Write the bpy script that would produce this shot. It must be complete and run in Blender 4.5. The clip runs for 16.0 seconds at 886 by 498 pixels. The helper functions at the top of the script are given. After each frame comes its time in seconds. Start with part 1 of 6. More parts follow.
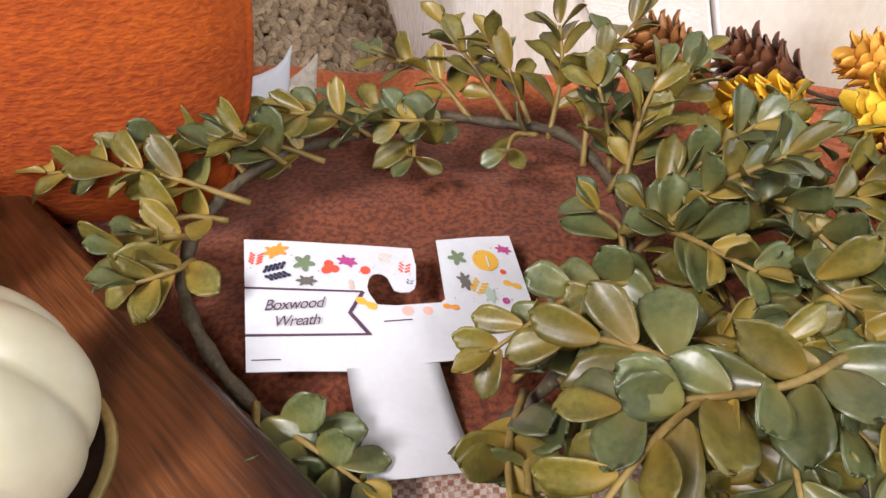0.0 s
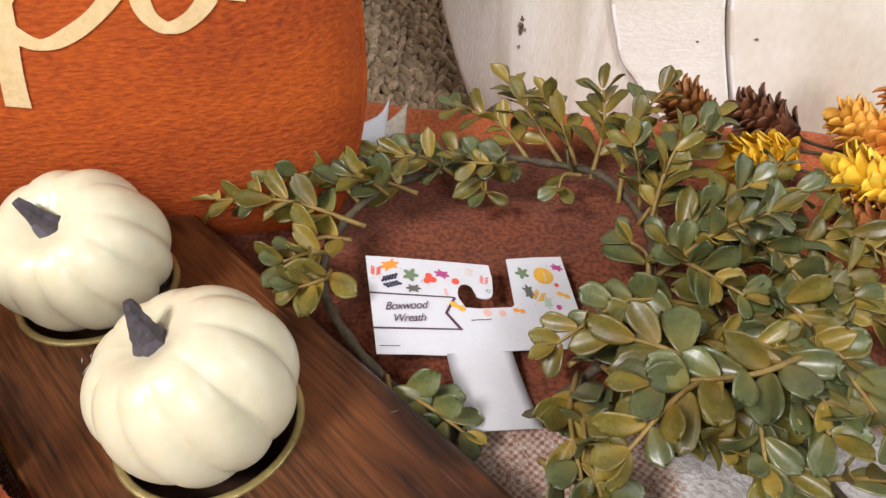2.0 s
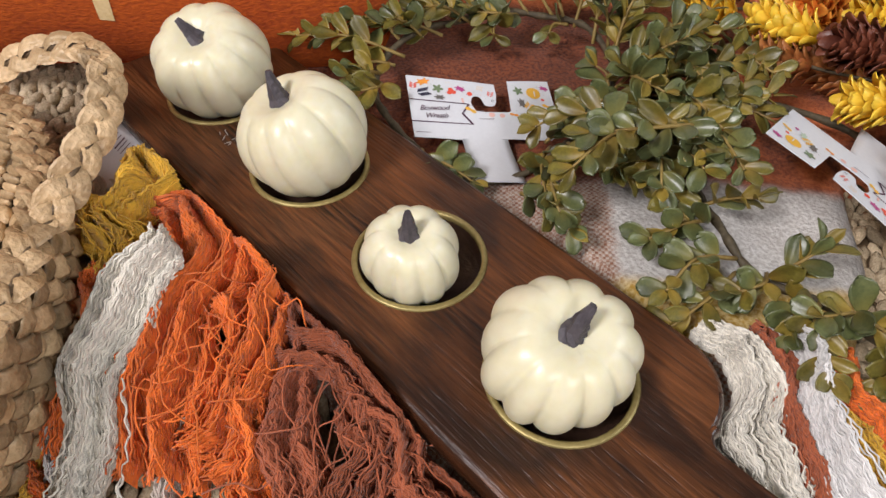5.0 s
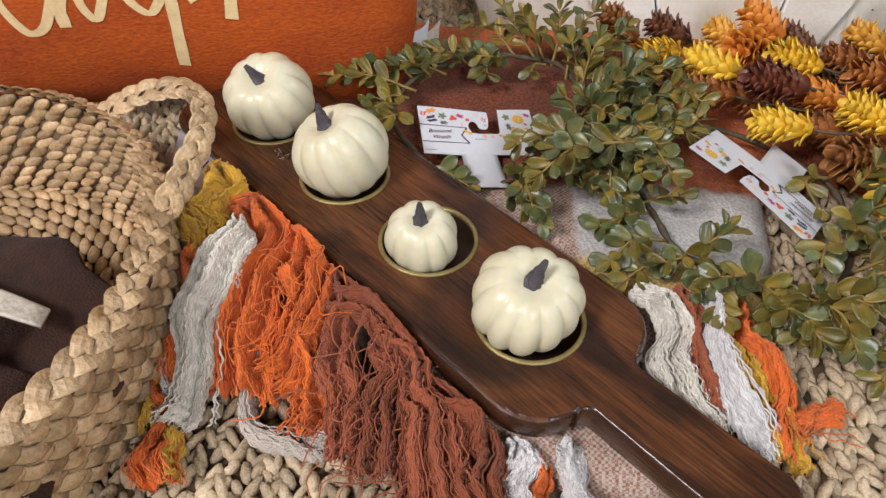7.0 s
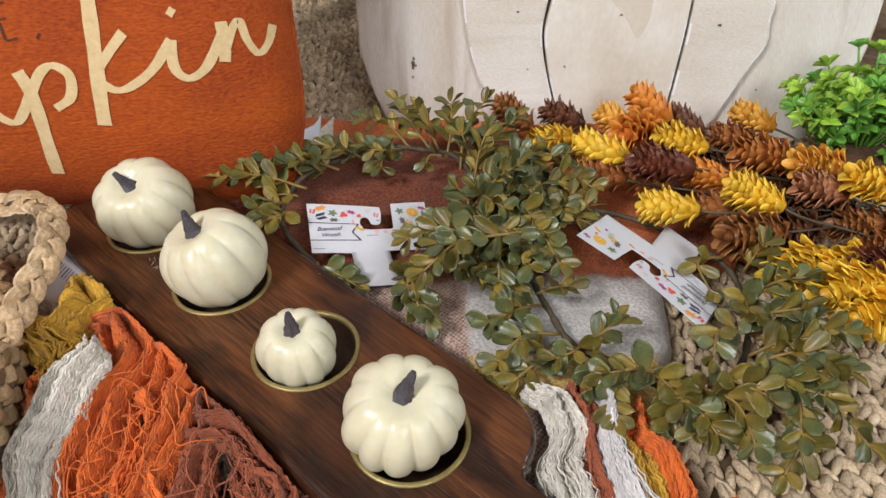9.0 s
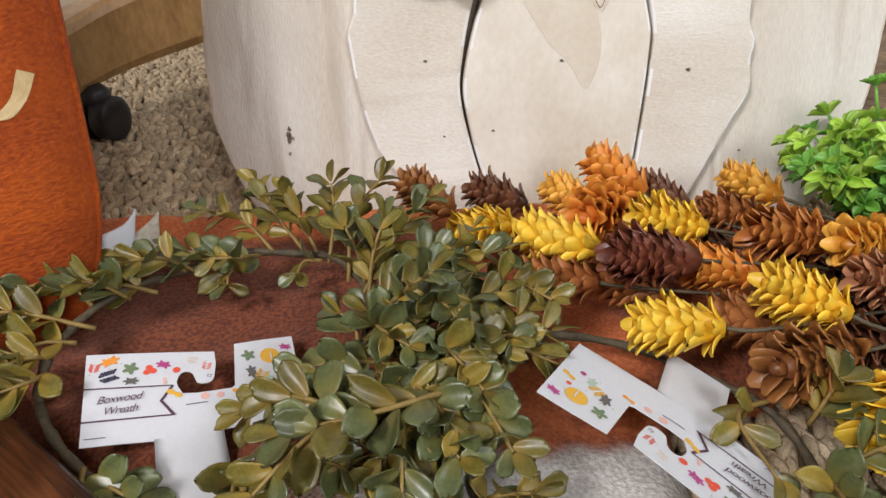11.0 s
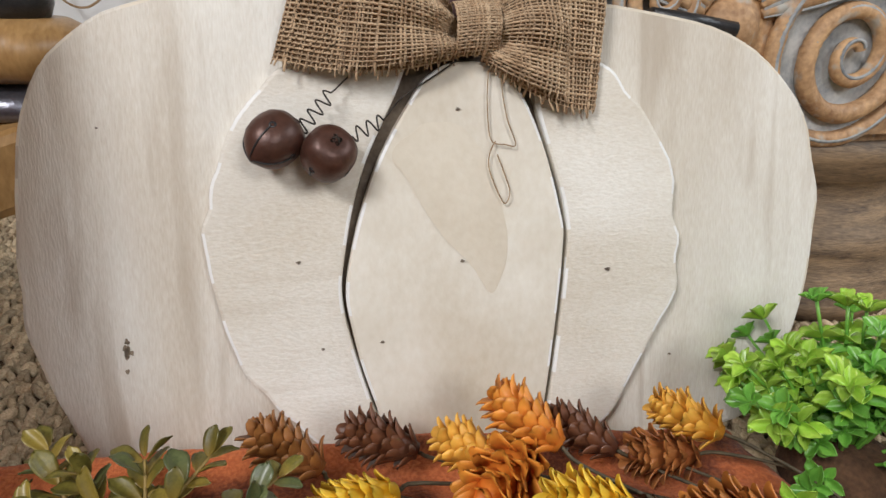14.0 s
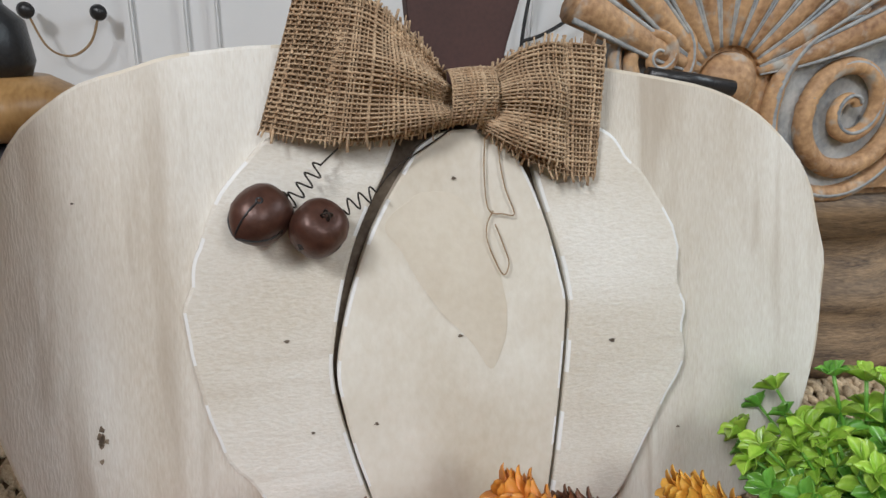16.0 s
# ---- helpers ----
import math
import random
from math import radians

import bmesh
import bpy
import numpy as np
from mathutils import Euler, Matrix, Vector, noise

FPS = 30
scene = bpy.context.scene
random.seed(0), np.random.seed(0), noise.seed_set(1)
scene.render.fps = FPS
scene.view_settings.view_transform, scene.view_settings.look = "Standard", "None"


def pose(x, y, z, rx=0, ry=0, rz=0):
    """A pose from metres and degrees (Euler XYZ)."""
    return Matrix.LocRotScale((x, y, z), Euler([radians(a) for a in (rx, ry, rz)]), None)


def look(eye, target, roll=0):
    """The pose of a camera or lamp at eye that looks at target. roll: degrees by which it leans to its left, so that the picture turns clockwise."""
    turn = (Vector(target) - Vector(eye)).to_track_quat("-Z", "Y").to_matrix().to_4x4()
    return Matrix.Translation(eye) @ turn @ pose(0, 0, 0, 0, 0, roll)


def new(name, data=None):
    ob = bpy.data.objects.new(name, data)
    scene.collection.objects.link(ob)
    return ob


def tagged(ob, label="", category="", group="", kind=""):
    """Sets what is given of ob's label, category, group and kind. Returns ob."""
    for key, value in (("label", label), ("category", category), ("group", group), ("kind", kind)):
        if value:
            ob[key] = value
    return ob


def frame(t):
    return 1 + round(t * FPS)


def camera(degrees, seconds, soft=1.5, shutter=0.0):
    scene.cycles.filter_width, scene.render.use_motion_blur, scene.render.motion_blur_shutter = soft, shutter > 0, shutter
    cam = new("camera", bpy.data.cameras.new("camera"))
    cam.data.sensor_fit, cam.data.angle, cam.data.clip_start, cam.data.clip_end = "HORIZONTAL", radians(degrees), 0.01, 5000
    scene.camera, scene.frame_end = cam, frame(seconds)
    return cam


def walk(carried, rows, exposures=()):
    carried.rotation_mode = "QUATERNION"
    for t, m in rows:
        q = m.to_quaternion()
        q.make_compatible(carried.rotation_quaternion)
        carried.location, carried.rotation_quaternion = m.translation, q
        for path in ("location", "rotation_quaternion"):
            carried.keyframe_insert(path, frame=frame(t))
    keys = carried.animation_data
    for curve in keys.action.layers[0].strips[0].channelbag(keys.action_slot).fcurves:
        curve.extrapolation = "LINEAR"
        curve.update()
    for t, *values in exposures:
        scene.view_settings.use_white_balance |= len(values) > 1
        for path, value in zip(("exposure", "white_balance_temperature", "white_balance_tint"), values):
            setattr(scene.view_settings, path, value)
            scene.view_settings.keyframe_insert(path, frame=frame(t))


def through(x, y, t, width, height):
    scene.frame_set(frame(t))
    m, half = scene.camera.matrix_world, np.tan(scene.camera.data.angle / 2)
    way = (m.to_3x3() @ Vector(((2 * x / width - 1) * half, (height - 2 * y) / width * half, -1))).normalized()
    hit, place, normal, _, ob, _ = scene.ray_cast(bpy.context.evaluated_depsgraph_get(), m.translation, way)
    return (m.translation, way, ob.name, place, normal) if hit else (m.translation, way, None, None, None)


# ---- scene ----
cam = camera(69.3, 16.0)
PATH = [
    (0, (-0.0017, 0.0571, 0.1933), (0.0531, 1.5926, -1.0871), 0.43),
    (0.5, (-0.0087, 0.0577, 0.1972), (0.0471, 1.5951, -1.0808), 0.74),
    (1, (-0.0177, 0.0542, 0.2078), (0.0241, 1.5839, -1.0800), 0.85),
    (1.5, (-0.0258, 0.0285, 0.2319), (-0.0029, 1.5458, -1.0710), 1.03),
    (2, (-0.0309, 0.0063, 0.2524), (-0.0190, 1.5225, -1.0519), 1.16),
    (2.5, (-0.0280, -0.0101, 0.2710), (-0.0321, 1.5137, -1.0244), 0.75),
    (3, (-0.0250, -0.0283, 0.2778), (-0.0371, 1.4922, -1.0214), 0.70),
    (3.5, (-0.0220, -0.0559, 0.2759), (-0.0400, 1.4493, -1.0410), 0.66),
    (4, (-0.0190, -0.0843, 0.2822), (-0.0409, 1.3847, -1.0749), 0.63),
    (4.5, (-0.0200, -0.1049, 0.2863), (-0.0476, 1.3100, -1.1270), 0.49),
    (5, (-0.0310, -0.1344, 0.2917), (-0.0613, 1.1975, -1.2000), 0.76),
    (7.3, (-0.0203, -0.2355, 0.3595), (-0.0839, 1.1864, -1.0456), -0.38),
    (7.5, (-0.0173, -0.2374, 0.3598), (-0.0750, 1.2083, -1.0209), -0.33),
    (8, (-0.0103, -0.2404, 0.3673), (-0.0512, 1.2357, -0.9816), -0.70),
    (8.5, (0.0077, -0.2280, 0.3686), (0.0056, 1.2825, -0.9422), -0.73),
    (9, (0.0268, -0.2023, 0.3516), (0.0965, 1.3524, -0.9045), -0.19),
    (9.2, (0.0398, -0.1867, 0.3473), (0.1504, 1.3738, -0.8986), -0.23),
    (11.3, (0.0761, -0.0139, 0.2528), (0.3607, 1.7015, -0.7354), 0.04),
    (11.5, (0.0811, -0.0027, 0.2532), (0.3835, 1.7231, -0.7112), 0.31),
    (12, (0.0911, 0.0271, 0.2497), (0.4343, 1.7757, -0.6583), 0.87),
    (12.5, (0.1100, 0.0513, 0.2624), (0.4990, 1.8120, -0.6027), 1.46),
    (13, (0.1150, 0.0676, 0.2771), (0.5450, 1.8291, -0.5668), 2.14),
    (13.5, (0.1169, 0.0701, 0.2869), (0.5746, 1.8488, -0.5047), 2.23),
    (14, (0.1269, 0.0743, 0.2944), (0.5966, 1.8616, -0.4703), 2.17),
    (14.5, (0.1299, 0.0823, 0.3074), (0.6184, 1.8706, -0.4432), 2.24),
    (15, (0.1288, 0.0946, 0.3085), (0.6273, 1.8909, -0.4159), 2.07),
    (15.5, (0.1278, 0.1031, 0.3113), (0.6351, 1.9054, -0.3917), 1.99),
    (16, (0.1288, 0.1018, 0.3095), (0.6381, 1.9184, -0.3543), 1.77),
]
walk(cam, [(t, look(eye, target, roll)) for t, eye, target, roll in PATH],
     [(0.0, 0.06, 6350, 15), (1.5, -0.12, 6450, 14), (3.5, -0.34, 6450, 13), (7.5, -0.52, 6250, 12), (9.0, -0.50, 6250, 11), (12.5, -0.38, 6400, 10), (14.0, -0.58, 6250, 8), (16.0, -0.72, 6050, 6)])

# ---- world and light ----
world = bpy.data.worlds.new("sky")
scene.world = world
world.use_nodes = True
wn = world.node_tree.nodes
sky = wn.new("ShaderNodeTexSky")
sky.sky_type, sky.sun_disc, sky.sun_elevation, sky.sun_rotation = "NISHITA", False, radians(40), radians(250)
world.node_tree.links.new(sky.outputs[0], wn["Background"].inputs[0])
wn["Background"].inputs[1].default_value = 0.12


def area_lamp(name, eye, target, wide, high, watts, colour):
    lamp = bpy.data.lights.new(name, "AREA")
    lamp.shape, lamp.size, lamp.size_y, lamp.energy, lamp.color = "RECTANGLE", wide, high, watts, colour
    ob = new(name, lamp)
    ob.matrix_world = look(eye, target)
    return ob


area_lamp("window_and_fill_light", (-1.48, -1.20, 2.15), (0.0, 0.1, 0.1), 0.65, 0.6, 92, (1.0, 0.955, 0.945))
# added front fill from behind the camera, no known source
area_lamp("window_and_fill_light", (0.72, -2.08, 1.70), (0.1, 0.0, 0.15), 0.7, 0.85, 42, (1.0, 0.955, 0.93))
# added side fill to brighten the door and back rug, no known source
area_lamp("window_and_fill_light", (2.08, -0.10, 1.45), (0.3, 1.2, 0.3), 0.8, 0.8, 22, (0.93, 0.97, 1.0))


# ---- materials ----
def surface(name, dark, light, size=30.0, rough=0.6, bump=0.2, grain=400.0, stretch=(1, 1, 1), metal=0.0, vary=0.0,
            sheen=0.0, coat=0.0, fine=0.35, through=0.0, island=0.0, heel=None):
    """A material of two colours mixed by broad and fine noise, with a fine bump; vary: brightness from piece to piece."""
    m = bpy.data.materials.new(name)
    m.use_nodes = True
    n, link = m.node_tree.nodes, m.node_tree.links.new
    bsdf = n["Principled BSDF"]
    co, mp = n.new("ShaderNodeTexCoord"), n.new("ShaderNodeMapping")
    mp.inputs["Scale"].default_value = stretch
    link(co.outputs["Object"], mp.inputs[0])
    big, small = n.new("ShaderNodeTexNoise"), n.new("ShaderNodeTexNoise")
    for node, scale, detail in ((big, size, 4), (small, grain, 3)):
        node.inputs["Scale"].default_value, node.inputs["Detail"].default_value = scale, detail
        link(mp.outputs[0], node.inputs["Vector"])
    mix = n.new("ShaderNodeMath")
    mix.operation = "MULTIPLY_ADD"
    mix.inputs[1].default_value = fine
    link(small.outputs["Fac"], mix.inputs[0])
    scaled = n.new("ShaderNodeMath")
    scaled.operation = "MULTIPLY"
    scaled.inputs[1].default_value = 1 - fine
    link(big.outputs["Fac"], scaled.inputs[0])
    link(scaled.outputs[0], mix.inputs[2])
    ramp = n.new("ShaderNodeValToRGB")
    ramp.color_ramp.elements[0].position, ramp.color_ramp.elements[1].position = 0.34, 0.66
    ramp.color_ramp.elements[0].color, ramp.color_ramp.elements[1].color = (*dark, 1), (*light, 1)
    link(mix.outputs[0], ramp.inputs[0])
    colour = ramp.outputs[0]
    if heel:
        sep, reach, tint = n.new("ShaderNodeSeparateXYZ"), n.new("ShaderNodeMapRange"), n.new("ShaderNodeMixRGB")
        link(co.outputs["Object"], sep.inputs[0])
        reach.inputs["From Min"].default_value, reach.inputs["From Max"].default_value = 0.014, 0.002
        link(sep.outputs["X"], reach.inputs[0])
        link(reach.outputs[0], tint.inputs[0])
        link(colour, tint.inputs[1])
        tint.inputs[2].default_value = (*heel, 1)
        colour = tint.outputs[0]
    if vary:
        info, hsv, span = n.new("ShaderNodeObjectInfo"), n.new("ShaderNodeHueSaturation"), n.new("ShaderNodeMapRange")
        span.inputs["To Min"].default_value, span.inputs["To Max"].default_value = 1 - vary, 1 + vary
        link(info.outputs["Random"], span.inputs[0])
        link(span.outputs[0], hsv.inputs["Value"])
        link(colour, hsv.inputs["Color"])
        colour = hsv.outputs[0]
    if island:
        geo, hsv, span = n.new("ShaderNodeNewGeometry"), n.new("ShaderNodeHueSaturation"), n.new("ShaderNodeMapRange")
        span.inputs["To Min"].default_value, span.inputs["To Max"].default_value = 1 - island, 1 + island
        link(geo.outputs["Random Per Island"], span.inputs[0])
        link(span.outputs[0], hsv.inputs["Value"])
        link(colour, hsv.inputs["Color"])
        colour = hsv.outputs[0]
    link(colour, bsdf.inputs["Base Color"])
    bsdf.inputs["Roughness"].default_value, bsdf.inputs["Metallic"].default_value = rough, metal
    bsdf.inputs["Sheen Weight"].default_value, bsdf.inputs["Coat Weight"].default_value = sheen, coat
    bsdf.inputs["Coat Roughness"].default_value = 0.25
    if through:
        bsdf.inputs["Subsurface Weight"].default_value = through
        bsdf.inputs["Subsurface Radius"].default_value = (0.006, 0.005, 0.003)
    if bump:
        b = n.new("ShaderNodeBump")
        b.inputs["Strength"].default_value, b.inputs["Distance"].default_value = bump, 0.002
        link(small.outputs["Fac"], b.inputs["Height"])
        link(b.outputs[0], bsdf.inputs["Normal"])
    return m


def nodes_of(m):
    return m.node_tree.nodes, m.node_tree.links.new, m.node_tree.nodes["Principled BSDF"]


M = dict(
    wall=surface("white_painted_wall", (0.74, 0.74, 0.74), (0.8, 0.8, 0.8), 3, 0.6, 0.05),
    greige=surface("greige_wall_paint", (0.22, 0.21, 0.19), (0.27, 0.26, 0.24), 3, 0.7, 0.05),
    trim=surface("white_gloss_paint", (0.76, 0.77, 0.78), (0.82, 0.82, 0.82), 5, 0.35, 0.03),
    floor=surface("pale_oak_floor", (0.30, 0.20, 0.10), (0.44, 0.31, 0.17), 6, 0.4, 0.1, 60, (1, 8, 1)),
    jute=surface("jute", (0.36, 0.26, 0.155), (0.72, 0.59, 0.40), 45, 0.9, 0.6, 700, fine=0.5, island=0.28),
    board=surface("whitewashed_wood", (0.52, 0.45, 0.355), (0.80, 0.775, 0.71), 6, 0.5, 0.3, 420, (2.2, 1, 0.3), fine=0.25),
    panel=surface("brushed_white_wood", (0.62, 0.56, 0.46), (0.81, 0.785, 0.72), 12, 0.5, 0.28, 620, (0.45, 1, 1.0), fine=0.30),
    middle=surface("smooth_white_wood", (0.58, 0.505, 0.385), (0.79, 0.755, 0.67), 8, 0.5, 0.1, 200, (1.2, 1, 0.8), fine=0.2),
    stain=surface("beige_tone", (0.60, 0.525, 0.41), (0.70, 0.64, 0.53), 14, 0.5, 0.1, 200, fine=0.3),
    chip=surface("fresh_white_paint", (0.8, 0.8, 0.78), (0.86, 0.86, 0.84), 40, 0.5, 0.1),
    # painted shade of the panel gaps, and the colour of nail marks
    gap=surface("gap_shade_and_dark_marks", (0.07, 0.05, 0.036), (0.19, 0.15, 0.11), 60, 0.8),
    knot=surface("brown_wood_knot", (0.10, 0.07, 0.045), (0.34, 0.27, 0.19), 300, 0.8),
    scuff=surface("pale_scuff", (0.30, 0.27, 0.25), (0.5, 0.47, 0.45), 300, 0.7),
    stem=surface("brown_painted_wood", (0.036, 0.013, 0.010), (0.060, 0.022, 0.017), 20, 0.7, 0.1),
    burlap=surface("burlap_thread", (0.34, 0.22, 0.125), (0.62, 0.46, 0.30), 80, 0.95, 0.4, 900, island=0.15),
    # darkened burlap: painted shade between the bow's threads
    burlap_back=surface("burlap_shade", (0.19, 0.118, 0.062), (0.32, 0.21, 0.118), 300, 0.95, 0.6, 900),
    bell=surface("rusty_brown_metal", (0.06, 0.026, 0.018), (0.115, 0.052, 0.036), 60, 0.40, 0.15, 300, metal=0.3),
    wire=surface("dark_wire", (0.02, 0.016, 0.013), (0.05, 0.038, 0.03), 100, 0.5, metal=0.6),
    twine=surface("twine", (0.22, 0.14, 0.07), (0.4, 0.28, 0.16), 300, 0.9),
    cream=surface("cream_pumpkin", (0.72, 0.675, 0.46), (0.80, 0.77, 0.58), 24, 0.36, 0.05, 200, through=0.35, coat=0.15),
    graystem=surface("gray_stem", (0.034, 0.029, 0.036), (0.092, 0.080, 0.092), 90, 0.6, 0.3),
    brass=surface("antique_brass", (0.26, 0.20, 0.07), (0.42, 0.34, 0.14), 50, 0.42, 0.08, metal=0.6),
    cup=surface("brown_tin_cup", (0.05, 0.026, 0.018), (0.12, 0.065, 0.045), 40, 0.35, metal=0.3),
    paper=surface("white_card", (0.60, 0.62, 0.65), (0.67, 0.69, 0.72), 12, 0.5, 0.04),
    ink=surface("plum_ink", (0.07, 0.03, 0.06), (0.10, 0.05, 0.08), 300, 0.6, 0),
    pillow=surface("orange_canvas", (0.27, 0.035, 0.0012), (0.52, 0.097, 0.003), 14, 0.9, 0.5, 330, (0.75, 1, 1.7), fine=0.55),
    lettering=surface("cream_print", (0.68, 0.50, 0.24), (0.80, 0.62, 0.34), 120, 0.9, 0.3),
    smallprint=surface("brown_print", (0.05, 0.025, 0.015), (0.09, 0.045, 0.03), 120, 0.9, 0.2),
    twig=surface("olive_stem", (0.19, 0.12, 0.03), (0.34, 0.24, 0.07), 60, 0.6, 0.3),
    hoop=surface("wrapped_wire_hoop", (0.045, 0.034, 0.018), (0.115, 0.088, 0.048), 90, 0.65, 0.5),
    seagrass=surface("seagrass", (0.30, 0.185, 0.085), (0.68, 0.49, 0.28), 55, 0.42, 0.5, 420, vary=0.22, island=0.34),
    # darkened copy of the seagrass: shade in the gaps put into the colour
    seagrass_shade=surface("seagrass_gap_shade", (0.07, 0.042, 0.02), (0.16, 0.105, 0.055), 40, 0.7, 0.4, 500),
    brown_felt=surface("dark_brown_fleece", (0.022, 0.008, 0.004), (0.055, 0.021, 0.011), 60, 1.0, 0.6, 700, sheen=0.03),
    herring=surface("cream_webbing", (0.52, 0.46, 0.36), (0.72, 0.67, 0.56), 200, 0.9, 0.4),
    carved=surface("weathered_carved_wood", (0.22, 0.11, 0.05), (0.66, 0.42, 0.22), 22, 0.6, 0.4, 200, fine=0.4),
    graywash=surface("gray_washed_wood", (0.20, 0.22, 0.24), (0.52, 0.52, 0.50), 34, 0.7, 0.4, 200),
    turned=surface("aged_turned_wood", (0.07, 0.045, 0.028), (0.34, 0.23, 0.13), 14, 0.6, 0.5, 120, (1, 1, 7), fine=0.4),
    oak=surface("golden_brown_wood", (0.24, 0.125, 0.04), (0.50, 0.30, 0.12), 8, 0.38, 0.15, 80, (3, 1, 1)),
    black=surface("black_iron", (0.01, 0.01, 0.011), (0.03, 0.03, 0.032), 60, 0.35),
    pewter=surface("pewter", (0.12, 0.12, 0.14), (0.2, 0.2, 0.23), 30, 0.3, metal=0.8),
    soil=surface("coco_fibre", (0.05, 0.025, 0.012), (0.12, 0.06, 0.03), 150, 1.0, 0.6),
)
# paler and darker bands that follow the grain of the whitewashed boards
for key, scale, stretch, lo, hi, most, tone in (("board", 13, (3.0, 1, 0.28), 0.50, 0.66, 0.65, (0.42, 0.345, 0.26)), ("middle", 9, (0.8, 1, 1.6), 0.52, 0.64, 0.22, (0.58, 0.50, 0.385)),
                                                ("panel", 60, (0.12, 1, 1.4), 0.56, 0.72, 0.28, (0.54, 0.47, 0.38))):
    n, link, bsdf = nodes_of(M[key])
    old = bsdf.inputs["Base Color"].links[0].from_socket
    co, mp, wash, edge, mixed = (n.new("ShaderNode" + k) for k in ("TexCoord", "Mapping", "TexNoise", "MapRange", "MixRGB"))
    mp.inputs["Scale"].default_value = stretch
    wash.inputs["Scale"].default_value, wash.inputs["Detail"].default_value, wash.inputs["Distortion"].default_value = scale, 6, 0.5
    edge.inputs["From Min"].default_value, edge.inputs["From Max"].default_value, edge.inputs["To Max"].default_value = lo, hi, most
    link(co.outputs["Object"], mp.inputs[0])
    link(mp.outputs[0], wash.inputs["Vector"])
    link(wash.outputs["Fac"], edge.inputs[0])
    link(edge.outputs[0], mixed.inputs[0])
    link(old, mixed.inputs[1])
    mixed.inputs[2].default_value = (*tone, 1)
    link(mixed.outputs[0], bsdf.inputs["Base Color"])
for key in ("carved",):
    n, link, bsdf = nodes_of(M[key])
    old = bsdf.inputs["Base Color"].links[0].from_socket
    co, wash, edge, mixed = n.new("ShaderNodeTexCoord"), n.new("ShaderNodeTexNoise"), n.new("ShaderNodeMapRange"), n.new("ShaderNodeMixRGB")
    wash.inputs["Scale"].default_value, wash.inputs["Detail"].default_value = 55, 8
    edge.inputs["From Min"].default_value, edge.inputs["From Max"].default_value = 0.56, 0.72
    link(co.outputs["Object"], wash.inputs["Vector"])
    link(wash.outputs["Fac"], edge.inputs[0])
    link(edge.outputs[0], mixed.inputs[0])
    link(old, mixed.inputs[1])
    mixed.inputs[2].default_value = (0.42, 0.41, 0.37, 1)
    link(mixed.outputs[0], bsdf.inputs["Base Color"])
# walnut of the serving board: long streaks
M["walnut"] = surface("walnut", (0.010, 0.004, 0.002), (0.185, 0.064, 0.021), 36, 0.34, 0.6, 520, (0.065, 1.0, 1), coat=0.08, fine=0.5)
n, link, bsdf = nodes_of(M["walnut"])
old = bsdf.inputs["Base Color"].links[0].from_socket
co, mp, figure, edge, mixed = (n.new("ShaderNode" + k) for k in ("TexCoord", "Mapping", "TexNoise", "MapRange", "MixRGB"))
mp.inputs["Scale"].default_value = (0.42, 1.0, 1.0)
figure.inputs["Scale"].default_value, figure.inputs["Detail"].default_value, figure.inputs["Distortion"].default_value = 24, 5, 0.8
edge.inputs["From Min"].default_value, edge.inputs["From Max"].default_value = 0.50, 0.68
link(co.outputs["Object"], mp.inputs[0])
link(mp.outputs[0], figure.inputs["Vector"])
link(figure.outputs["Fac"], edge.inputs[0])
edge.inputs["To Max"].default_value = 0.85
link(edge.outputs[0], mixed.inputs[0])
link(old, mixed.inputs[1])
mixed.inputs[2].default_value = (0.012, 0.0055, 0.004, 1)
link(mixed.outputs[0], bsdf.inputs["Base Color"])
M["walnut_edge"] = surface("dark_stained_edge", (0.012, 0.005, 0.003), (0.060, 0.022, 0.009), 40, 0.26, 0.35, 300, (0.15, 1, 1), coat=0.4, fine=0.4)
M["walnut"].node_tree.nodes["Principled BSDF"].inputs["Specular IOR Level"].default_value = 0.35
# artificial leaves: olive, blue green and yellow green, shared by mesh
LEAF = [surface("olive_leaf", (0.052, 0.049, 0.008), (0.23, 0.188, 0.033), 45, 0.42, 0.05, 500, vary=0.3, coat=0.12, heel=(0.27, 0.18, 0.03)),
        surface("sage_leaf", (0.040, 0.056, 0.020), (0.150, 0.168, 0.060), 45, 0.38, 0.05, 500, vary=0.25, coat=0.2, heel=(0.17, 0.155, 0.04)),
        surface("golden_leaf", (0.135, 0.098, 0.014), (0.31, 0.235, 0.043), 45, 0.42, 0.05, 500, vary=0.25, coat=0.12, heel=(0.28, 0.19, 0.03))]
BRIGHT = [surface("lime_leaf", (0.24, 0.48, 0.03), (0.50, 0.70, 0.11), 70, 0.35, 0.1, vary=0.3, coat=0.2),
          surface("grass_leaf", (0.09, 0.28, 0.03), (0.24, 0.52, 0.08), 70, 0.35, 0.1, vary=0.25, coat=0.2)]


def two_tone(name, tip, base):
    """A cone's plastic scales: one colour at the base of the scales, another at the tips, along each scale."""
    return surface(name, [0.5 * (a + b) for a, b in zip(base, tip)], tip, 90, 0.45, 0.15, 500, vary=0.16, fine=0.3, coat=0.1, heel=base)


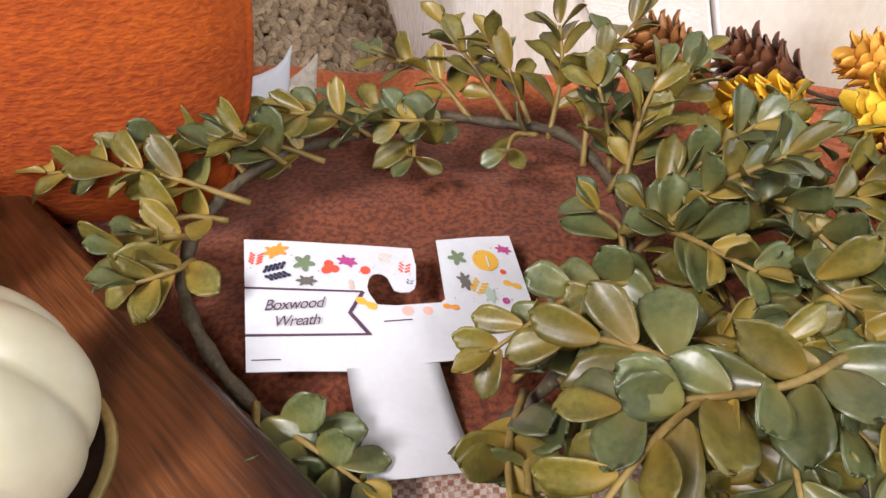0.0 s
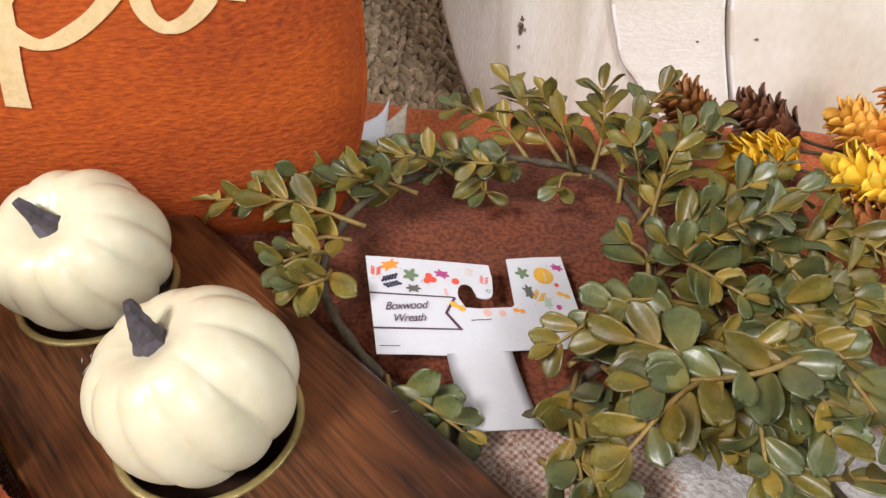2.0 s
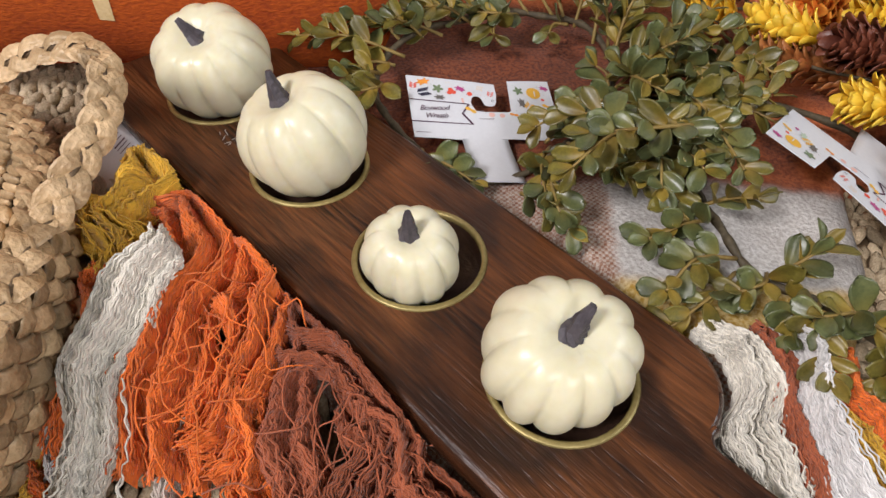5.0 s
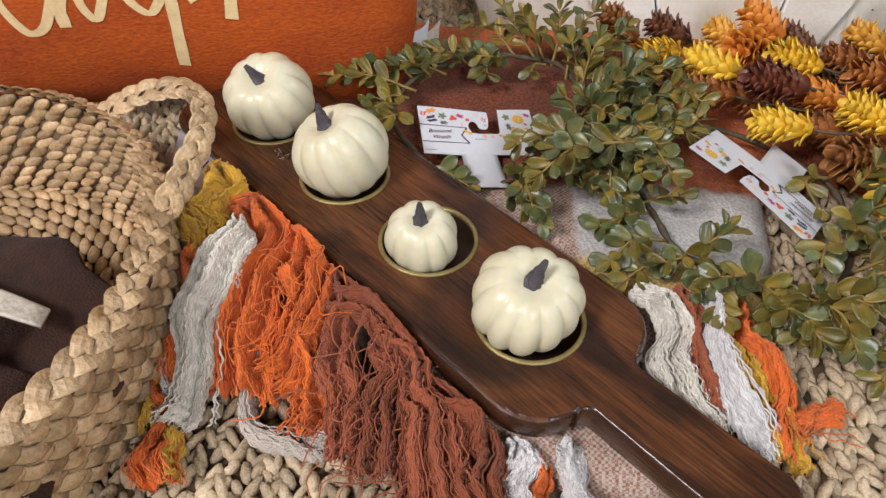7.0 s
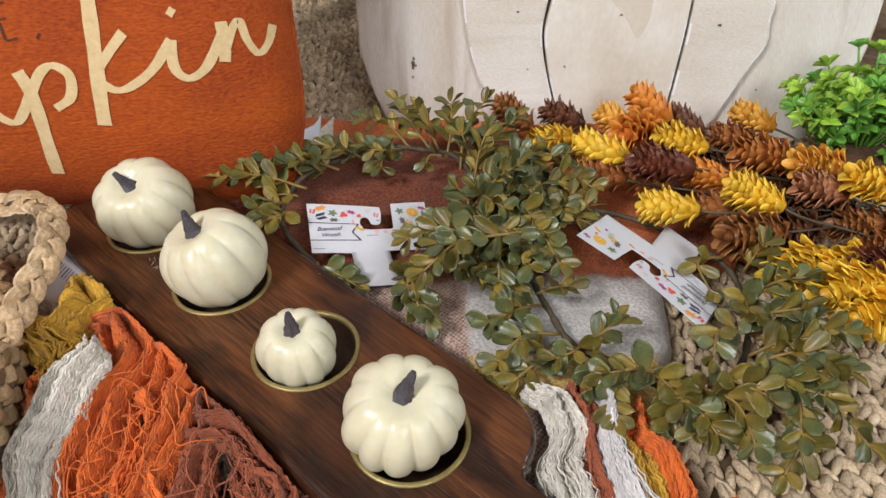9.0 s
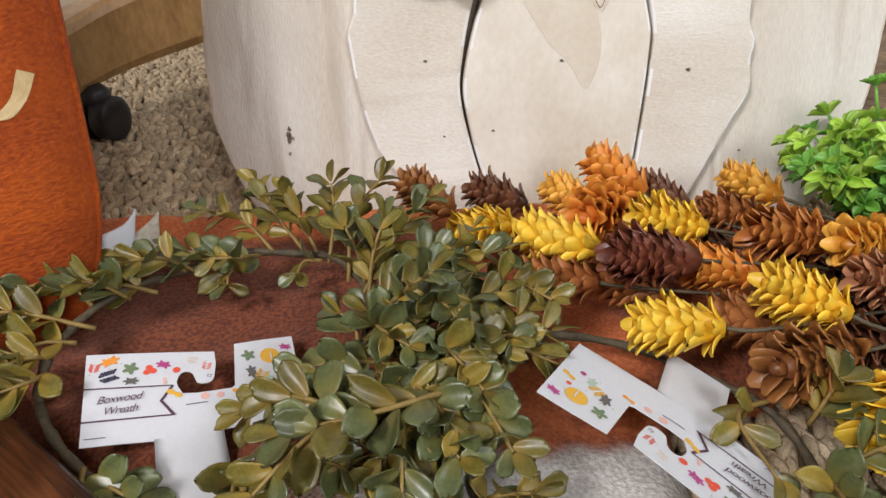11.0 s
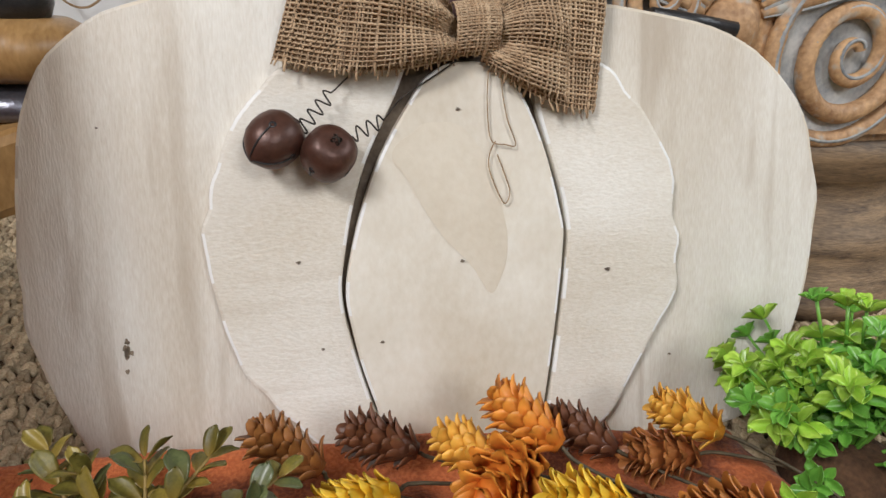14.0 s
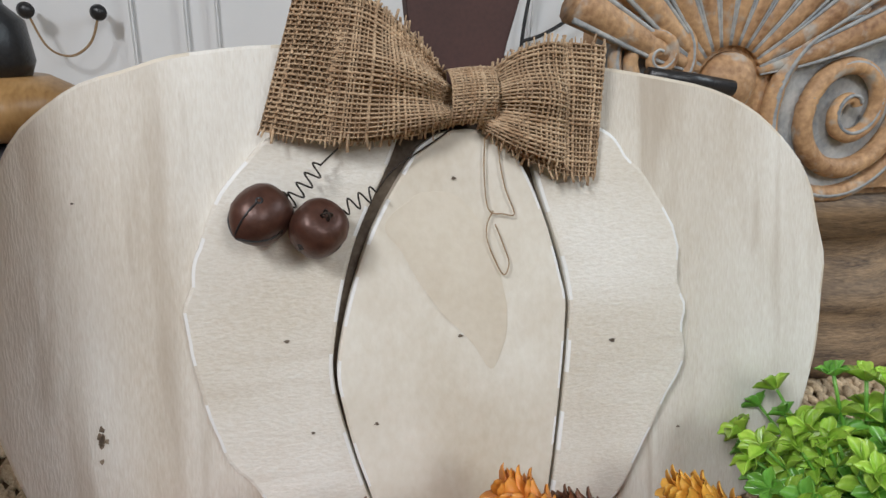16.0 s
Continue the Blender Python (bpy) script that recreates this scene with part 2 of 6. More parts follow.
CONE = dict(yellow=two_tone("yellow_cone", (0.92, 0.66, 0.07), (0.74, 0.40, 0.012)),
            amber=two_tone("amber_cone", (0.88, 0.50, 0.08), (0.60, 0.24, 0.02)),
            orange=two_tone("orange_cone", (0.80, 0.34, 0.05), (0.54, 0.14, 0.015)),
            copper=two_tone("copper_cone", (0.55, 0.22, 0.045), (0.30, 0.08, 0.015)),
            rust=two_tone("rust_cone", (0.46, 0.18, 0.05), (0.20, 0.055, 0.014)),
            umber=two_tone("umber_cone", (0.40, 0.17, 0.045), (0.17, 0.055, 0.014)),
            dark=two_tone("dark_cone", (0.19, 0.072, 0.03), (0.075, 0.024, 0.011)),
            maroon=two_tone("maroon_cone", (0.19, 0.055, 0.026), (0.09, 0.02, 0.012)),
            pink=two_tone("pinkish_cone", (0.52, 0.26, 0.13), (0.30, 0.10, 0.04)))
YARN = {k: surface(k + "_yarn", [0.78 * c for c in v], v, 120, 1.0, 0.6, 1500, (1, 0.10, 0.3), sheen=0.2, island=0.22, fine=0.6) for k, v in dict(
    orange=(0.82, 0.175, 0.02), rust=(0.44, 0.115, 0.045), cream=(0.86, 0.81, 0.70), mustard=(0.76, 0.44, 0.04),
    brown=(0.30, 0.075, 0.026), white=(0.84, 0.82, 0.80), grey=(0.66, 0.58, 0.5)).items()}


# ---- building helpers ----
def part(name, bm, material, parent=None, label="", smooth=True):
    """Links a bmesh as one mesh object, under a thing or a part where one is given."""
    me = bpy.data.meshes.new(name)
    bm.to_mesh(me)
    bm.free()
    return part_of(name, me, material, parent, label, smooth)


def part_of(name, me, material, parent=None, label="", smooth=True):
    if material is not None and not me.materials:
        me.materials.append(material)
    if smooth and me.polygons:
        me.polygons.foreach_set("use_smooth", [True] * len(me.polygons))
    ob = new(name, me)
    ob.parent = parent
    if label:
        ob["label"] = label
    return ob


def thing(name, at, label, category, group="", kind=""):
    ob = new(name)
    ob.location = at
    ob.empty_display_size = 0.01
    return tagged(ob, label, category, group, kind)


def raw(name, verts, faces, material, parent=None, label="", smooth=True):
    me = bpy.data.meshes.new(name)
    me.from_pydata([tuple(v) for v in verts], [], [tuple(f) for f in faces])
    me.update()
    return part_of(name, me, material, parent, label, smooth)


def curve(points, n):
    """n points along a smooth line through the given ones."""
    p = [np.array(q, float) for q in points]
    p = [2 * p[0] - p[1]] + p + [2 * p[-1] - p[-2]]
    out, spans = [], len(p) - 3
    for k in range(n):
        s = k / (n - 1) * spans
        i = min(int(s), spans - 1)
        t = s - i
        a, b, c, d = p[i:i + 4]
        out.append(0.5 * (2 * b + (c - a) * t + (2 * a - 5 * b + 4 * c - d) * t * t + (3 * b - a - 3 * c + d) * t ** 3))
    return np.array(out)


def closed(points, n):
    """n points round a smooth closed line."""
    p = [np.array(q, float) for q in points]
    out, m = [], len(p)
    for k in range(n):
        s = k / n * m
        i, t = int(s), s - int(s)
        a, b, c, d = (p[(i + j) % m] for j in (-1, 0, 1, 2))
        out.append(0.5 * (2 * b + (c - a) * t + (2 * a - 5 * b + 4 * c - d) * t * t + (3 * b - a - 3 * c + d) * t ** 3))
    return np.array(out)


def tube_data(path, radius, sides=6, start=0, loop=False):
    """Vertices and faces of a tube along path; radius is one number or one for each point."""
    path = np.asarray(path, float)
    n = len(path)
    r = np.broadcast_to(radius, n)
    tan = np.roll(path, -1, 0) - np.roll(path, 1, 0) if loop else np.gradient(path, axis=0)
    tan /= np.linalg.norm(tan, axis=1)[:, None] + 1e-9
    ref = np.array((0.31, 0.17, 0.93))
    a = np.cross(tan, ref)
    a /= np.linalg.norm(a, axis=1)[:, None] + 1e-9
    b = np.cross(tan, a)
    ang = np.arange(sides) * 2 * np.pi / sides
    v = path[:, None] + r[:, None, None] * (np.cos(ang)[None, :, None] * a[:, None] + np.sin(ang)[None, :, None] * b[:, None])
    f = []
    for i in range(n if loop else n - 1):
        i2 = (i + 1) % n
        for j in range(sides):
            j2 = (j + 1) % sides
            f.append((start + i * sides + j, start + i * sides + j2, start + i2 * sides + j2, start + i2 * sides + j))
    if not loop:
        f.append(tuple(start + j for j in range(sides))[::-1])
        f.append(tuple(start + (n - 1) * sides + j for j in range(sides)))
    return v.reshape(-1, 3), f


def tubes(name, paths, radius, material, parent=None, label="", sides=6, loop=False):
    verts, faces, count = [], [], 0
    for k, path in enumerate(paths):
        v, f = tube_data(path, radius[k] if isinstance(radius, list) else radius, sides, count, loop)
        verts.append(v)
        faces += f
        count += len(v)
    return raw(name, np.concatenate(verts), faces, material, parent, label)


def slab(name, outline, to_world, front, back, material, parent, label="", bevel=0.0015, edge=None):
    """A plate cut to an outline of (x, z), between two depths; to_world sets a point of the plate in the world."""
    bm = bmesh.new()
    a = [bm.verts.new(to_world(x, z, front)) for x, z in outline]
    b = [bm.verts.new(to_world(x, z, back)) for x, z in outline]
    fa = bm.faces.new(a)
    bm.faces.new(b[::-1])
    for i in range(len(a)):
        j = (i + 1) % len(a)
        bm.faces.new((a[j], a[i], b[i], b[j]))
    bmesh.ops.recalc_face_normals(bm, faces=bm.faces)
    if bevel:
        cut = bmesh.ops.bevel(bm, geom=list(fa.edges), offset=bevel, segments=2, affect="EDGES", profile=0.6)
        if edge is not None:
            for k, f in enumerate(cut["faces"]):
                f.material_index = 1 if math.sin(f.calc_center_median().z * 130 + 40 * f.calc_center_median().x) > -0.2 else 0
    ob = part(name, bm, material, parent, label, smooth=False)
    if edge is not None:
        ob.data.materials.append(edge)
    return ob


def lathe(profile, n, shape=None):
    """A turned body: profile of (radius, height); shape(angle, k) scales the radius."""
    bm = bmesh.new()
    rows = []
    for k, (r, z) in enumerate(profile):
        rows.append([bm.verts.new((r * (shape(a, k) if shape else 1) * math.cos(a), r * (shape(a, k) if shape else 1) * math.sin(a), z))
                     for a in (2 * math.pi * i / n for i in range(n))])
    for a, b in zip(rows, rows[1:]):
        for i in range(n):
            bm.faces.new((a[i], a[(i + 1) % n], b[(i + 1) % n], b[i]))
    bm.faces.new(rows[0][::-1])
    bm.faces.new(rows[-1])
    return bm


def box(bm, x0, y0, z0, x1, y1, z1):
    m = Matrix.Translation(((x0 + x1) / 2, (y0 + y1) / 2, (z0 + z1) / 2)) @ Matrix.Diagonal((x1 - x0, y1 - y0, z1 - z0, 1))
    bmesh.ops.create_cube(bm, size=1, matrix=m)
    return bm


rng = np.random.default_rng(7)

# ---- the room ----
def structure(name, boxes, material, label):
    bm = bmesh.new()
    for b in boxes:
        box(bm, *b)
    return tagged(part(name, bm, material, None, smooth=False), label, "", "", "structure")


structure("floor", [(-1.6, -2.2, -0.06, 2.2, 2.0, -0.012)], M["floor"], "pale oak floor boards under the rug")
structure("ceiling", [(-1.6, -2.2, 2.5, 2.2, 2.0, 2.6)], M["greige"], "plain greige painted ceiling")
structure("wall_north", [(-1.6, 1.9, -0.012, 2.2, 2.0, 2.5)], M["wall"], "white painted wall behind the door")
# opening added out of view for the side fill lamp
structure("wall_east", [(2.1, -2.2, -0.012, 2.2, 1.9, 0.95), (2.1, -2.2, 1.95, 2.2, 1.9, 2.5), (2.1, -2.2, 0.95, 2.2, -0.6, 1.95),
                        (2.1, 0.4, 0.95, 2.2, 1.9, 1.95)], M["greige"], "greige wall with a lamp opening")
structure("wall_west", [(-1.6, -2.1, -0.012, -1.5, 1.9, 1.6), (-1.6, -2.1, 2.48, -1.5, 1.9, 2.5), (-1.6, -2.1, 1.6, -1.5, -1.55, 2.48),
                        (-1.6, -0.35, 1.6, -1.5, 1.9, 2.48)], M["greige"], "greige wall with a lamp opening")
# opening added out of view for the front fill lamp
structure("wall_south", [(-1.6, -2.2, -0.012, 2.1, -2.1, 0.8), (-1.6, -2.2, 2.2, 2.1, -2.1, 2.5), (-1.6, -2.2, 0.8, -0.5, -2.1, 2.2),
                         (1.1, -2.2, 0.8, 2.1, -2.1, 2.2)], M["greige"], "greige wall with a lamp opening")

# white panelled door in the wall at the back
door = tagged(thing("door_1", (0.35, 1.88, 0), "white gloss painted panelled door with raised mouldings", "door"), kind="structure")
bm = bmesh.new()
box(bm, -1.2, -0.03, -0.01, 0.9, 0.018, 2.05)
part("door_leaf", bm, M["trim"], door, smooth=False)
for x in (-0.52, -0.40, -0.33, 0.06, 0.5):
    bm = bmesh.new()
    box(bm, x - 0.012, -0.05, 0.0, x + 0.012, -0.03, 2.0)
    bmesh.ops.bevel(bm, geom=bm.edges[:], offset=0.006, segments=2, affect="EDGES")
    part("moulding", bm, M["trim"], door, smooth=False)

# ---- the rug: rows of thick jute loops ----
def beads(name, places, turns, sizes, material, parent=None, rings=4, sides=6):
    """Many small rounded strands in one mesh: places, turning matrices and half sizes."""
    v, f = [(0, 0, -1.0)], []
    for i in range(1, rings):
        a = math.pi * i / rings
        v += [(math.sin(a) * math.cos(2 * math.pi * j / sides), math.sin(a) * math.sin(2 * math.pi * j / sides), -math.cos(a)) for j in range(sides)]
    v.append((0, 0, 1.0))
    for j in range(sides):
        j2 = (j + 1) % sides
        f.append((0, 1 + j2, 1 + j))
        for i in range(rings - 2):
            a, b = 1 + i * sides, 1 + (i + 1) * sides
            f.append((a + j, a + j2, b + j2, b + j))
        f.append((len(v) - 1, 1 + (rings - 2) * sides + j, 1 + (rings - 2) * sides + j2))
    v = np.array(v)
    allv = np.einsum("nij,kj->nki", turns * sizes[:, None, :], v) + places[:, None, :]
    step = len(v)
    faces = [tuple(q + step * k for q in face) for k in range(len(places)) for face in f]
    return raw(name, allv.reshape(-1, 3), faces, material, parent)


def frames_from(z_axis, up):
    z = z_axis / np.linalg.norm(z_axis, axis=1)[:, None]
    x = np.cross(up, z)
    x /= np.linalg.norm(x, axis=1)[:, None] + 1e-9
    return np.stack((x, np.cross(z, x), z), axis=2)


def rug():
    gx, gy = 0.0135, 0.0098
    xs, ys = np.arange(-0.75, 0.80, gx), np.arange(-0.36, 1.15, gy)
    X, Y = np.meshgrid(xs, ys)
    X, Y = X.ravel(), Y.ravel()
    side = np.tile([1, -1], len(X))
    X, Y = np.repeat(X, 2) + side * gx * 0.25, np.repeat(Y, 2)
    n = len(X)
    X = X + rng.normal(0, 0.0014, n) + 0.002 * np.sin(Y * 23)
    Y = Y + rng.normal(0, 0.0016, n) + 0.003 * np.sin(X * 17)
    Z = -0.004 + rng.normal(0, 0.0018, n)
    places = np.stack((X, Y, Z), 1)
    way = np.stack((side * (0.60 + rng.normal(0, 0.25, n)), np.ones(n), 0.25 + rng.normal(0, 0.30, n)), 1)
    turns = frames_from(way, np.array((0.05, 0.0, 1.0)))
    sizes = np.stack((0.0037 + rng.normal(0, 0.0005, n), 0.0047 + rng.normal(0, 0.0006, n), 0.0080 + rng.normal(0, 0.0011, n)), 1)
    ob = beads("rug", places, turns, sizes, M["jute"], rings=4, sides=5)
    tagged(ob, "chunky natural jute rug of thick woven loops", "rug", "", "stuff")
    # dark sheet under the loops paints the shade in their gaps
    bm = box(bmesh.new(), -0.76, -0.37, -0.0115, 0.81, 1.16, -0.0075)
    tagged(part("rug_backing", bm, M["seagrass_shade"], None, smooth=False), "jute rug backing coloured dark as shade between the loops", "rug", "", "structure")


rug()


# ---- throw blanket ----
def smooth_step(a, b, x):
    t = np.clip((x - a) / (b - a), 0, 1)
    return t * t * (3 - 2 * t)


EDGE = [(-0.30, 0.30), (-0.25, 0.175), (-0.155, 0.085), (-0.06, -0.012), (0.02, -0.075), (0.085, -0.085), (0.135, -0.045), (0.172, 0.035),
        (0.205, 0.10), (0.222, 0.185), (0.33, 0.20), (0.43, 0.26), (0.415, 0.375), (0.25, 0.40), (0.0, 0.425), (-0.20, 0.44)]


def inside_distance(px, py):
    """Distance from the blanket's edge, positive inside."""
    best, inside = np.full(px.shape, 9.0), np.zeros(px.shape, bool)
    for (x0, y0), (x1, y1) in zip(EDGE, EDGE[1:] + EDGE[:1]):
        dx, dy = x1 - x0, y1 - y0
        t = np.clip(((px - x0) * dx + (py - y0) * dy) / (dx * dx + dy * dy), 0, 1)
        best = np.minimum(best, np.hypot(px - x0 - t * dx, py - y0 - t * dy))
        cross = ((y0 > py) != (y1 > py)) & (px < dx * (py - y0) / (dy + 1e-12) + x0)
        inside ^= cross
    return np.where(inside, best, -best)


def blanket_height(px, py):
    d = inside_distance(px, py)
    h = 0.028 + 0.006 * np.exp(-((px - 0.08) ** 2 + (py - 0.11) ** 2) / 0.004)
    h = h + 0.010 * np.exp(-((py - 0.41 + 0.07 * px) / 0.018) ** 2) * (px > -0.25)
    u, v = (px - py) / 1.41421 + 0.1375, (px + py) / 1.41421 - 0.0209
    h = np.where((np.abs(v) < 0.075) & (u < 0.24), np.minimum(h, 0.0255), h)
    wob = 0.0022 * np.sin(px * 61 + 2 * np.sin(py * 37)) * np.sin(py * 53 + 1.3 * np.sin(px * 29))
    return (h + wob) * np.sqrt(np.clip(d / 0.022, 0, 1) * (2 - np.clip(d / 0.022, 0, 1))) - 0.002


def blanket():
    cloth = bpy.data.materials.new("plaid_throw")
    cloth.use_nodes = True
    n, link, bsdf = nodes_of(cloth)
    co = n.new("ShaderNodeTexCoord")
    wob = n.new("ShaderNodeTexNoise")
    wob.inputs["Scale"].default_value = 60
    link(co.outputs["Object"], wob.inputs["Vector"])
    add = n.new("ShaderNodeVectorMath")
    add.operation = "MULTIPLY_ADD"
    add.inputs[1].default_value = (0.012, 0.012, 0)
    link(wob.outputs["Color"], add.inputs[0])
    link(co.outputs["Object"], add.inputs[2])
    sep = n.new("ShaderNodeSeparateXYZ")
    link(add.outputs[0], sep.inputs[0])

    def step(out, lo, hi):
        r = n.new("ShaderNodeMapRange")
        r.interpolation_type = "SMOOTHSTEP"
        r.inputs["From Min"].default_value, r.inputs["From Max"].default_value = lo, hi
        link(out, r.inputs[0])
        return r.outputs[0]

    def mix(fac, a, b):
        m = n.new("ShaderNodeMixRGB")
        link(fac, m.inputs[0])
        for k, c in ((1, a), (2, b)):
            if isinstance(c, tuple):
                m.inputs[k].default_value = (*c, 1)
            else:
                link(c, m.inputs[k])
        return m.outputs[0]

    fuzz = n.new("ShaderNodeTexNoise")
    fuzz.inputs["Scale"].default_value, fuzz.inputs["Detail"].default_value = 420, 5
    link(co.outputs["Object"], fuzz.inputs["Vector"])
    broad = n.new("ShaderNodeTexNoise")
    broad.inputs["Scale"].default_value = 28
    link(co.outputs["Object"], broad.inputs["Vector"])
    weave = n.new("ShaderNodeTexChecker")
    weave.inputs["Scale"].default_value = 560
    link(co.outputs["Object"], weave.inputs["Vector"])
    fz = step(fuzz.outputs["Fac"], 0.35, 0.65)
    rust = mix(fz, (0.105, 0.024, 0.010), (0.225, 0.060, 0.021))
    bright = mix(fz, (0.42, 0.10, 0.03), (0.56, 0.16, 0.05))
    pale = mix(fz, (0.46, 0.43, 0.40), (0.64, 0.62, 0.59))
    tweed = mix(weave.outputs["Fac"], mix(fz, (0.24, 0.10, 0.06), (0.40, 0.26, 0.19)), mix(fz, (0.40, 0.30, 0.24), (0.52, 0.45, 0.39)))
    gold = mix(fz, (0.46, 0.27, 0.035), (0.66, 0.5, 0.22))
    back = mix(step(sep.outputs["Y"], 0.375, 0.395), rust, bright)
    back = mix(step(sep.outputs["X"], 0.10, 0.17), back, mix(step(broad.outputs["Fac"], 0.35, 0.6), rust, bright))
    low = mix(step(sep.outputs["X"], 0.060, 0.068), tweed, pale)
    low = mix(step(sep.outputs["Y"], 0.092, 0.080), low, gold)
    low = mix(step(sep.outputs["Y"], 0.050, 0.042), low, tweed)
    col = mix(step(sep.outputs["Y"], 0.158, 0.172), low, back)
    link(col, bsdf.inputs["Base Color"])
    bsdf.inputs["Roughness"].default_value, bsdf.inputs["Sheen Weight"].default_value = 1.0, 0.06
    b = n.new("ShaderNodeBump")
    b.inputs["Strength"].default_value, b.inputs["Distance"].default_value = 0.7, 0.002
    link(fuzz.outputs["Fac"], b.inputs["Height"])
    link(b.outputs[0], bsdf.inputs["Normal"])

    g = 0.004
    xs, ys = np.arange(-0.31, 0.44, g), np.arange(-0.10, 0.45, g)
    X, Y = np.meshgrid(xs, ys)
    D = inside_distance(X, Y)
    Z = np.where(D > 0, blanket_height(X, Y), -0.004)
    ids, verts = -np.ones(X.shape, int), []
    for i, j in zip(*np.where(D > -g * 0.7)):
        ids[i, j] = len(verts)
        verts.append((X[i, j], Y[i, j], Z[i, j]))
    faces = []
    for i in range(X.shape[0] - 1):
        for j in range(X.shape[1] - 1):
            q = (ids[i, j], ids[i, j + 1], ids[i + 1, j + 1], ids[i + 1, j])
            if min(q) >= 0:
                faces.append(q)
    return tagged(raw("throw_blanket", verts, faces, cloth), "brushed plaid throw in rust, white and mustard lying on the rug", "blanket")


throw = blanket()


def ground(x, y):
    return float(max(0.003, blanket_height(np.array([x]), np.array([y]))[0]))


def tassel(colour, path, width, count, thick=0.00046, wave=0.0016, high=0.010, label="", tuck=0.009, drop=0.78):
    """A soft ruffled strip of loosely woven yarn along path, with crimped threads along it and ragged ends."""
    rows = 64
    base = curve([(x - tuck * 0.7, y - tuck * 0.7, z * drop) for x, y, z in path], rows)
    tag, sway = float(rng.uniform(0, 6)), float(rng.uniform(0, 6))
    s = np.linspace(0, 1, rows)
    tan = np.gradient(base, axis=0)
    side = np.stack((-tan[:, 1], tan[:, 0], np.zeros(rows)), 1)
    side /= np.linalg.norm(side, axis=1)[:, None] + 1e-9
    base = base + side * (0.17 * width * np.sin(9.0 * s + sway) + 0.06 * width * np.sin(23 * s + tag))[:, None]
    base[:, 2] += 0.0030 * np.sin(12 * s + sway) * np.minimum(1, 4 * s * (1 - s))
    w = 0.98 * width * (0.70 + 0.30 * s) * (1 + 0.24 * np.sin(5.5 * s + tag)) * (0.45 + 0.55 * np.minimum(1, (s + 0.02) / 0.12) ** 0.5)
    length = float(np.linalg.norm(np.diff(base, axis=0), axis=1).sum())
    folds = max(1.0, width / 0.0125)
    crimp = length / 0.0042

    def at(off):
        """A line along the strip, off from -1 to 1 across it: a rounded back, soft folds and a fine crimp."""
        fold = np.sin(tag + folds * 2.6 * off + 2.2 * np.sin(3.1 * s + tag) + wave * 500 * np.sin(9 * s + 2 * off))
        up = 1.25 * high * (0.05 + 0.95 * math.sqrt(max(0.0, 1 - off * off))) * (0.58 + 0.42 * fold)
        up = up + 0.0006 * np.sin(6.283 * crimp * s + 3 * np.sin(5 * off + tag) + 9 * off)
        p = base + side * (off * w / 2 * (1 + 0.10 * np.sin(8 * s + 3 * tag)))[:, None] + side * (0.0006 * np.sin(3.1 * crimp * s + 4 * off))[:, None]
        if path[0][0] < -0.02:
            over = np.maximum((p[:, 0] + p[:, 1]) / 1.41421 - 0.0211 + 0.064, 0)
            p[:, :2] -= over[:, None] / 1.41421
        p[:, 2] = np.maximum(p[:, 2] + up, 0.0035)
        return p

    cols = max(10, int(width / 0.0014))
    lines = [at(2 * j / (cols - 1) - 1) for j in range(cols)]
    ends = [rows - 1 - int(rng.integers(0, 5)) for _ in range(cols)]
    verts = np.concatenate(lines)
    low = verts.copy()
    low[:, 2] = np.maximum(low[:, 2] - 0.003, 0.002)
    faces, m = [], rows * cols
    for j in range(cols - 1):
        for i in range(min(ends[j], ends[j + 1])):
            k = j * rows + i
            faces += [(k, k + rows, k + rows + 1, k + 1), (m + k, m + k + 1, m + k + rows + 1, m + k + rows)]
    tas = raw("tassel", np.concatenate((verts, low)), faces, YARN[colour], throw, label or colour + " loosely woven yarn tassel")
    paths = []
    for k in range(int(count * 1.25)):
        off = float(rng.uniform(-1.04, 1.04))
        p = at(max(-1.0, min(1.0, off)))
        p = p + side * (0.0007 * np.sin(6.283 * crimp * 0.5 * s + rng.uniform(0, 6)))[:, None] + np.array((0, 0, 0.0003 + 0.0022 * rng.uniform() ** 2))
        if rng.uniform() < 0.14:
            p = p + (side * rng.normal(0, 0.007) + np.array((0, 0, 0.003))) * (s ** 2)[:, None]
        p[:, 2] = np.maximum(p[:, 2], 0.004)
        paths.append(p[int(rng.integers(0, 6)):int(rng.integers(rows - 6, rows + 1))])
    tagged(tubes("yarn", paths, thick, YARN[colour], tas, "", sides=4), kind="stuff")


# fringe spilling over the rug at the near side of the serving board
tassel("mustard", [(-0.196, 0.150, 0.048), (-0.198, 0.125, 0.060), (-0.196, 0.095, 0.056), (-0.188, 0.068, 0.046)], 0.040, 130, wave=0.005, high=0.018)
tassel("grey", [(-0.232, 0.150, 0.030), (-0.225, 0.115, 0.036), (-0.212, 0.085, 0.030)], 0.030, 60, wave=0.004, high=0.012)
tassel("orange", [(-0.190, 0.130, 0.035), (-0.165, 0.100, 0.052), (-0.150, 0.065, 0.050), (-0.152, 0.020, 0.035), (-0.160, -0.025, 0.014)], 0.044, 130, high=0.016)
tassel("cream", [(-0.168, 0.078, 0.060), (-0.172, 0.050, 0.056), (-0.178, 0.012, 0.038), (-0.183, -0.022, 0.020), (-0.187, -0.045, 0.010)], 0.029, 150, wave=0.0006, high=0.011, drop=1.0)
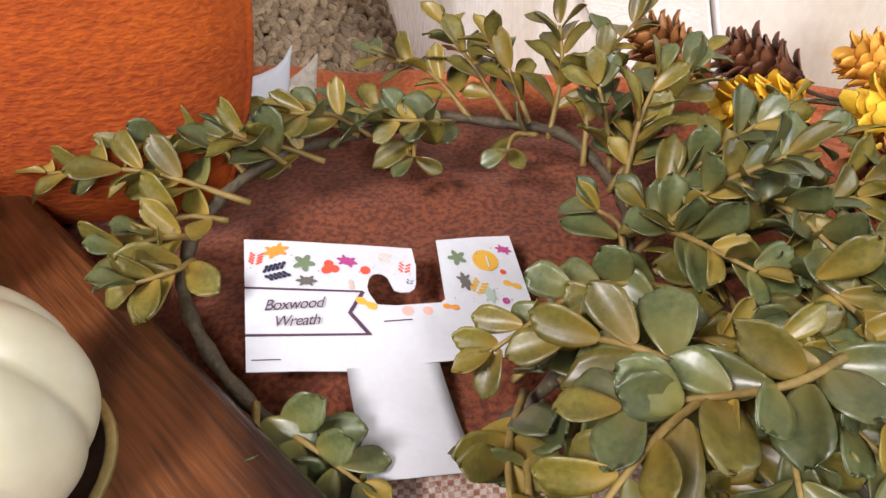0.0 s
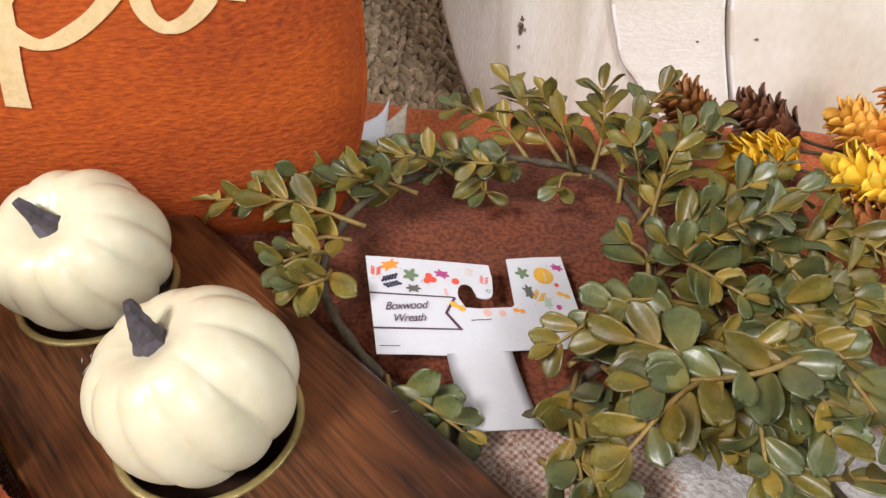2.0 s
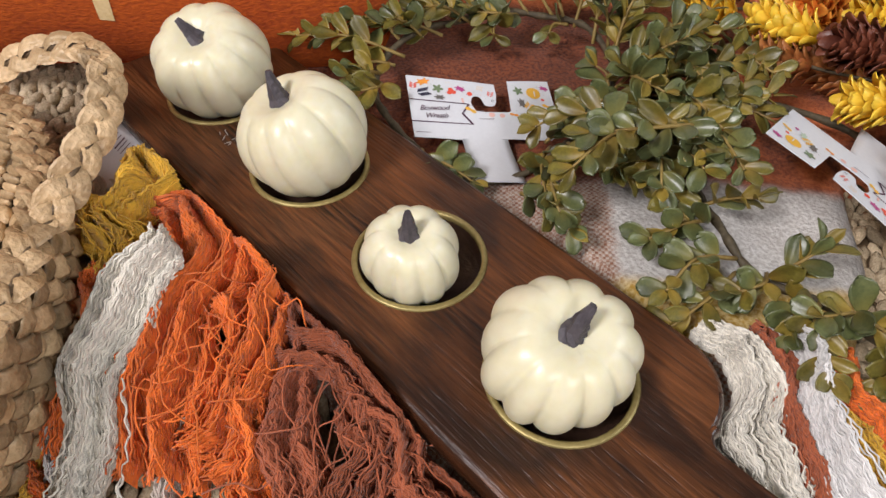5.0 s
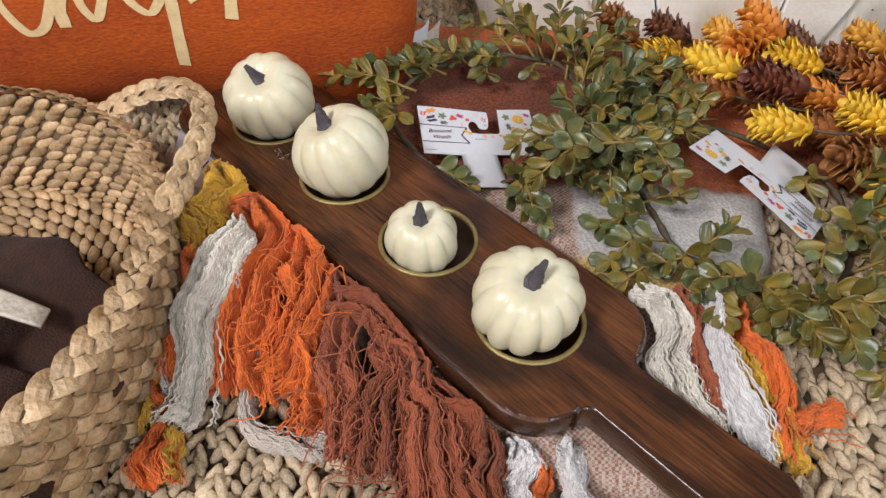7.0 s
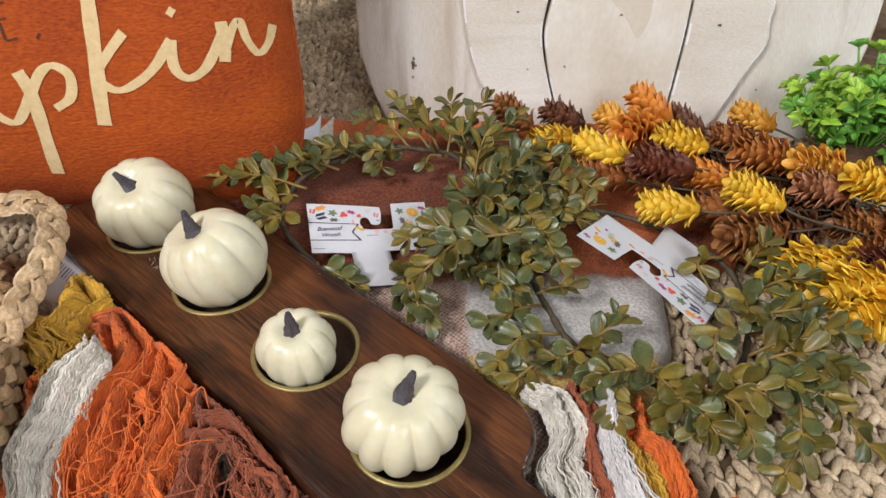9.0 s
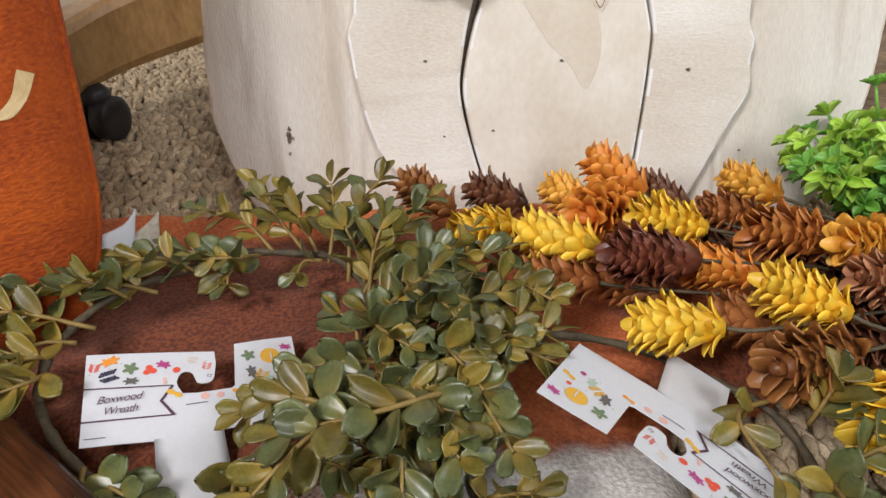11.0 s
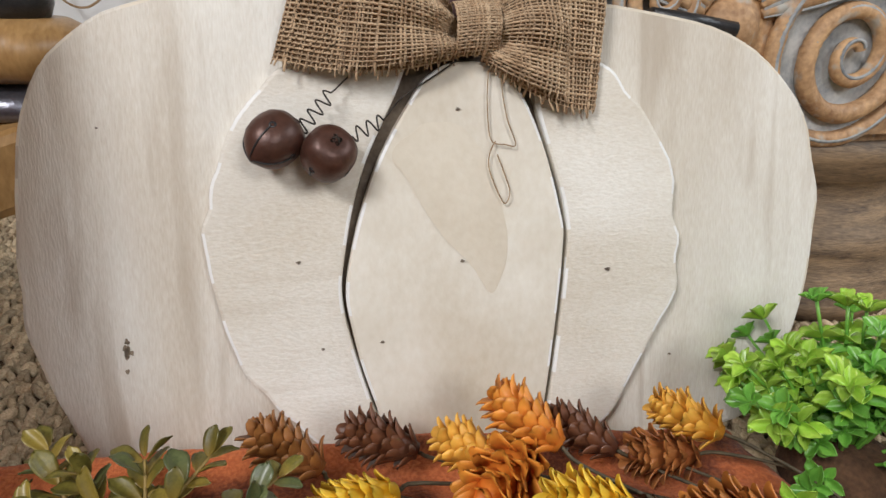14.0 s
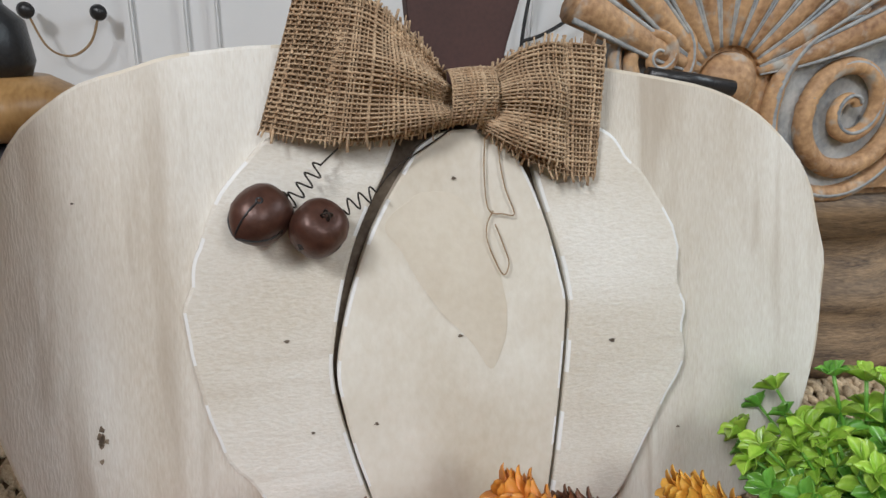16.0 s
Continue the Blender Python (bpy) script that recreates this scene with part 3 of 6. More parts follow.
tassel("orange", [(-0.196, 0.072, 0.048), (-0.194, 0.045, 0.044), (-0.192, 0.015, 0.030), (-0.196, -0.020, 0.015)], 0.022, 80, high=0.012)
tassel("mustard", [(-0.205, 0.055, 0.030), (-0.205, 0.020, 0.024), (-0.203, -0.02, 0.012), (-0.200, -0.045, 0.008)], 0.010, 40)
tassel("white", [(-0.199, 0.045, 0.028), (-0.198, 0.010, 0.022), (-0.196, -0.030, 0.010)], 0.008, 30)
tassel("orange", [(-0.130, 0.098, 0.040), (-0.118, 0.078, 0.056), (-0.108, 0.050, 0.052), (-0.120, 0.015, 0.036), (-0.140, -0.015, 0.020)], 0.040, 120, wave=0.003, high=0.016)
tassel("orange", [(-0.115, 0.045, 0.046), (-0.112, 0.015, 0.040), (-0.110, -0.020, 0.026), (-0.104, -0.050, 0.010)], 0.024, 90, high=0.012)
tassel("rust", [(-0.098, 0.040, 0.046), (-0.092, 0.010, 0.042), (-0.086, -0.025, 0.026), (-0.082, -0.060, 0.010)], 0.026, 100, wave=0.0010, high=0.012)
tassel("grey", [(-0.135, 0.020, 0.020), (-0.146, -0.010, 0.014), (-0.138, -0.040, 0.010), (-0.108, -0.052, 0.009), (-0.092, -0.050, 0.012)], 0.012, 40)
tassel("brown", [(-0.100, 0.062, 0.040), (-0.075, 0.035, 0.048), (-0.055, 0.005, 0.044), (-0.050, -0.035, 0.026), (-0.056, -0.075, 0.010)], 0.050, 150, wave=0.003, high=0.016)
tassel("rust", [(-0.070, 0.005, 0.040), (-0.045, -0.015, 0.042), (-0.030, -0.040, 0.034), (-0.034, -0.080, 0.016), (-0.040, -0.11, 0.008)], 0.040, 150, wave=0.002, high=0.014)
tassel("brown", [(-0.040, -0.020, 0.030), (-0.012, -0.045, 0.034), (0.000, -0.070, 0.026), (-0.004, -0.110, 0.010)], 0.040, 130, wave=0.002, high=0.012)
tassel("orange", [(-0.205, -0.010, 0.012), (-0.192, -0.040, 0.010), (-0.184, -0.080, 0.008)], 0.022, 60)
tassel("mustard", [(-0.186, -0.045, 0.010), (-0.178, -0.075, 0.008)], 0.010, 30)
tassel("white", [(0.014, -0.050, 0.022), (0.018, -0.075, 0.024), (0.016, -0.110, 0.010)], 0.020, 80, wave=0.003)
tassel("white", [(0.040, -0.050, 0.024), (0.050, -0.080, 0.020), (0.062, -0.110, 0.010)], 0.016, 70, wave=0.003)
tassel("orange", [(0.026, -0.060, 0.018), (0.030, -0.090, 0.016), (0.032, -0.120, 0.008)], 0.020, 70)
# folded end with loose knitted stripes beside the handle
tassel("cream", [(0.096, 0.050, 0.036), (0.105, 0.020, 0.036), (0.108, -0.015, 0.028), (0.116, -0.050, 0.018)], 0.028, 120, wave=0.0010, high=0.010, tuck=0.0, drop=0.9)
tassel("rust", [(0.118, 0.050, 0.034), (0.122, 0.020, 0.036), (0.122, -0.010, 0.030), (0.122, -0.035, 0.022)], 0.016, 80, high=0.008, tuck=0.0, drop=0.9)
tassel("white", [(0.128, 0.052, 0.034), (0.132, 0.025, 0.042), (0.132, -0.005, 0.038), (0.142, -0.045, 0.022), (0.150, -0.062, 0.012)], 0.016, 90, high=0.012, tuck=0.0, drop=0.9)
tassel("mustard", [(0.140, 0.040, 0.030), (0.146, 0.010, 0.030), (0.146, -0.020, 0.024), (0.156, -0.060, 0.010)], 0.016, 70, tuck=0.0, drop=0.9)
tassel("orange", [(0.152, 0.036, 0.030), (0.160, 0.005, 0.030), (0.160, -0.030, 0.022), (0.160, -0.060, 0.012)], 0.020, 90, tuck=0.0, drop=0.9)
tassel("orange", [(0.160, -0.030, 0.014), (0.178, -0.032, 0.012), (0.202, -0.024, 0.010)], 0.014, 80, tuck=0.0, drop=0.9)
tassel("mustard", [(0.158, -0.020, 0.018), (0.166, -0.045, 0.014), (0.168, -0.065, 0.008)], 0.010, 40, tuck=0.0, drop=0.9)


# loose single yarns curling over the fringe
for colour, count, area in (("orange", 20, ((-0.15, -0.10), (-0.03, 0.09))), ("rust", 36, ((-0.10, -0.03), (-0.08, 0.04))), ("brown", 40, ((-0.09, 0.0), (-0.10, 0.03)))):
    strands = []
    for k in range(count):
        x, y = rng.uniform(*area[0]), rng.uniform(*area[1])
        if x + y > -0.075:
            x, y = x - 0.5 * (x + y + 0.075), y - 0.5 * (x + y + 0.075)
        way, pts = rng.uniform(-2.4, -0.9), []
        z = max(0.012, 0.056 + 0.20 * min(0.0, y - 0.06) + 0.25 * min(0.0, y + 0.02)) + 0.008
        for q in range(6):
            pts.append((x, y, z + rng.normal(0, 0.0025)))
            way += rng.normal(0, 0.7)
            x, y, z = x + 0.009 * math.cos(way), y + 0.009 * math.sin(way), max(0.008, z - 0.003)
        strands.append(curve(pts, 22))
    tagged(tubes("loose_yarn", strands, 0.00040, YARN[colour], throw, colour + " curled loose yarns", sides=5), kind="stuff")


# ---- serving board with four cups ----
U, V = np.array((1, -1, 0)) / math.sqrt(2), np.array((1, 1, 0)) / math.sqrt(2)
CENTRE = np.array((-0.0825, 0.1123, 0.0))
TOP, BOTTOM = 0.048, 0.027
tray = thing("serving_board", (*CENTRE[:2], BOTTOM), "dark walnut paddle serving board with four metal-rimmed holes", "serving board")
tray.rotation_euler = (0, 0, radians(-45))


def tray_outline():
    pts = []
    def arc(cx, cy, r, a0, a1, n=8):
        pts.extend((cx + r * math.cos(radians(a0 + (a1 - a0) * i / n)), cy + r * math.sin(radians(a0 + (a1 - a0) * i / n))) for i in range(n + 1))
    w, h = 0.0600, 0.0225
    arc(-0.192, w - 0.028, 0.028, 180, 90)
    arc(0.168, w - 0.034, 0.034, 90, 0, 10)
    pts.append((0.2025, 0.030))
    arc(0.2105, 0.0275, 0.007, 160, 270, 6)
    pts.append((0.26, 0.021))
    arc(0.298, 0.010, 0.012, 90, 0, 5)
    arc(0.298, -0.010, 0.012, 0, -90, 5)
    pts.append((0.26, -0.022))
    arc(0.2105, -0.0285, 0.007, 90, 200, 6)
    arc(0.168, -w + 0.034, 0.034, 0, -90, 10)
    arc(-0.192, -w + 0.028, 0.028, -90, -180)
    return pts


HOLES = [-0.1425, -0.0450, 0.0495, 0.1415]


def tray_body():
    """The plank with four round holes: side wall bevelled, top cut as strips round each hole."""
    bm = bmesh.new()
    out = tray_outline()
    high = TOP - BOTTOM
    rings = [[bm.verts.new((x * s, y * s2, z)) for x, y in out]
             for s, s2, z in ((0.985, 0.94, 0.0), (0.994, 0.975, 0.004), (1.0, 1.0, high - 0.0075), (0.9985, 0.991, high - 0.0038), (0.9945, 0.966, high - 0.0012), (0.988, 0.930, high))]
    n = len(out)
    for a, b in zip(rings, rings[1:]):
        for i in range(n):
            bm.faces.new((a[i], b[i], b[(i + 1) % n], a[(i + 1) % n]))
    bm.faces.new(rings[0])
    edges = [bm.edges.get((rings[-1][i], rings[-1][(i + 1) % n])) for i in range(n)]
    for c in HOLES:
        ring = [bm.verts.new((c + 0.0335 * math.cos(a), 0.0335 * math.sin(a), high)) for a in (2 * math.pi * i / 40 for i in range(40))]
        deep = [bm.verts.new((v.co.x, v.co.y, 0.003)) for v in ring]
        for i in range(40):
            edges.append(bm.edges.new((ring[i], ring[(i + 1) % 40])))
            bm.faces.new((ring[i], ring[(i + 1) % 40], deep[(i + 1) % 40], deep[i]))
        bm.faces.new(deep)
    bmesh.ops.triangle_fill(bm, use_beauty=True, use_dissolve=False, edges=edges, normal=(0, 0, 1))
    bmesh.ops.recalc_face_normals(bm, faces=bm.faces)
    ob = part("board", bm, M["walnut"], tray, smooth=False)
    ob.data.materials.append(M["walnut_edge"])
    for f in ob.data.polygons:
        f.material_index = 1 if abs(f.normal.z) < 0.85 else 0
        f.use_smooth = abs(f.normal.z) < 0.98 and f.center.z > 0.012 and abs(f.normal.z) > 0.02 or f.material_index == 1
    return ob


tray_body()
for c in HOLES:
    bm = lathe([(0.0315, 0.004), (0.0318, 0.0205)], 40)
    bmesh.ops.delete(bm, geom=[f for f in bm.faces if len(f.verts) > 4 and f.calc_center_median().z > 0.01], context="FACES_ONLY")
    cup = part("cup", bm, M["cup"], tray, "dark brown tin candle cup")
    cup.location = (c, 0, 0)
    bm = lathe([(0.0313, 0.019), (0.0313, 0.0219), (0.0320, 0.0223), (0.0338, 0.0222), (0.0343, 0.0215), (0.0343, 0.0190)], 48)
    bmesh.ops.delete(bm, geom=[f for f in bm.faces if len(f.verts) > 4], context="FACES_ONLY")
    rim = part("rim", bm, M["brass"], cup, "thin antique brass rim")


def pumpkin(at, radius, tall, ribs, lean, turn, stem_tip, label):
    """A little pumpkin of rounded lobes with a dished top and a crooked stem; lean tips its top towards x and y."""
    ob = thing("pumpkin", at, label, "pumpkin", "white pumpkins on the board")
    up = Vector((lean[0], lean[1], 1)).normalized()
    ob.location = Vector(at) + Vector((0, 0, 0.45 * tall)) - up * 0.45 * tall
    ob.rotation_euler = Vector((0, 0, 1)).rotation_difference(up).to_matrix().to_euler()
    profile = []
    for k in range(33):
        a = math.pi * k / 32
        r, z = abs(math.sin(a)) ** 0.80, -math.cos(a)
        top = math.exp(-(r / 0.36) ** 2)
        z = (1 - 0.26 * top) * z if z > 0 else z * (1 - 0.14 * top)
        profile.append((max(radius * r, radius * 0.012), tall * (z + 0.86) / 1.66))
    kind = np.random.default_rng(int(turn * 7 + ribs))
    cuts = np.cumsum(kind.uniform(0.82, 1.18, ribs))
    cuts = cuts / cuts[-1]
    swell = kind.uniform(-0.028, 0.028, ribs)
    deep = kind.uniform(0.085, 0.135, ribs)

    def shape(a, k):
        s = math.sin(math.pi * k / 32)
        f = (a + radians(turn)) / (2 * math.pi) % 1
        i = min(int(np.searchsorted(cuts, f, side="right")), ribs - 1)
        first = cuts[i - 1] if i else 0.0
        q = (f - first) / (cuts[i] - first)
        lobe = math.sin(math.pi * min(max(q, 0), 1)) ** 0.62
        wide = 0.025 * math.sin(2 * a + turn) + 0.015 * math.sin(3 * a + 1.7 * turn)
        return 1 - deep[i] * (1 - lobe) * (0.45 + 0.55 * s) + (wide + swell[i] * lobe) * s

    part("body", lathe(profile, ribs * 14, shape), M["cream"], ob)
    top = tall * 0.92
    tx, ty, tz = stem_tip
    path = curve([(0, 0, top - 0.004), (0.04 * tx, 0.04 * ty, top + 0.002), (0.30 * tx, 0.30 * ty, top + 0.42 * tz), (0.60 * tx, 0.60 * ty, top + 0.72 * tz), (tx, ty, top + tz)], 13)
    radii = np.array([0.0085, 0.0082, 0.0076, 0.0066, 0.0056, 0.0048, 0.0042, 0.0038, 0.0034, 0.0030, 0.0026, 0.0022, 0.0017]) * (0.55 + 0.45 * radius / 0.036)
    v, f = tube_data(path, radii, 12)
    v = v.reshape(13, 12, 3)
    mid = path[:, None]
    flare = np.linspace(1, 0.4, 13)[:, None, None]
    v = mid + (v - mid) * (1 + flare * np.where(np.arange(12) % 2, -0.20, 0.14)[None, :, None] + 0.05 * kind.normal(0, 1, (13, 12, 1)))
    raw("stem", v.reshape(-1, 3), f, M["graystem"], ob, "dark gray crooked stem", smooth=False)
    return ob


def on_tray(c, off=0.0, z=TOP):
    p = CENTRE + U * c + V * off
    return (p[0], p[1], z)


pumpkin(on_tray(HOLES[0], 0.001, 0.044), 0.0352, 0.053, 10, (-0.08, -0.46), 20, (-0.008, 0.006, 0.013), "cream ribbed pumpkin with a short bent stem resting on the rim")
pumpkin(on_tray(HOLES[1], 0.001, 0.0425), 0.0348, 0.053, 10, (-0.36, -0.08), 70, (0.002, 0.004, 0.020), "large cream white pumpkin tilted in its brass-rimmed hole")
pumpkin(on_tray(HOLES[2], -0.006, 0.033), 0.0248, 0.041, 9, (0.0, -0.20), 110, (0.0, 0.003, 0.018), "small cream white pumpkin sunk into its brass-rimmed hole")
pumpkin(on_tray(HOLES[3] - 0.003, -0.002, 0.040), 0.0330, 0.049, 11, (0.06, -0.26), 45, (0.005, 0.006, 0.018), "cream white pumpkin with deep ribs on the brass rim")
# pale scuffs in the varnish beside the first hole
for k in range(9):
    a = radians(60 + 14 * k)
    x, y, h = -0.098 + 0.004 * math.sin(5 * k) - 0.0022 * (k - 4), -0.021 + 0.003 * math.cos(3 * k), TOP - BOTTOM
    d, e = np.array((math.cos(a), math.sin(a))) * (0.0012 + 0.0008 * (k % 3)), np.array((-math.sin(a), math.cos(a))) * 0.00028
    raw("scuff", [(x + u[0], y + u[1], h + z) for z in (0.0004, -0.0005) for u in (-d, e, d, -e)], [(0, 3, 2, 1), (4, 5, 6, 7), (0, 1, 5, 4), (1, 2, 6, 5), (2, 3, 7, 6), (3, 0, 4, 7)], M["scuff"], tray, "pale scratch in the varnish", smooth=False)


# ---- wooden pumpkin sign leaning at the back ----
def lean(x, z, o=0.0):
    """A point of the leaning sign: o metres behind the face of its raised panels."""
    return (x + 0.09 * o, 0.451 - 0.09 * (x - 0.132) + 0.25 * (z - 0.13) + o, z - 0.2 * o)


def carved_edge(points, n, rough, seed, notch=0.0, side=0):
    p = closed(points, n)
    k = np.random.default_rng(seed)
    w = np.convolve(np.tile(k.normal(0, 1, n), 3), np.ones(3) / 3, "same")[n:2 * n]
    w = 0.45 * w + 0.8 * np.sin(np.arange(n) * 0.75 + 2 * np.sin(np.arange(n) * 0.31 + seed))
    mid = p.mean(0)
    d = p - mid
    bite = np.abs(np.sin(np.arange(n) * 0.23 + seed)) ** 3 * notch * (np.abs(d[:, 0]) > 0.02)
    return p + d / np.linalg.norm(d, axis=1)[:, None] * ((w * rough - bite) * (np.clip(side * d[:, 0] / 0.03, 0.06, 1) if side else 1))[:, None]


sign = thing("pumpkin_sign", (0, 0, 0), "whitewashed wooden pumpkin sign with raised panels leaning upright", "pumpkin sign")
outer = [(-0.032, 0.135), (-0.030, 0.175), (-0.020, 0.222), (0.008, 0.262), (0.058, 0.285), (0.110, 0.295), (0.18, 0.297), (0.27, 0.294), (0.355, 0.286),
         (0.425, 0.273), (0.473, 0.238), (0.495, 0.186), (0.498, 0.135), (0.488, 0.080), (0.468, 0.030), (0.440, 0.003), (0.36, -0.004), (0.24, -0.006), (0.10, -0.006),
         (0.012, -0.002), (-0.010, 0.022), (-0.026, 0.065), (-0.033, 0.100)]
slab("backboard", carved_edge(outer, 120, 0.0011, 1), lean, 0.010, 0.028, M["board"], sign, "whitewashed board with grain", 0.0024, M["stain"])
left = [(0.126, 0.243), (0.094, 0.204), (0.080, 0.166), (0.077, 0.128), (0.088, 0.076), (0.114, 0.038), (0.142, 0.010), (0.170, 0.004), (0.185, 0.010), (0.174, 0.040),
        (0.1600, 0.096), (0.1610, 0.13), (0.1750, 0.185), (0.2005, 0.238), (0.204, 0.262), (0.165, 0.262)]
centre = [(0.239, 0.250), (0.222, 0.245), (0.208, 0.231), (0.182, 0.185), (0.1640, 0.13), (0.1622, 0.096), (0.1758, 0.040), (0.190, 0.008), (0.24, 0.000), (0.283, 0.006), (0.2905, 0.029),
          (0.3030, 0.122), (0.3020, 0.161), (0.282, 0.222), (0.262, 0.246)]
right = [(0.285, 0.232), (0.3050, 0.163), (0.3062, 0.122), (0.294, 0.029), (0.287, 0.006), (0.318, 0.004), (0.342, 0.023), (0.377, 0.081), (0.388, 0.133), (0.378, 0.191), (0.345, 0.240), (0.315, 0.258), (0.292, 0.256)]
slab("panel", carved_edge(left, 110, 0.0016, 2, 0.0016, -1), lean, 0.0, 0.012, M["panel"], sign, "raised white side panel with a hand-cut edge", 0.0024, M["chip"])
slab("panel", carved_edge(centre, 90, 0.0003, 3), lean, -0.003, 0.0125, M["middle"], sign, "raised white middle panel", 0.0022, M["chip"])
slab("panel", carved_edge(right, 110, 0.0024, 4, 0.0030, 1), lean, 0.0, 0.012, M["panel"], sign, "raised white side panel with a hand-cut edge", 0.0024, M["chip"])
# dark slab put in as the shade of the slits between panels
gap = [(0.21, 0.255), (0.176, 0.186), (0.160, 0.13), (0.158, 0.096), (0.172, 0.040), (0.184, 0.006), (0.292, 0.006), (0.300, 0.03), (0.311, 0.122), (0.309, 0.163), (0.288, 0.23), (0.26, 0.257)]
slab("backing", closed(gap, 60), lean, 0.0085, 0.0102, M["gap"], sign, "dark strip painted as shade in the gap between the panels", 0)
stem_shape = [(0.216, 0.262), (0.262, 0.262), (0.272, 0.300), (0.284, 0.335), (0.292, 0.372), (0.222, 0.378), (0.211, 0.330), (0.214, 0.290)]
slab("stem", stem_shape, lean, 0.002, 0.020, M["stem"], sign, "dark brown painted wooden stem", 0.002)
# darker, warmer patch with a diagonal edge on the middle panel
stain = [(0.193, 0.194), (0.203, 0.179), (0.214, 0.160), (0.227, 0.141), (0.242, 0.126), (0.254, 0.108), (0.261, 0.116), (0.266, 0.133), (0.264, 0.157), (0.258, 0.178), (0.250, 0.196), (0.236, 0.212), (0.218, 0.214), (0.203, 0.206)]
slab("stain", carved_edge(stain, 70, 0.0006, 6), lean, -0.0034, -0.0026, M["stain"], sign, "warm beige patch on the middle panel", 0)
# black nail specks and knots
for x, z, r in ((0.133, 0.130, 0.0014), (0.236, 0.129, 0.0014), (0.336, 0.120, 0.0018), (0.388, 0.056, 0.0010), (0.183, 0.079, 0.0012), (0.145, 0.075, 0.0010), (0.235, 0.222, 0.0014), (0.02, 0.21, 0.0008)):
    o = 0.0092 if x > 0.385 or x < 0.07 else (-0.0038 if 0.165 < x < 0.3 else -0.0008)
    ring = [(x + r * (1 + 0.5 * math.sin(3 * a + x * 90)) * math.cos(a), z + 0.7 * r * math.sin(a)) for a in (6.283 * i / 9 for i in range(9))]
    slab("speck", ring, lean, o, o + 0.001, M["gap"], sign, "small dark nail mark", 0)
for k in range(14):
    x, z = 0.0245 + rng.normal(0, 0.0014), 0.077 + rng.normal(0, 0.0038)
    ring = [(x + 0.0012 * math.cos(a) * rng.uniform(0.5, 1.3), z + 0.0016 * math.sin(a) * rng.uniform(0.5, 1.4)) for a in (6.283 * i / 7 for i in range(7))]
    slab("speck", ring, lean, 0.0093, 0.0105, M["gap"] if k < 1 else M["knot"], sign, "dark wood knot", 0)


# ---- burlap bow ----
def burlap(surface_of, nu, nv, parent, name, fray=0.006):
    """Woven strip: threads over and under along both ways of a surface, with a thin backing coloured as shade in the
    gaps.
    """
    nu, nv = int(nu * 1.9), int(nv * 1.9)
    paths = []
    for a in range(nu + 1):
        u = a / nu
        du = rng.normal(0, 0.22 / nu)
        pts = []
        for b in range(2 * nv + 1):
            v = b / (2 * nv)
            p, q = surface_of(min(max(u + du, 0), 1), v)
            pts.append(p + q * 0.0007 * (1 if (a + b // 2) % 2 else -1) * (1 if b % 2 == 0 else 0.0))
        first, last = pts[0] - pts[1], pts[-1] - pts[-2]
        end = rng.uniform(0.3, 1.0, 2) * fray
        pts = [pts[0] + first / np.linalg.norm(first) * end[0] + rng.normal(0, 0.0008, 3)] + pts + [pts[-1] + last / np.linalg.norm(last) * end[1] + rng.normal(0, 0.0008, 3)]
        paths.append(np.array(pts))
    for b in range(nv + 1):
        v = b / nv
        pts = []
        for a in range(2 * nu + 1):
            p, q = surface_of(a / (2 * nu), v)
            pts.append(p + q * 0.0007 * (-1 if (a // 2 + b) % 2 else 1) * (1 if a % 2 == 0 else 0.0))
        paths.append(np.array(pts))
    radii = [float(0.00062 * rng.uniform(0.6, 1.5)) for _ in paths]
    tagged(tubes(name, paths, radii, M["burlap"], parent, "", sides=5), kind="stuff")
    # backing sheet whose dark colour imitates shade behind the threads
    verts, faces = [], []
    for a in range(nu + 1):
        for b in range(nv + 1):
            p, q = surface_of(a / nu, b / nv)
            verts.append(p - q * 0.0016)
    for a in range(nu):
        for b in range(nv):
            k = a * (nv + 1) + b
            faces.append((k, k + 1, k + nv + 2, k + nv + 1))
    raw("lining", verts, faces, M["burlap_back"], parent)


OUT = np.array((-0.085, -0.965, 0.24))


def strip(low_line, high_line, bulge, ripple, waves):
    lo, hi = curve(low_line, 40), curve(high_line, 40)

    def at(u, v):
        i = u * 39
        k = min(int(i), 38)
        t = i - k
        a, b = lo[k] * (1 - t) + lo[k + 1] * t, hi[k] * (1 - t) + hi[k + 1] * t
        x, z = a * (1 - v) + b * v
        push = bulge * max(0.0, math.sin(math.pi * min(u, 1))) ** 0.8 * (0.55 + 0.45 * math.sin(math.pi * v)) + ripple * math.sin(waves * math.pi * v + 1.5 * u) * max(0.0, 1 - u) ** 0.7
        return np.array(lean(x, z, -0.006)) + OUT * push, OUT
    return at


bow = thing("burlap_bow", (0, 0, 0), "brown burlap ribbon bow with frayed edges on the wooden pumpkin", "bow")
burlap(strip([(0.236, 0.252), (0.20, 0.244), (0.16, 0.243), (0.1255, 0.249)], [(0.228, 0.286), (0.208, 0.304), (0.18, 0.322), (0.150, 0.326)], 0.013, 0.004, 4), 20, 16, bow, "tail")
burlap(strip([(0.240, 0.255), (0.215, 0.249), (0.18, 0.244), (0.152, 0.247)], [(0.232, 0.280), (0.21, 0.296), (0.190, 0.312), (0.168, 0.320)], 0.028, 0.006, 4), 18, 15, bow, "loop")
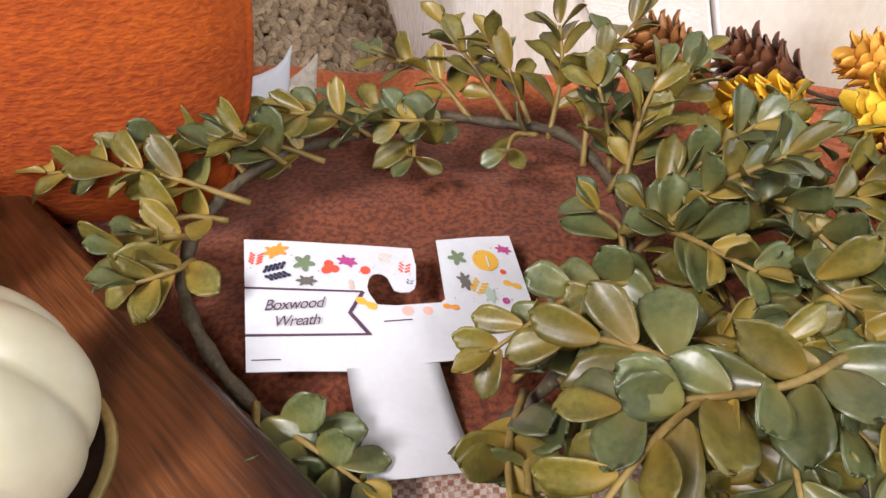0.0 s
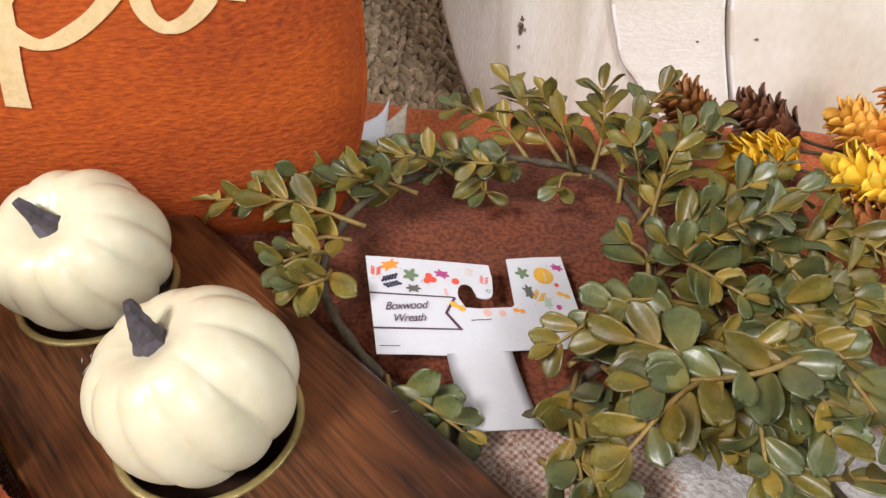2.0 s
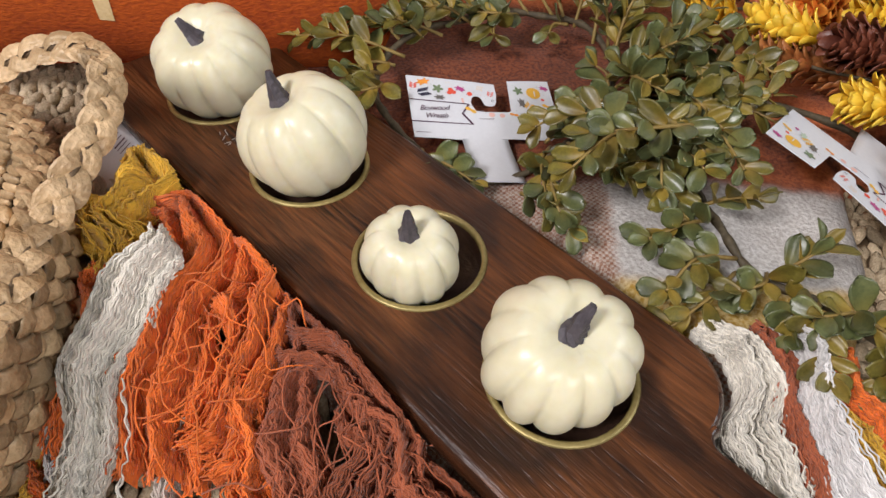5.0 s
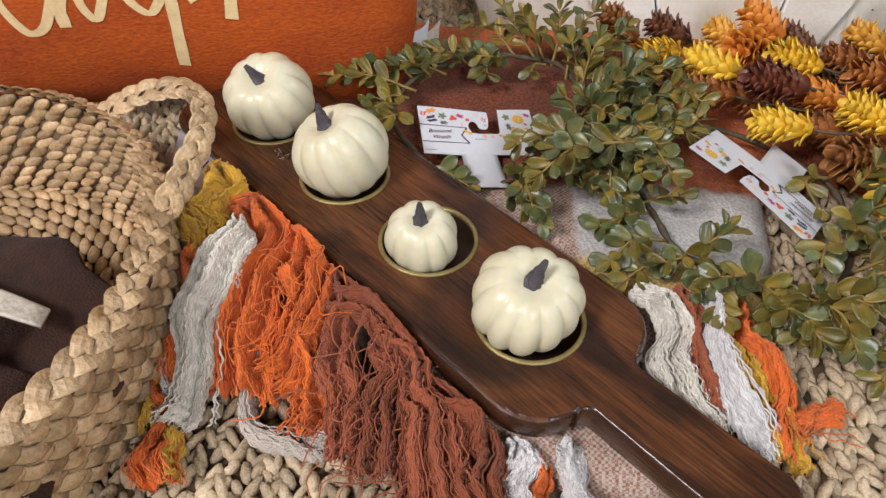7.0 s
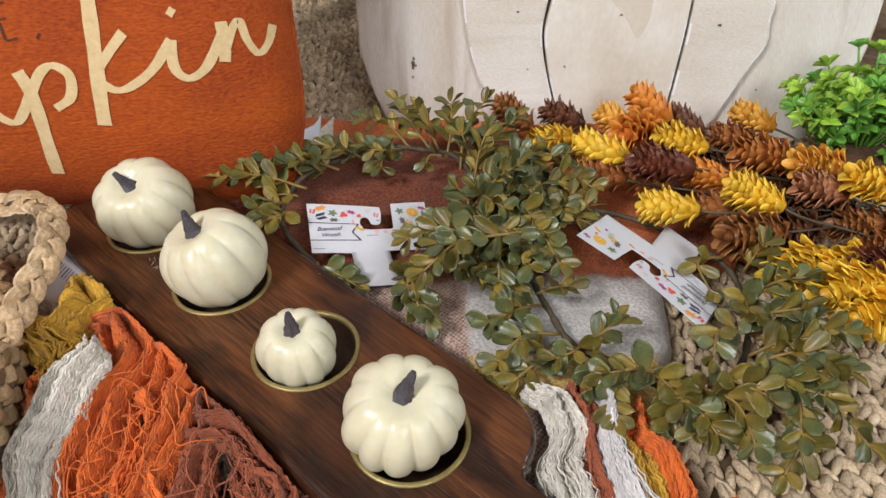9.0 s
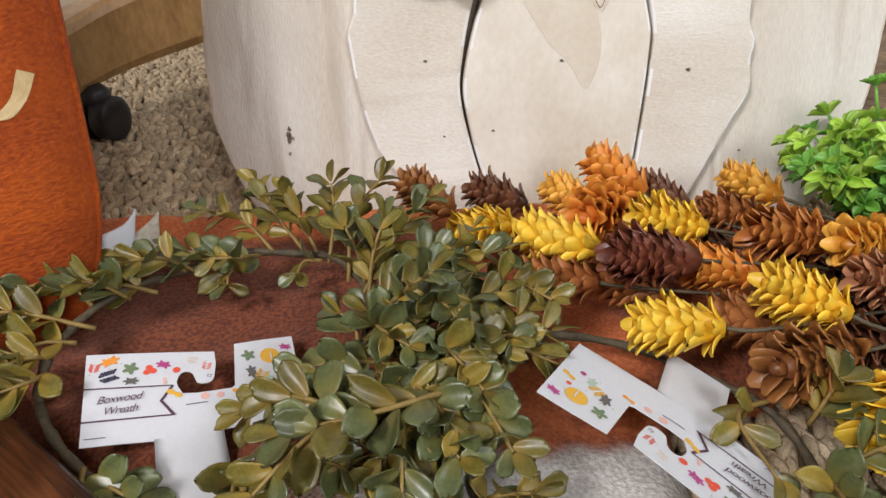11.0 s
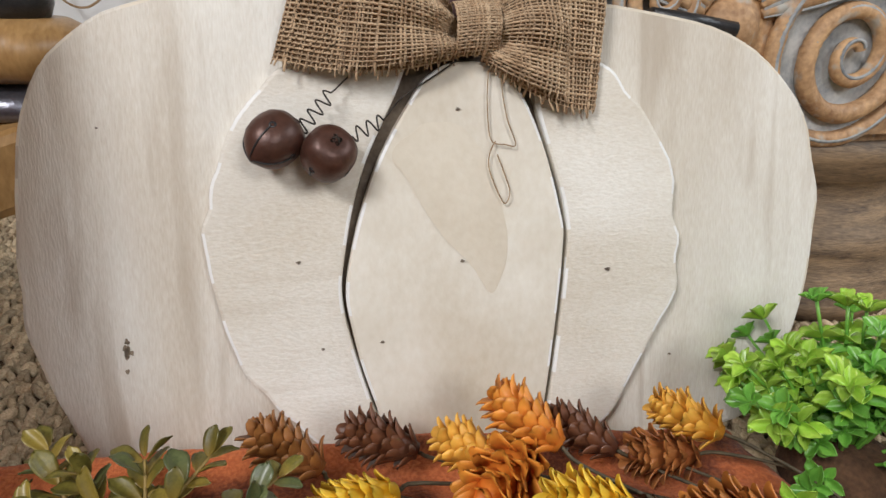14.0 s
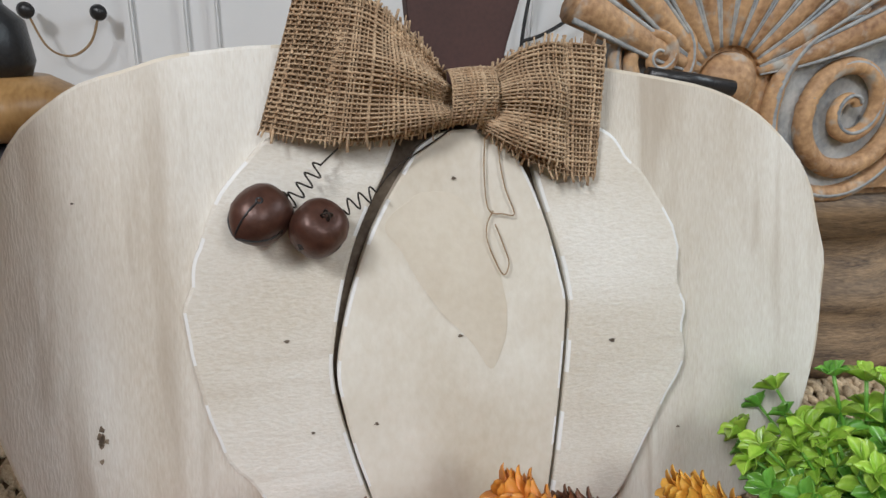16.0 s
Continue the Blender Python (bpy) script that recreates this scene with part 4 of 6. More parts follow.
burlap(strip([(0.250, 0.251), (0.275, 0.234), (0.30, 0.224), (0.3225, 0.222)], [(0.256, 0.281), (0.275, 0.292), (0.30, 0.298), (0.3305, 0.298)], 0.010, 0.003, 3), 15, 15, bow, "tail")
burlap(strip([(0.250, 0.252), (0.268, 0.240), (0.29, 0.232), (0.307, 0.230)], [(0.254, 0.278), (0.270, 0.290), (0.29, 0.296), (0.308, 0.297)], 0.024, 0.005, 4), 11, 14, bow, "loop")


def knot_at(u, v):
    x, z = 0.232 + 0.026 * u, 0.252 + 0.030 * v + 0.002 * u
    return np.array(lean(x, z, -0.010)) + OUT * (0.016 * max(0.0, math.sin(math.pi * v)) ** 0.6 + 0.004 * math.sin(math.pi * u)), OUT


burlap(knot_at, 6, 10, bow, "knot", 0.002)

# ---- rusty bells on curled wire, twine ----
bells = thing("bell_pair", (0, 0, 0), "two rusty brown jingle bells hanging on curled wire", "bells")


def bell(at, turn):
    """A folded sheet-metal bell: round top, four bent petals that meet in a blunt point, open slits between them."""
    rows = [(0.001, 0.0150), (0.0060, 0.0158), (0.0115, 0.0138), (0.0148, 0.0090), (0.0158, 0.0030), (0.0156, -0.0030), (0.0142, -0.0085), (0.0110, -0.0130), (0.0065, -0.0165), (0.0010, -0.0195)]
    bm = lathe(rows[::-1], 32, lambda a, k: 1 + (0.075 * (abs(math.cos(2 * a)) - 0.5) if k < 6 else 0.03 * (abs(math.cos(2 * a)) - 0.5)))
    ob = part("bell", bm, M["bell"], bells)
    ob.location, ob.rotation_euler = at, [radians(t) for t in turn]
    for q in (45, 135):
        c, s = math.cos(radians(q)), math.sin(radians(q))
        half = [(0.0149, -0.0020), (0.0147, -0.0060), (0.0130, -0.0098), (0.0100, -0.0138), (0.0060, -0.0168), (0.0, -0.0192)]
        line = half + [(-r, z) for r, z in half[::-1][1:]]
        tubes("slot", [curve([(r * c, r * s, z) for r, z in line], 24)], 0.0006, M["black"], ob, "dark cross-shaped slit", sides=5)
        for e in (1, -1):
            hole = [(e * (0.0150 + 0.0002 * math.cos(a)) * c - 0.0017 * math.sin(a) * s, e * 0.0150 * s + 0.0017 * math.sin(a) * c, -0.0010 + 0.0017 * math.cos(a)) for a in np.linspace(0, 6.283, 10)[:-1]]
            tubes("slot_end", [hole], 0.0007, M["black"], ob, "round end of the slit", sides=5, loop=True)
    for spin in (0.0, 1.9):
        tubes("ring", [[(0.0030 * math.cos(a) * math.cos(spin), 0.0030 * math.cos(a) * math.sin(spin), 0.0172 + 0.0028 * math.sin(a)) for a in np.linspace(0, 6.0, 12)]], 0.0006, M["wire"], ob, "twisted wire eye")


bell(lean(0.1245, 0.204, -0.0180), (-25, 62, 10))
bell(lean(0.1550, 0.196, -0.0185), (48, 8, 10))


def coil(a, b, turns, r):
    a, b = np.array(a), np.array(b)
    d = b - a
    n = np.cross(d, OUT)
    n /= np.linalg.norm(n)
    s = np.linspace(0, 1, turns * 14)
    return a + d * s[:, None] + n * (r * np.sin(6.283 * turns * s))[:, None] + OUT * (r * np.cos(6.283 * turns * s))[:, None]


for ends, c0, c1, turns in (([(0.170, 0.241), (0.160, 0.232)], (0.158, 0.230), (0.139, 0.209), 4), ([(0.234, 0.250), (0.222, 0.242), (0.200, 0.228), (0.190, 0.217)], (0.188, 0.215), (0.169, 0.206), 3)):
    line = curve([lean(x, z, -0.008) for x, z in ends], 14)
    spiral = coil(lean(*c0, -0.012), lean(*c1, -0.014), turns, 0.0042)
    tubes("wire", [np.concatenate((line, spiral))], 0.00058, M["wire"], bells, "thin dark curled wire", sides=6)
thread = thing("twine_loop", (0, 0, 0), "thin loop of jute twine hanging from the bow", "twine")
tubes("twine", [curve([lean(x, z, -0.0065) for x, z in ((0.254, 0.245), (0.253, 0.225), (0.255, 0.204), (0.264, 0.201), (0.271, 0.201), (0.266, 0.215), (0.263, 0.230), (0.262, 0.243))], 40),
                curve([lean(x, z, -0.0065) for x, z in ((0.258, 0.203), (0.254, 0.195), (0.254, 0.185), (0.260, 0.170), (0.264, 0.165), (0.267, 0.172), (0.264, 0.182), (0.259, 0.195))], 40)],
      0.00042, M["twine"], thread, sides=5)


# ---- orange pillow with script lettering ----
pillow = thing("pillow", (-0.295, 0.275, 0.0), "orange canvas throw pillow printed with cream script lettering", "pillow")
PW, PH, PT = 0.230, 0.222, 0.066
P_AT, P_UP, P_OUT = np.array((-0.297, 0.352, 0.226)), np.array((0.0, 0.33, 0.944)), np.array((-0.047, -0.943, 0.33))
P_ACROSS = np.array((0.9988, 0.05, 0.0))


def puff(a, b):
    """Half thickness of the pillow at a, b, both from -1 to 1."""
    return PT * (max(0.0, 1 - abs(a) ** 3.2) ** 0.55) * (max(0.0, 1 - abs(b) ** 2.8) ** 0.6) + 0.0015


def pillow_point(a, b, side=1.0, extra=0.0):
    pinch = 1 - 0.05 * (1 - abs(b)) * abs(a) ** 6
    drop = 1 - 0.05 * (1 - abs(a)) * abs(b) ** 6
    pinch -= 0.10 * max(0.0, abs(b) - 0.55) ** 2 / 0.2 * abs(a)
    drop -= 0.06 * max(0.0, abs(a) - 0.7) ** 2 / 0.09 * abs(b)
    p = P_AT + P_ACROSS * PW * a * pinch + P_UP * PH * b * drop + P_OUT * (side * puff(a, b) + extra)
    p = p + P_OUT * 0.0018 * math.sin(9 * a + 4 * b) * math.sin(7 * b + 2 * a) * (1 - a * a) * (1 - b * b)
    return p - np.array(pillow.location)


def pillow_body():
    n = 44
    grid = [math.sin(math.pi / 2 * (2 * i / n - 1)) for i in range(n + 1)]
    verts = [pillow_point(a, b, s) for s in (1, -1) for a in grid for b in grid]
    faces = []
    for s in (0, 1):
        for i in range(n):
            for j in range(n):
                k = s * (n + 1) ** 2 + i * (n + 1) + j
                q = (k, k + n + 1, k + n + 2, k + 1)
                faces.append(q if s == 0 else q[::-1])
    raw("cover", verts, faces, M["pillow"], pillow)
    loop = [(-1 + 2 * i / 40, -1) for i in range(40)] + [(1, -1 + 2 * i / 30) for i in range(30)] + [(1 - 2 * i / 40, 1) for i in range(40)] + [(-1, 1 - 2 * i / 30) for i in range(30)]
    tubes("seam", [np.array([pillow_point(a, b, 0.0) for a, b in loop])], 0.0022, M["pillow"], pillow, "rolled orange side seam", sides=6, loop=True)


pillow_body()


def stroke(points, wide, material, n=40, name="letter"):
    """A brush stroke on the pillow: points are x and z on its face."""
    line = curve([(x, z) for x, z in points], n)
    tan = np.gradient(line, axis=0)
    tan /= np.linalg.norm(tan, axis=1)[:, None] + 1e-9
    verts, faces = [], []
    for i, ((x, z), (tx, tz)) in enumerate(zip(line, tan)):
        w = wide * (0.55 + 0.45 * abs(tz)) * (1 + 0.05 * math.sin(i * 0.5 + x * 60)) / 2
        for s in (-1, 1):
            px, pz = x - tz * w * s, z + tx * w * s
            a, b = (px - P_AT[0]) / PW, (pz - P_FACE) / (0.944 * PH)
            verts.append(pillow_point(max(-1, min(1, a)), max(-1, min(1, b)), 1.0, 0.0007))
    for i in range(n - 1):
        faces.append((2 * i, 2 * i + 1, 2 * i + 3, 2 * i + 2))
    raw(name, verts, faces, material, pillow, "cream brushed script letter" if name == "letter" else "small brown printed letter", smooth=True)


P_FACE = P_AT[2] + 0.33 * PT
CREAM = M["lettering"]
stroke([(-0.452, 0.150), (-0.456, 0.110), (-0.462, 0.066)], 0.0105, CREAM)
stroke([(-0.462, 0.118), (-0.448, 0.140), (-0.432, 0.148), (-0.421, 0.140), (-0.427, 0.122), (-0.444, 0.116)], 0.0080, CREAM)
stroke([(-0.427, 0.122), (-0.410, 0.126), (-0.398, 0.142), (-0.395, 0.126), (-0.382, 0.108), (-0.365, 0.113), (-0.350, 0.136)], 0.0085, CREAM)
stroke([(-0.353, 0.146), (-0.349, 0.130), (-0.348, 0.112)], 0.0105, CREAM)
stroke([(-0.349, 0.118), (-0.341, 0.138), (-0.333, 0.142), (-0.329, 0.126), (-0.321, 0.118), (-0.313, 0.130), (-0.305, 0.146), (-0.298, 0.144), (-0.290, 0.130), (-0.278, 0.122), (-0.268, 0.130), (-0.258, 0.144)], 0.0078, CREAM)
stroke([(-0.263, 0.158), (-0.258, 0.142), (-0.259, 0.115), (-0.2625, 0.079)], 0.0100, CREAM)
stroke([(-0.258, 0.142), (-0.248, 0.156), (-0.238, 0.161), (-0.228, 0.154), (-0.231, 0.139), (-0.244, 0.131)], 0.0078, CREAM)
stroke([(-0.201, 0.225), (-0.206, 0.175), (-0.2125, 0.117)], 0.0105, CREAM)
stroke([(-0.184, 0.181), (-0.198, 0.167), (-0.209, 0.152), (-0.197, 0.142), (-0.181, 0.147), (-0.166, 0.158), (-0.152, 0.175)], 0.0078, CREAM)
stroke([(-0.152, 0.175), (-0.153, 0.156), (-0.144, 0.148), (-0.130, 0.156), (-0.116, 0.178)], 0.0078, CREAM)
stroke([(-0.151, 0.195), (-0.147, 0.192)], 0.0075, CREAM, 6)
stroke([(-0.116, 0.186), (-0.1155, 0.172), (-0.117, 0.158)], 0.0085, CREAM)
stroke([(-0.116, 0.164), (-0.109, 0.180), (-0.103, 0.186), (-0.099, 0.172), (-0.092, 0.162), (-0.084, 0.169), (-0.079, 0.182)], 0.0062, CREAM)
# the word above: HERE and a comma
stroke([(-0.3376, 0.1661), (-0.3391, 0.1809), (-0.341, 0.1957)], 0.0017, M["smallprint"], 10, "small_letter")
stroke([(-0.3399, 0.1798), (-0.3351, 0.1807), (-0.3307, 0.1815)], 0.0017, M["smallprint"], 10, "small_letter")
stroke([(-0.3275, 0.1678), (-0.3296, 0.1834), (-0.3314, 0.1997)], 0.0017, M["smallprint"], 10, "small_letter")
stroke([(-0.3167, 0.2001), (-0.3141, 0.1845), (-0.3121, 0.1716)], 0.0017, M["smallprint"], 10, "small_letter")
stroke([(-0.3123, 0.1708), (-0.3081, 0.1713), (-0.3033, 0.1718)], 0.0017, M["smallprint"], 10, "small_letter")
stroke([(-0.3138, 0.1842), (-0.3095, 0.1847), (-0.3052, 0.1855)], 0.0017, M["smallprint"], 10, "small_letter")
stroke([(-0.3167, 0.2001), (-0.3128, 0.2009), (-0.3089, 0.2018)], 0.0017, M["smallprint"], 10, "small_letter")
stroke([(-0.2937, 0.2007), (-0.2922, 0.1888), (-0.2905, 0.1762)], 0.0017, M["smallprint"], 10, "small_letter")
stroke([(-0.2937, 0.2007), (-0.2849, 0.2024), (-0.2823, 0.1965), (-0.2899, 0.1874)], 0.0017, M["smallprint"], 10, "small_letter")
stroke([(-0.2899, 0.1874), (-0.2836, 0.1846), (-0.2806, 0.1758)], 0.0017, M["smallprint"], 10, "small_letter")
stroke([(-0.268, 0.2014), (-0.2664, 0.191), (-0.2649, 0.1791)], 0.0017, M["smallprint"], 10, "small_letter")
stroke([(-0.265, 0.1788), (-0.2607, 0.1792), (-0.2568, 0.1801)], 0.0017, M["smallprint"], 10, "small_letter")
stroke([(-0.2665, 0.1921), (-0.2641, 0.1925), (-0.2612, 0.193)], 0.0017, M["smallprint"], 10, "small_letter")
stroke([(-0.268, 0.2014), (-0.264, 0.2022), (-0.2601, 0.2031)], 0.0017, M["smallprint"], 10, "small_letter")
stroke([(-0.2413, 0.1827), (-0.2424, 0.1808), (-0.244, 0.1789)], 0.0017, M["smallprint"], 10, "small_letter")

care = thing("care_label", (-0.09, 0.32, 0.05), "blank white fabric care label sticking out of the pillow seam", "label")


def sheet(name, rows, material, parent, thick=0.0006, label=""):
    """A thin bent sheet from rows of points, with thickness."""
    grid = np.array([curve(r, 10) for r in rows])
    grid = np.array([curve(grid[:, j], 10) for j in range(10)])
    n = np.cross(grid[5, 6] - grid[5, 4], grid[6, 5] - grid[4, 5])
    n = n / np.linalg.norm(n) * thick
    verts = np.concatenate((grid.reshape(-1, 3), (grid + n).reshape(-1, 3)))
    faces = []
    for i in range(9):
        for j in range(9):
            k = i * 10 + j
            faces += [(k, k + 1, k + 11, k + 10), (k + 100, k + 110, k + 111, k + 101)]
    for i in range(9):
        for a, b in ((i, i + 1), (90 + i + 1, 90 + i), ((i + 1) * 10, i * 10), (i * 10 + 9, i * 10 + 19)):
            faces.append((a, a + 100, b + 100, b))
    if parent is not None:
        verts = verts - np.array(parent.location)
    return raw(name, verts, faces, material, parent, label)


sheet("cloth", [[(-0.091, 0.322, 0.072), (-0.074, 0.332, 0.073), (-0.056, 0.342, 0.076), (-0.0495, 0.352, 0.082)],
                [(-0.090, 0.318, 0.058), (-0.072, 0.328, 0.058), (-0.056, 0.336, 0.060), (-0.052, 0.342, 0.064)],
                [(-0.089, 0.312, 0.042), (-0.072, 0.322, 0.042), (-0.060, 0.330, 0.044), (-0.055, 0.334, 0.046)]], M["paper"], care)
sheet("cloth", [[(-0.062, 0.350, 0.060), (-0.048, 0.356, 0.068), (-0.040, 0.362, 0.074)], [(-0.060, 0.344, 0.044), (-0.048, 0.350, 0.050), (-0.042, 0.354, 0.054)]], M["herring"], care, label="thin translucent folded label")
care.location = (-0.101, 0.307, 0.047)


# ---- boxwood wreaths ----
def leaf_mesh(long, wide, cup, notch, material):
    """One leaf along +x from its stalk: rounded, folded along the midrib, notched at the tip."""
    top, bot, faces = [], [], []
    m, k = 11, 6
    for i in range(m):
        t = math.pi * i / (m - 1)
        s = (1 - math.cos(t)) / 2
        w = wide * 0.96 * math.sin(t) ** 0.95 * (0.42 + 0.66 * s ** 0.8) + 0.0011 * (1 - s)
        for j in range(k + 1):
            q = 2 * j / k - 1
            x = long * (0.08 + 0.92 * s) - (notch * long * (1 - abs(q)) ** 2 * s ** 6) - 0.10 * long * q * q * s ** 4
            y = q * w / 2
            z = cup * (q * q) * w * 1.1 - 0.0006 * math.exp(-(q / 0.25) ** 2) * math.sin(t) - 0.17 * long * s * s + 0.02 * long * math.sin(7 * s) * q
            top.append((x, y, z))
            bot.append((x, y, z - 0.00045))
    n = len(top)
    for i in range(m - 1):
        for j in range(k):
            a = i * (k + 1) + j
            faces += [(a, a + k + 1, a + k + 2, a + 1), (n + a, n + a + 1, n + a + k + 2, n + a + k + 1)]
    for i in range(m - 1):
        a, b = i * (k + 1), (i + 1) * (k + 1)
        faces += [(a, n + a, n + b, b), (a + k, b + k, n + b + k, n + a + k)]
    for j in range(k):
        a = (m - 1) * (k + 1) + j
        faces.append((a, n + a, n + a + 1, a + 1))
    me = bpy.data.meshes.new("leaf")
    me.from_pydata(top + bot, [], faces)
    me.update()
    me.materials.append(material)
    me.polygons.foreach_set("use_smooth", [True] * len(me.polygons))
    return me


LEAVES = [leaf_mesh(0.0232 * s, 0.0142 * w, 0.55 * c, nt, LEAF[m]) for s, w, c, nt, m in
          ((1.0, 1.0, 0.20, 0.05, 0), (1.10, 0.92, 0.38, 0.0, 0), (0.9, 1.1, 0.12, 0.10, 1), (1.0, 1.12, 0.22, 0.04, 1), (0.95, 0.85, 0.45, 0.0, 2), (1.05, 1.0, 0.15, 0.07, 0), (0.72, 0.8, 0.3, 0.0, 2))]


def set_leaf(parent, mesh, at, way, up, size, name="leaf"):
    x = Vector(way).normalized()
    z = Vector(up) - x * Vector(up).dot(x)
    z = z.normalized() if z.length > 1e-4 else x.orthogonal()
    y = z.cross(x)
    ob = new(name, mesh)
    ob.parent = parent
    m = Matrix((x, y, z)).transposed().to_4x4() @ Matrix.Diagonal((size, size, size, 1))
    m.translation = Vector(at) - parent.location
    ob.matrix_basis = m
    return ob


def wreath(at, line, label):
    ob = thing("boxwood_wreath", at, label, "wreath", "boxwood wreaths")
    p = closed(line, 90)
    p[:, 2] += 0.002 * np.sin(np.arange(90) * 0.5)
    tubes("hoop", [p - np.array(at)], 0.0024 + 0.0005 * np.sin(np.arange(90) * 1.9), M["hoop"], ob, "brown wrapped wire hoop", sides=8, loop=True)
    return ob


wreath_a = wreath((0.0, 0.24, 0.04), [(-0.082, 0.253, 0.05), (-0.057, 0.291, 0.052), (-0.025, 0.311, 0.052), (0.006, 0.318, 0.052), (0.040, 0.316, 0.052), (0.060, 0.298, 0.052),
                  (0.074, 0.273, 0.05), (0.074, 0.247, 0.048), (0.066, 0.216, 0.045), (0.052, 0.193, 0.043), (0.026, 0.171, 0.036), (-0.003, 0.159, 0.028), (-0.031, 0.160, 0.030),
                  (-0.056, 0.177, 0.038), (-0.075, 0.200, 0.04), (-0.086, 0.226, 0.045)], "olive green artificial boxwood wreath lying on the rust throw")
wreath_b = wreath((0.18, 0.12, 0.03), [(0.094, 0.211, 0.046), (0.105, 0.161, 0.044), (0.112, 0.118, 0.04), (0.124, 0.085, 0.038), (0.152, 0.064, 0.036), (0.183, 0.047, 0.03), (0.216, 0.052, 0.026),
                  (0.243, 0.079, 0.024), (0.256, 0.111, 0.026), (0.263, 0.146, 0.03), (0.246, 0.181, 0.034), (0.213, 0.205, 0.04), (0.147, 0.224, 0.046)],
                  "olive green artificial boxwood wreath lying half on the jute rug")


def sprig(parent, base, tip, pairs, grow=1.0):
    """A twig with pairs of leaves, each pair turned a quarter against the last, and one leaf at the tip."""
    a, b = np.array(base), np.array(tip)
    d = b - a
    long = np.linalg.norm(d)
    bend = np.cross(d, (0, 0, 1)) * rng.normal(0, 0.12) + np.array((0, 0, 0.10 * long))
    p = curve([a, a + d * 0.5 + bend, b], 12)
    tubes("twig", [p - np.array(parent.location)], np.linspace(0.0014, 0.0007, 12), M["twig"], parent, "olive plastic twig", sides=5)
    tan = np.gradient(p, axis=0)
    turn = rng.uniform(0, 3.14)
    hue = rng.uniform(0, 1)
    count = max(2, int(round(min(pairs, long / 0.0092 + 1))))
    for k in range(count):
        s = 0.22 + 0.74 * k / max(1, count - 1)
        i = min(int(s * 11), 10)
        at = p[i] * (1 - (s * 11 - i)) + p[i + 1] * (s * 11 - i)
        t = tan[i] / np.linalg.norm(tan[i])
        e1 = np.cross(t, (0.1, 0.05, 1.0))
        e1 /= np.linalg.norm(e1)
        e2 = np.cross(e1, t)
        turn += 1.2 + rng.normal(0, 0.3)
        for q in (0, math.pi):
            out = math.cos(turn + q) * e1 + 0.6 * math.sin(turn + q) * e2
            way = out * 0.80 + t * (0.68 + rng.normal(0, 0.15)) + np.array((0, 0, 0.08))
            if at[2] + 0.02 * way[2] < 0.012:
                way[2] = abs(way[2]) * 0.4
            up = t * 0.35 + np.array((0, -0.35, 0.8)) - out * 0.25 + rng.normal(0, 0.33, 3)
            pick = int(rng.integers(0, 7)) if rng.uniform() < 0.55 else (0, 3, 2, 5)[int(hue * 3.99)]
            set_leaf(parent, LEAVES[pick], at, way, up, float(grow * (0.98 - 0.30 * s) * rng.uniform(0.85, 1.12)))
    set_leaf(parent, LEAVES[int(rng.integers(0, 7))], p[-1], tan[-1] + np.array((0, 0, 0.002)), np.array((0, 0, 1)) + rng.normal(0, 0.3, 3), 0.64 * grow)


sprig(wreath_a, (-0.068, 0.258, 0.050), (-0.143, 0.265, 0.060), 9)
sprig(wreath_a, (-0.043, 0.287, 0.050), (-0.084, 0.286, 0.058), 5)
sprig(wreath_a, (-0.057, 0.283, 0.050), (-0.075, 0.274, 0.070), 4)
sprig(wreath_a, (0.001, 0.308, 0.050), (-0.036, 0.314, 0.062), 6)
sprig(wreath_a, (-0.021, 0.303, 0.050), (-0.056, 0.291, 0.070), 5)
sprig(wreath_a, (0.039, 0.317, 0.050), (0.009, 0.360, 0.080), 7)
sprig(wreath_a, (0.053, 0.303, 0.050), (0.058, 0.331, 0.090), 7)
sprig(wreath_a, (0.049, 0.307, 0.050), (0.034, 0.294, 0.050), 2)
sprig(wreath_a, (-0.003, 0.308, 0.050), (-0.006, 0.292, 0.048), 2)
sprig(wreath_a, (0.064, 0.281, 0.050), (0.088, 0.322, 0.095), 7)
sprig(wreath_a, (0.074, 0.275, 0.050), (0.065, 0.282, 0.085), 4)
sprig(wreath_a, (0.074, 0.257, 0.050), (0.087, 0.281, 0.090), 6)
sprig(wreath_a, (0.075, 0.251, 0.050), (0.116, 0.312, 0.085), 7)
sprig(wreath_a, (0.074, 0.246, 0.050), (0.134, 0.269, 0.085), 8)
sprig(wreath_a, (0.071, 0.225, 0.050), (0.104, 0.215, 0.095), 7)
sprig(wreath_a, (0.072, 0.235, 0.050), (0.147, 0.253, 0.080), 8)
sprig(wreath_a, (0.066, 0.210, 0.050), (0.140, 0.226, 0.072), 8)
sprig(wreath_a, (0.067, 0.225, 0.050), (0.059, 0.237, 0.060), 2)
sprig(wreath_a, (-0.074, 0.247, 0.050), (-0.098, 0.236, 0.055), 3)
sprig(wreath_a, (-0.081, 0.225, 0.050), (-0.092, 0.206, 0.057), 4)
sprig(wreath_a, (-0.052, 0.174, 0.038), (-0.040, 0.146, 0.034), 5)
sprig(wreath_a, (0.023, 0.175, 0.045), (0.034, 0.178, 0.055), 4)
sprig(wreath_a, (0.026, 0.171, 0.045), (0.018, 0.114, 0.055), 6)
sprig(wreath_a, (0.037, 0.175, 0.045), (0.066, 0.135, 0.055), 7)
sprig(wreath_a, (0.037, 0.178, 0.050), (0.096, 0.164, 0.070), 8)
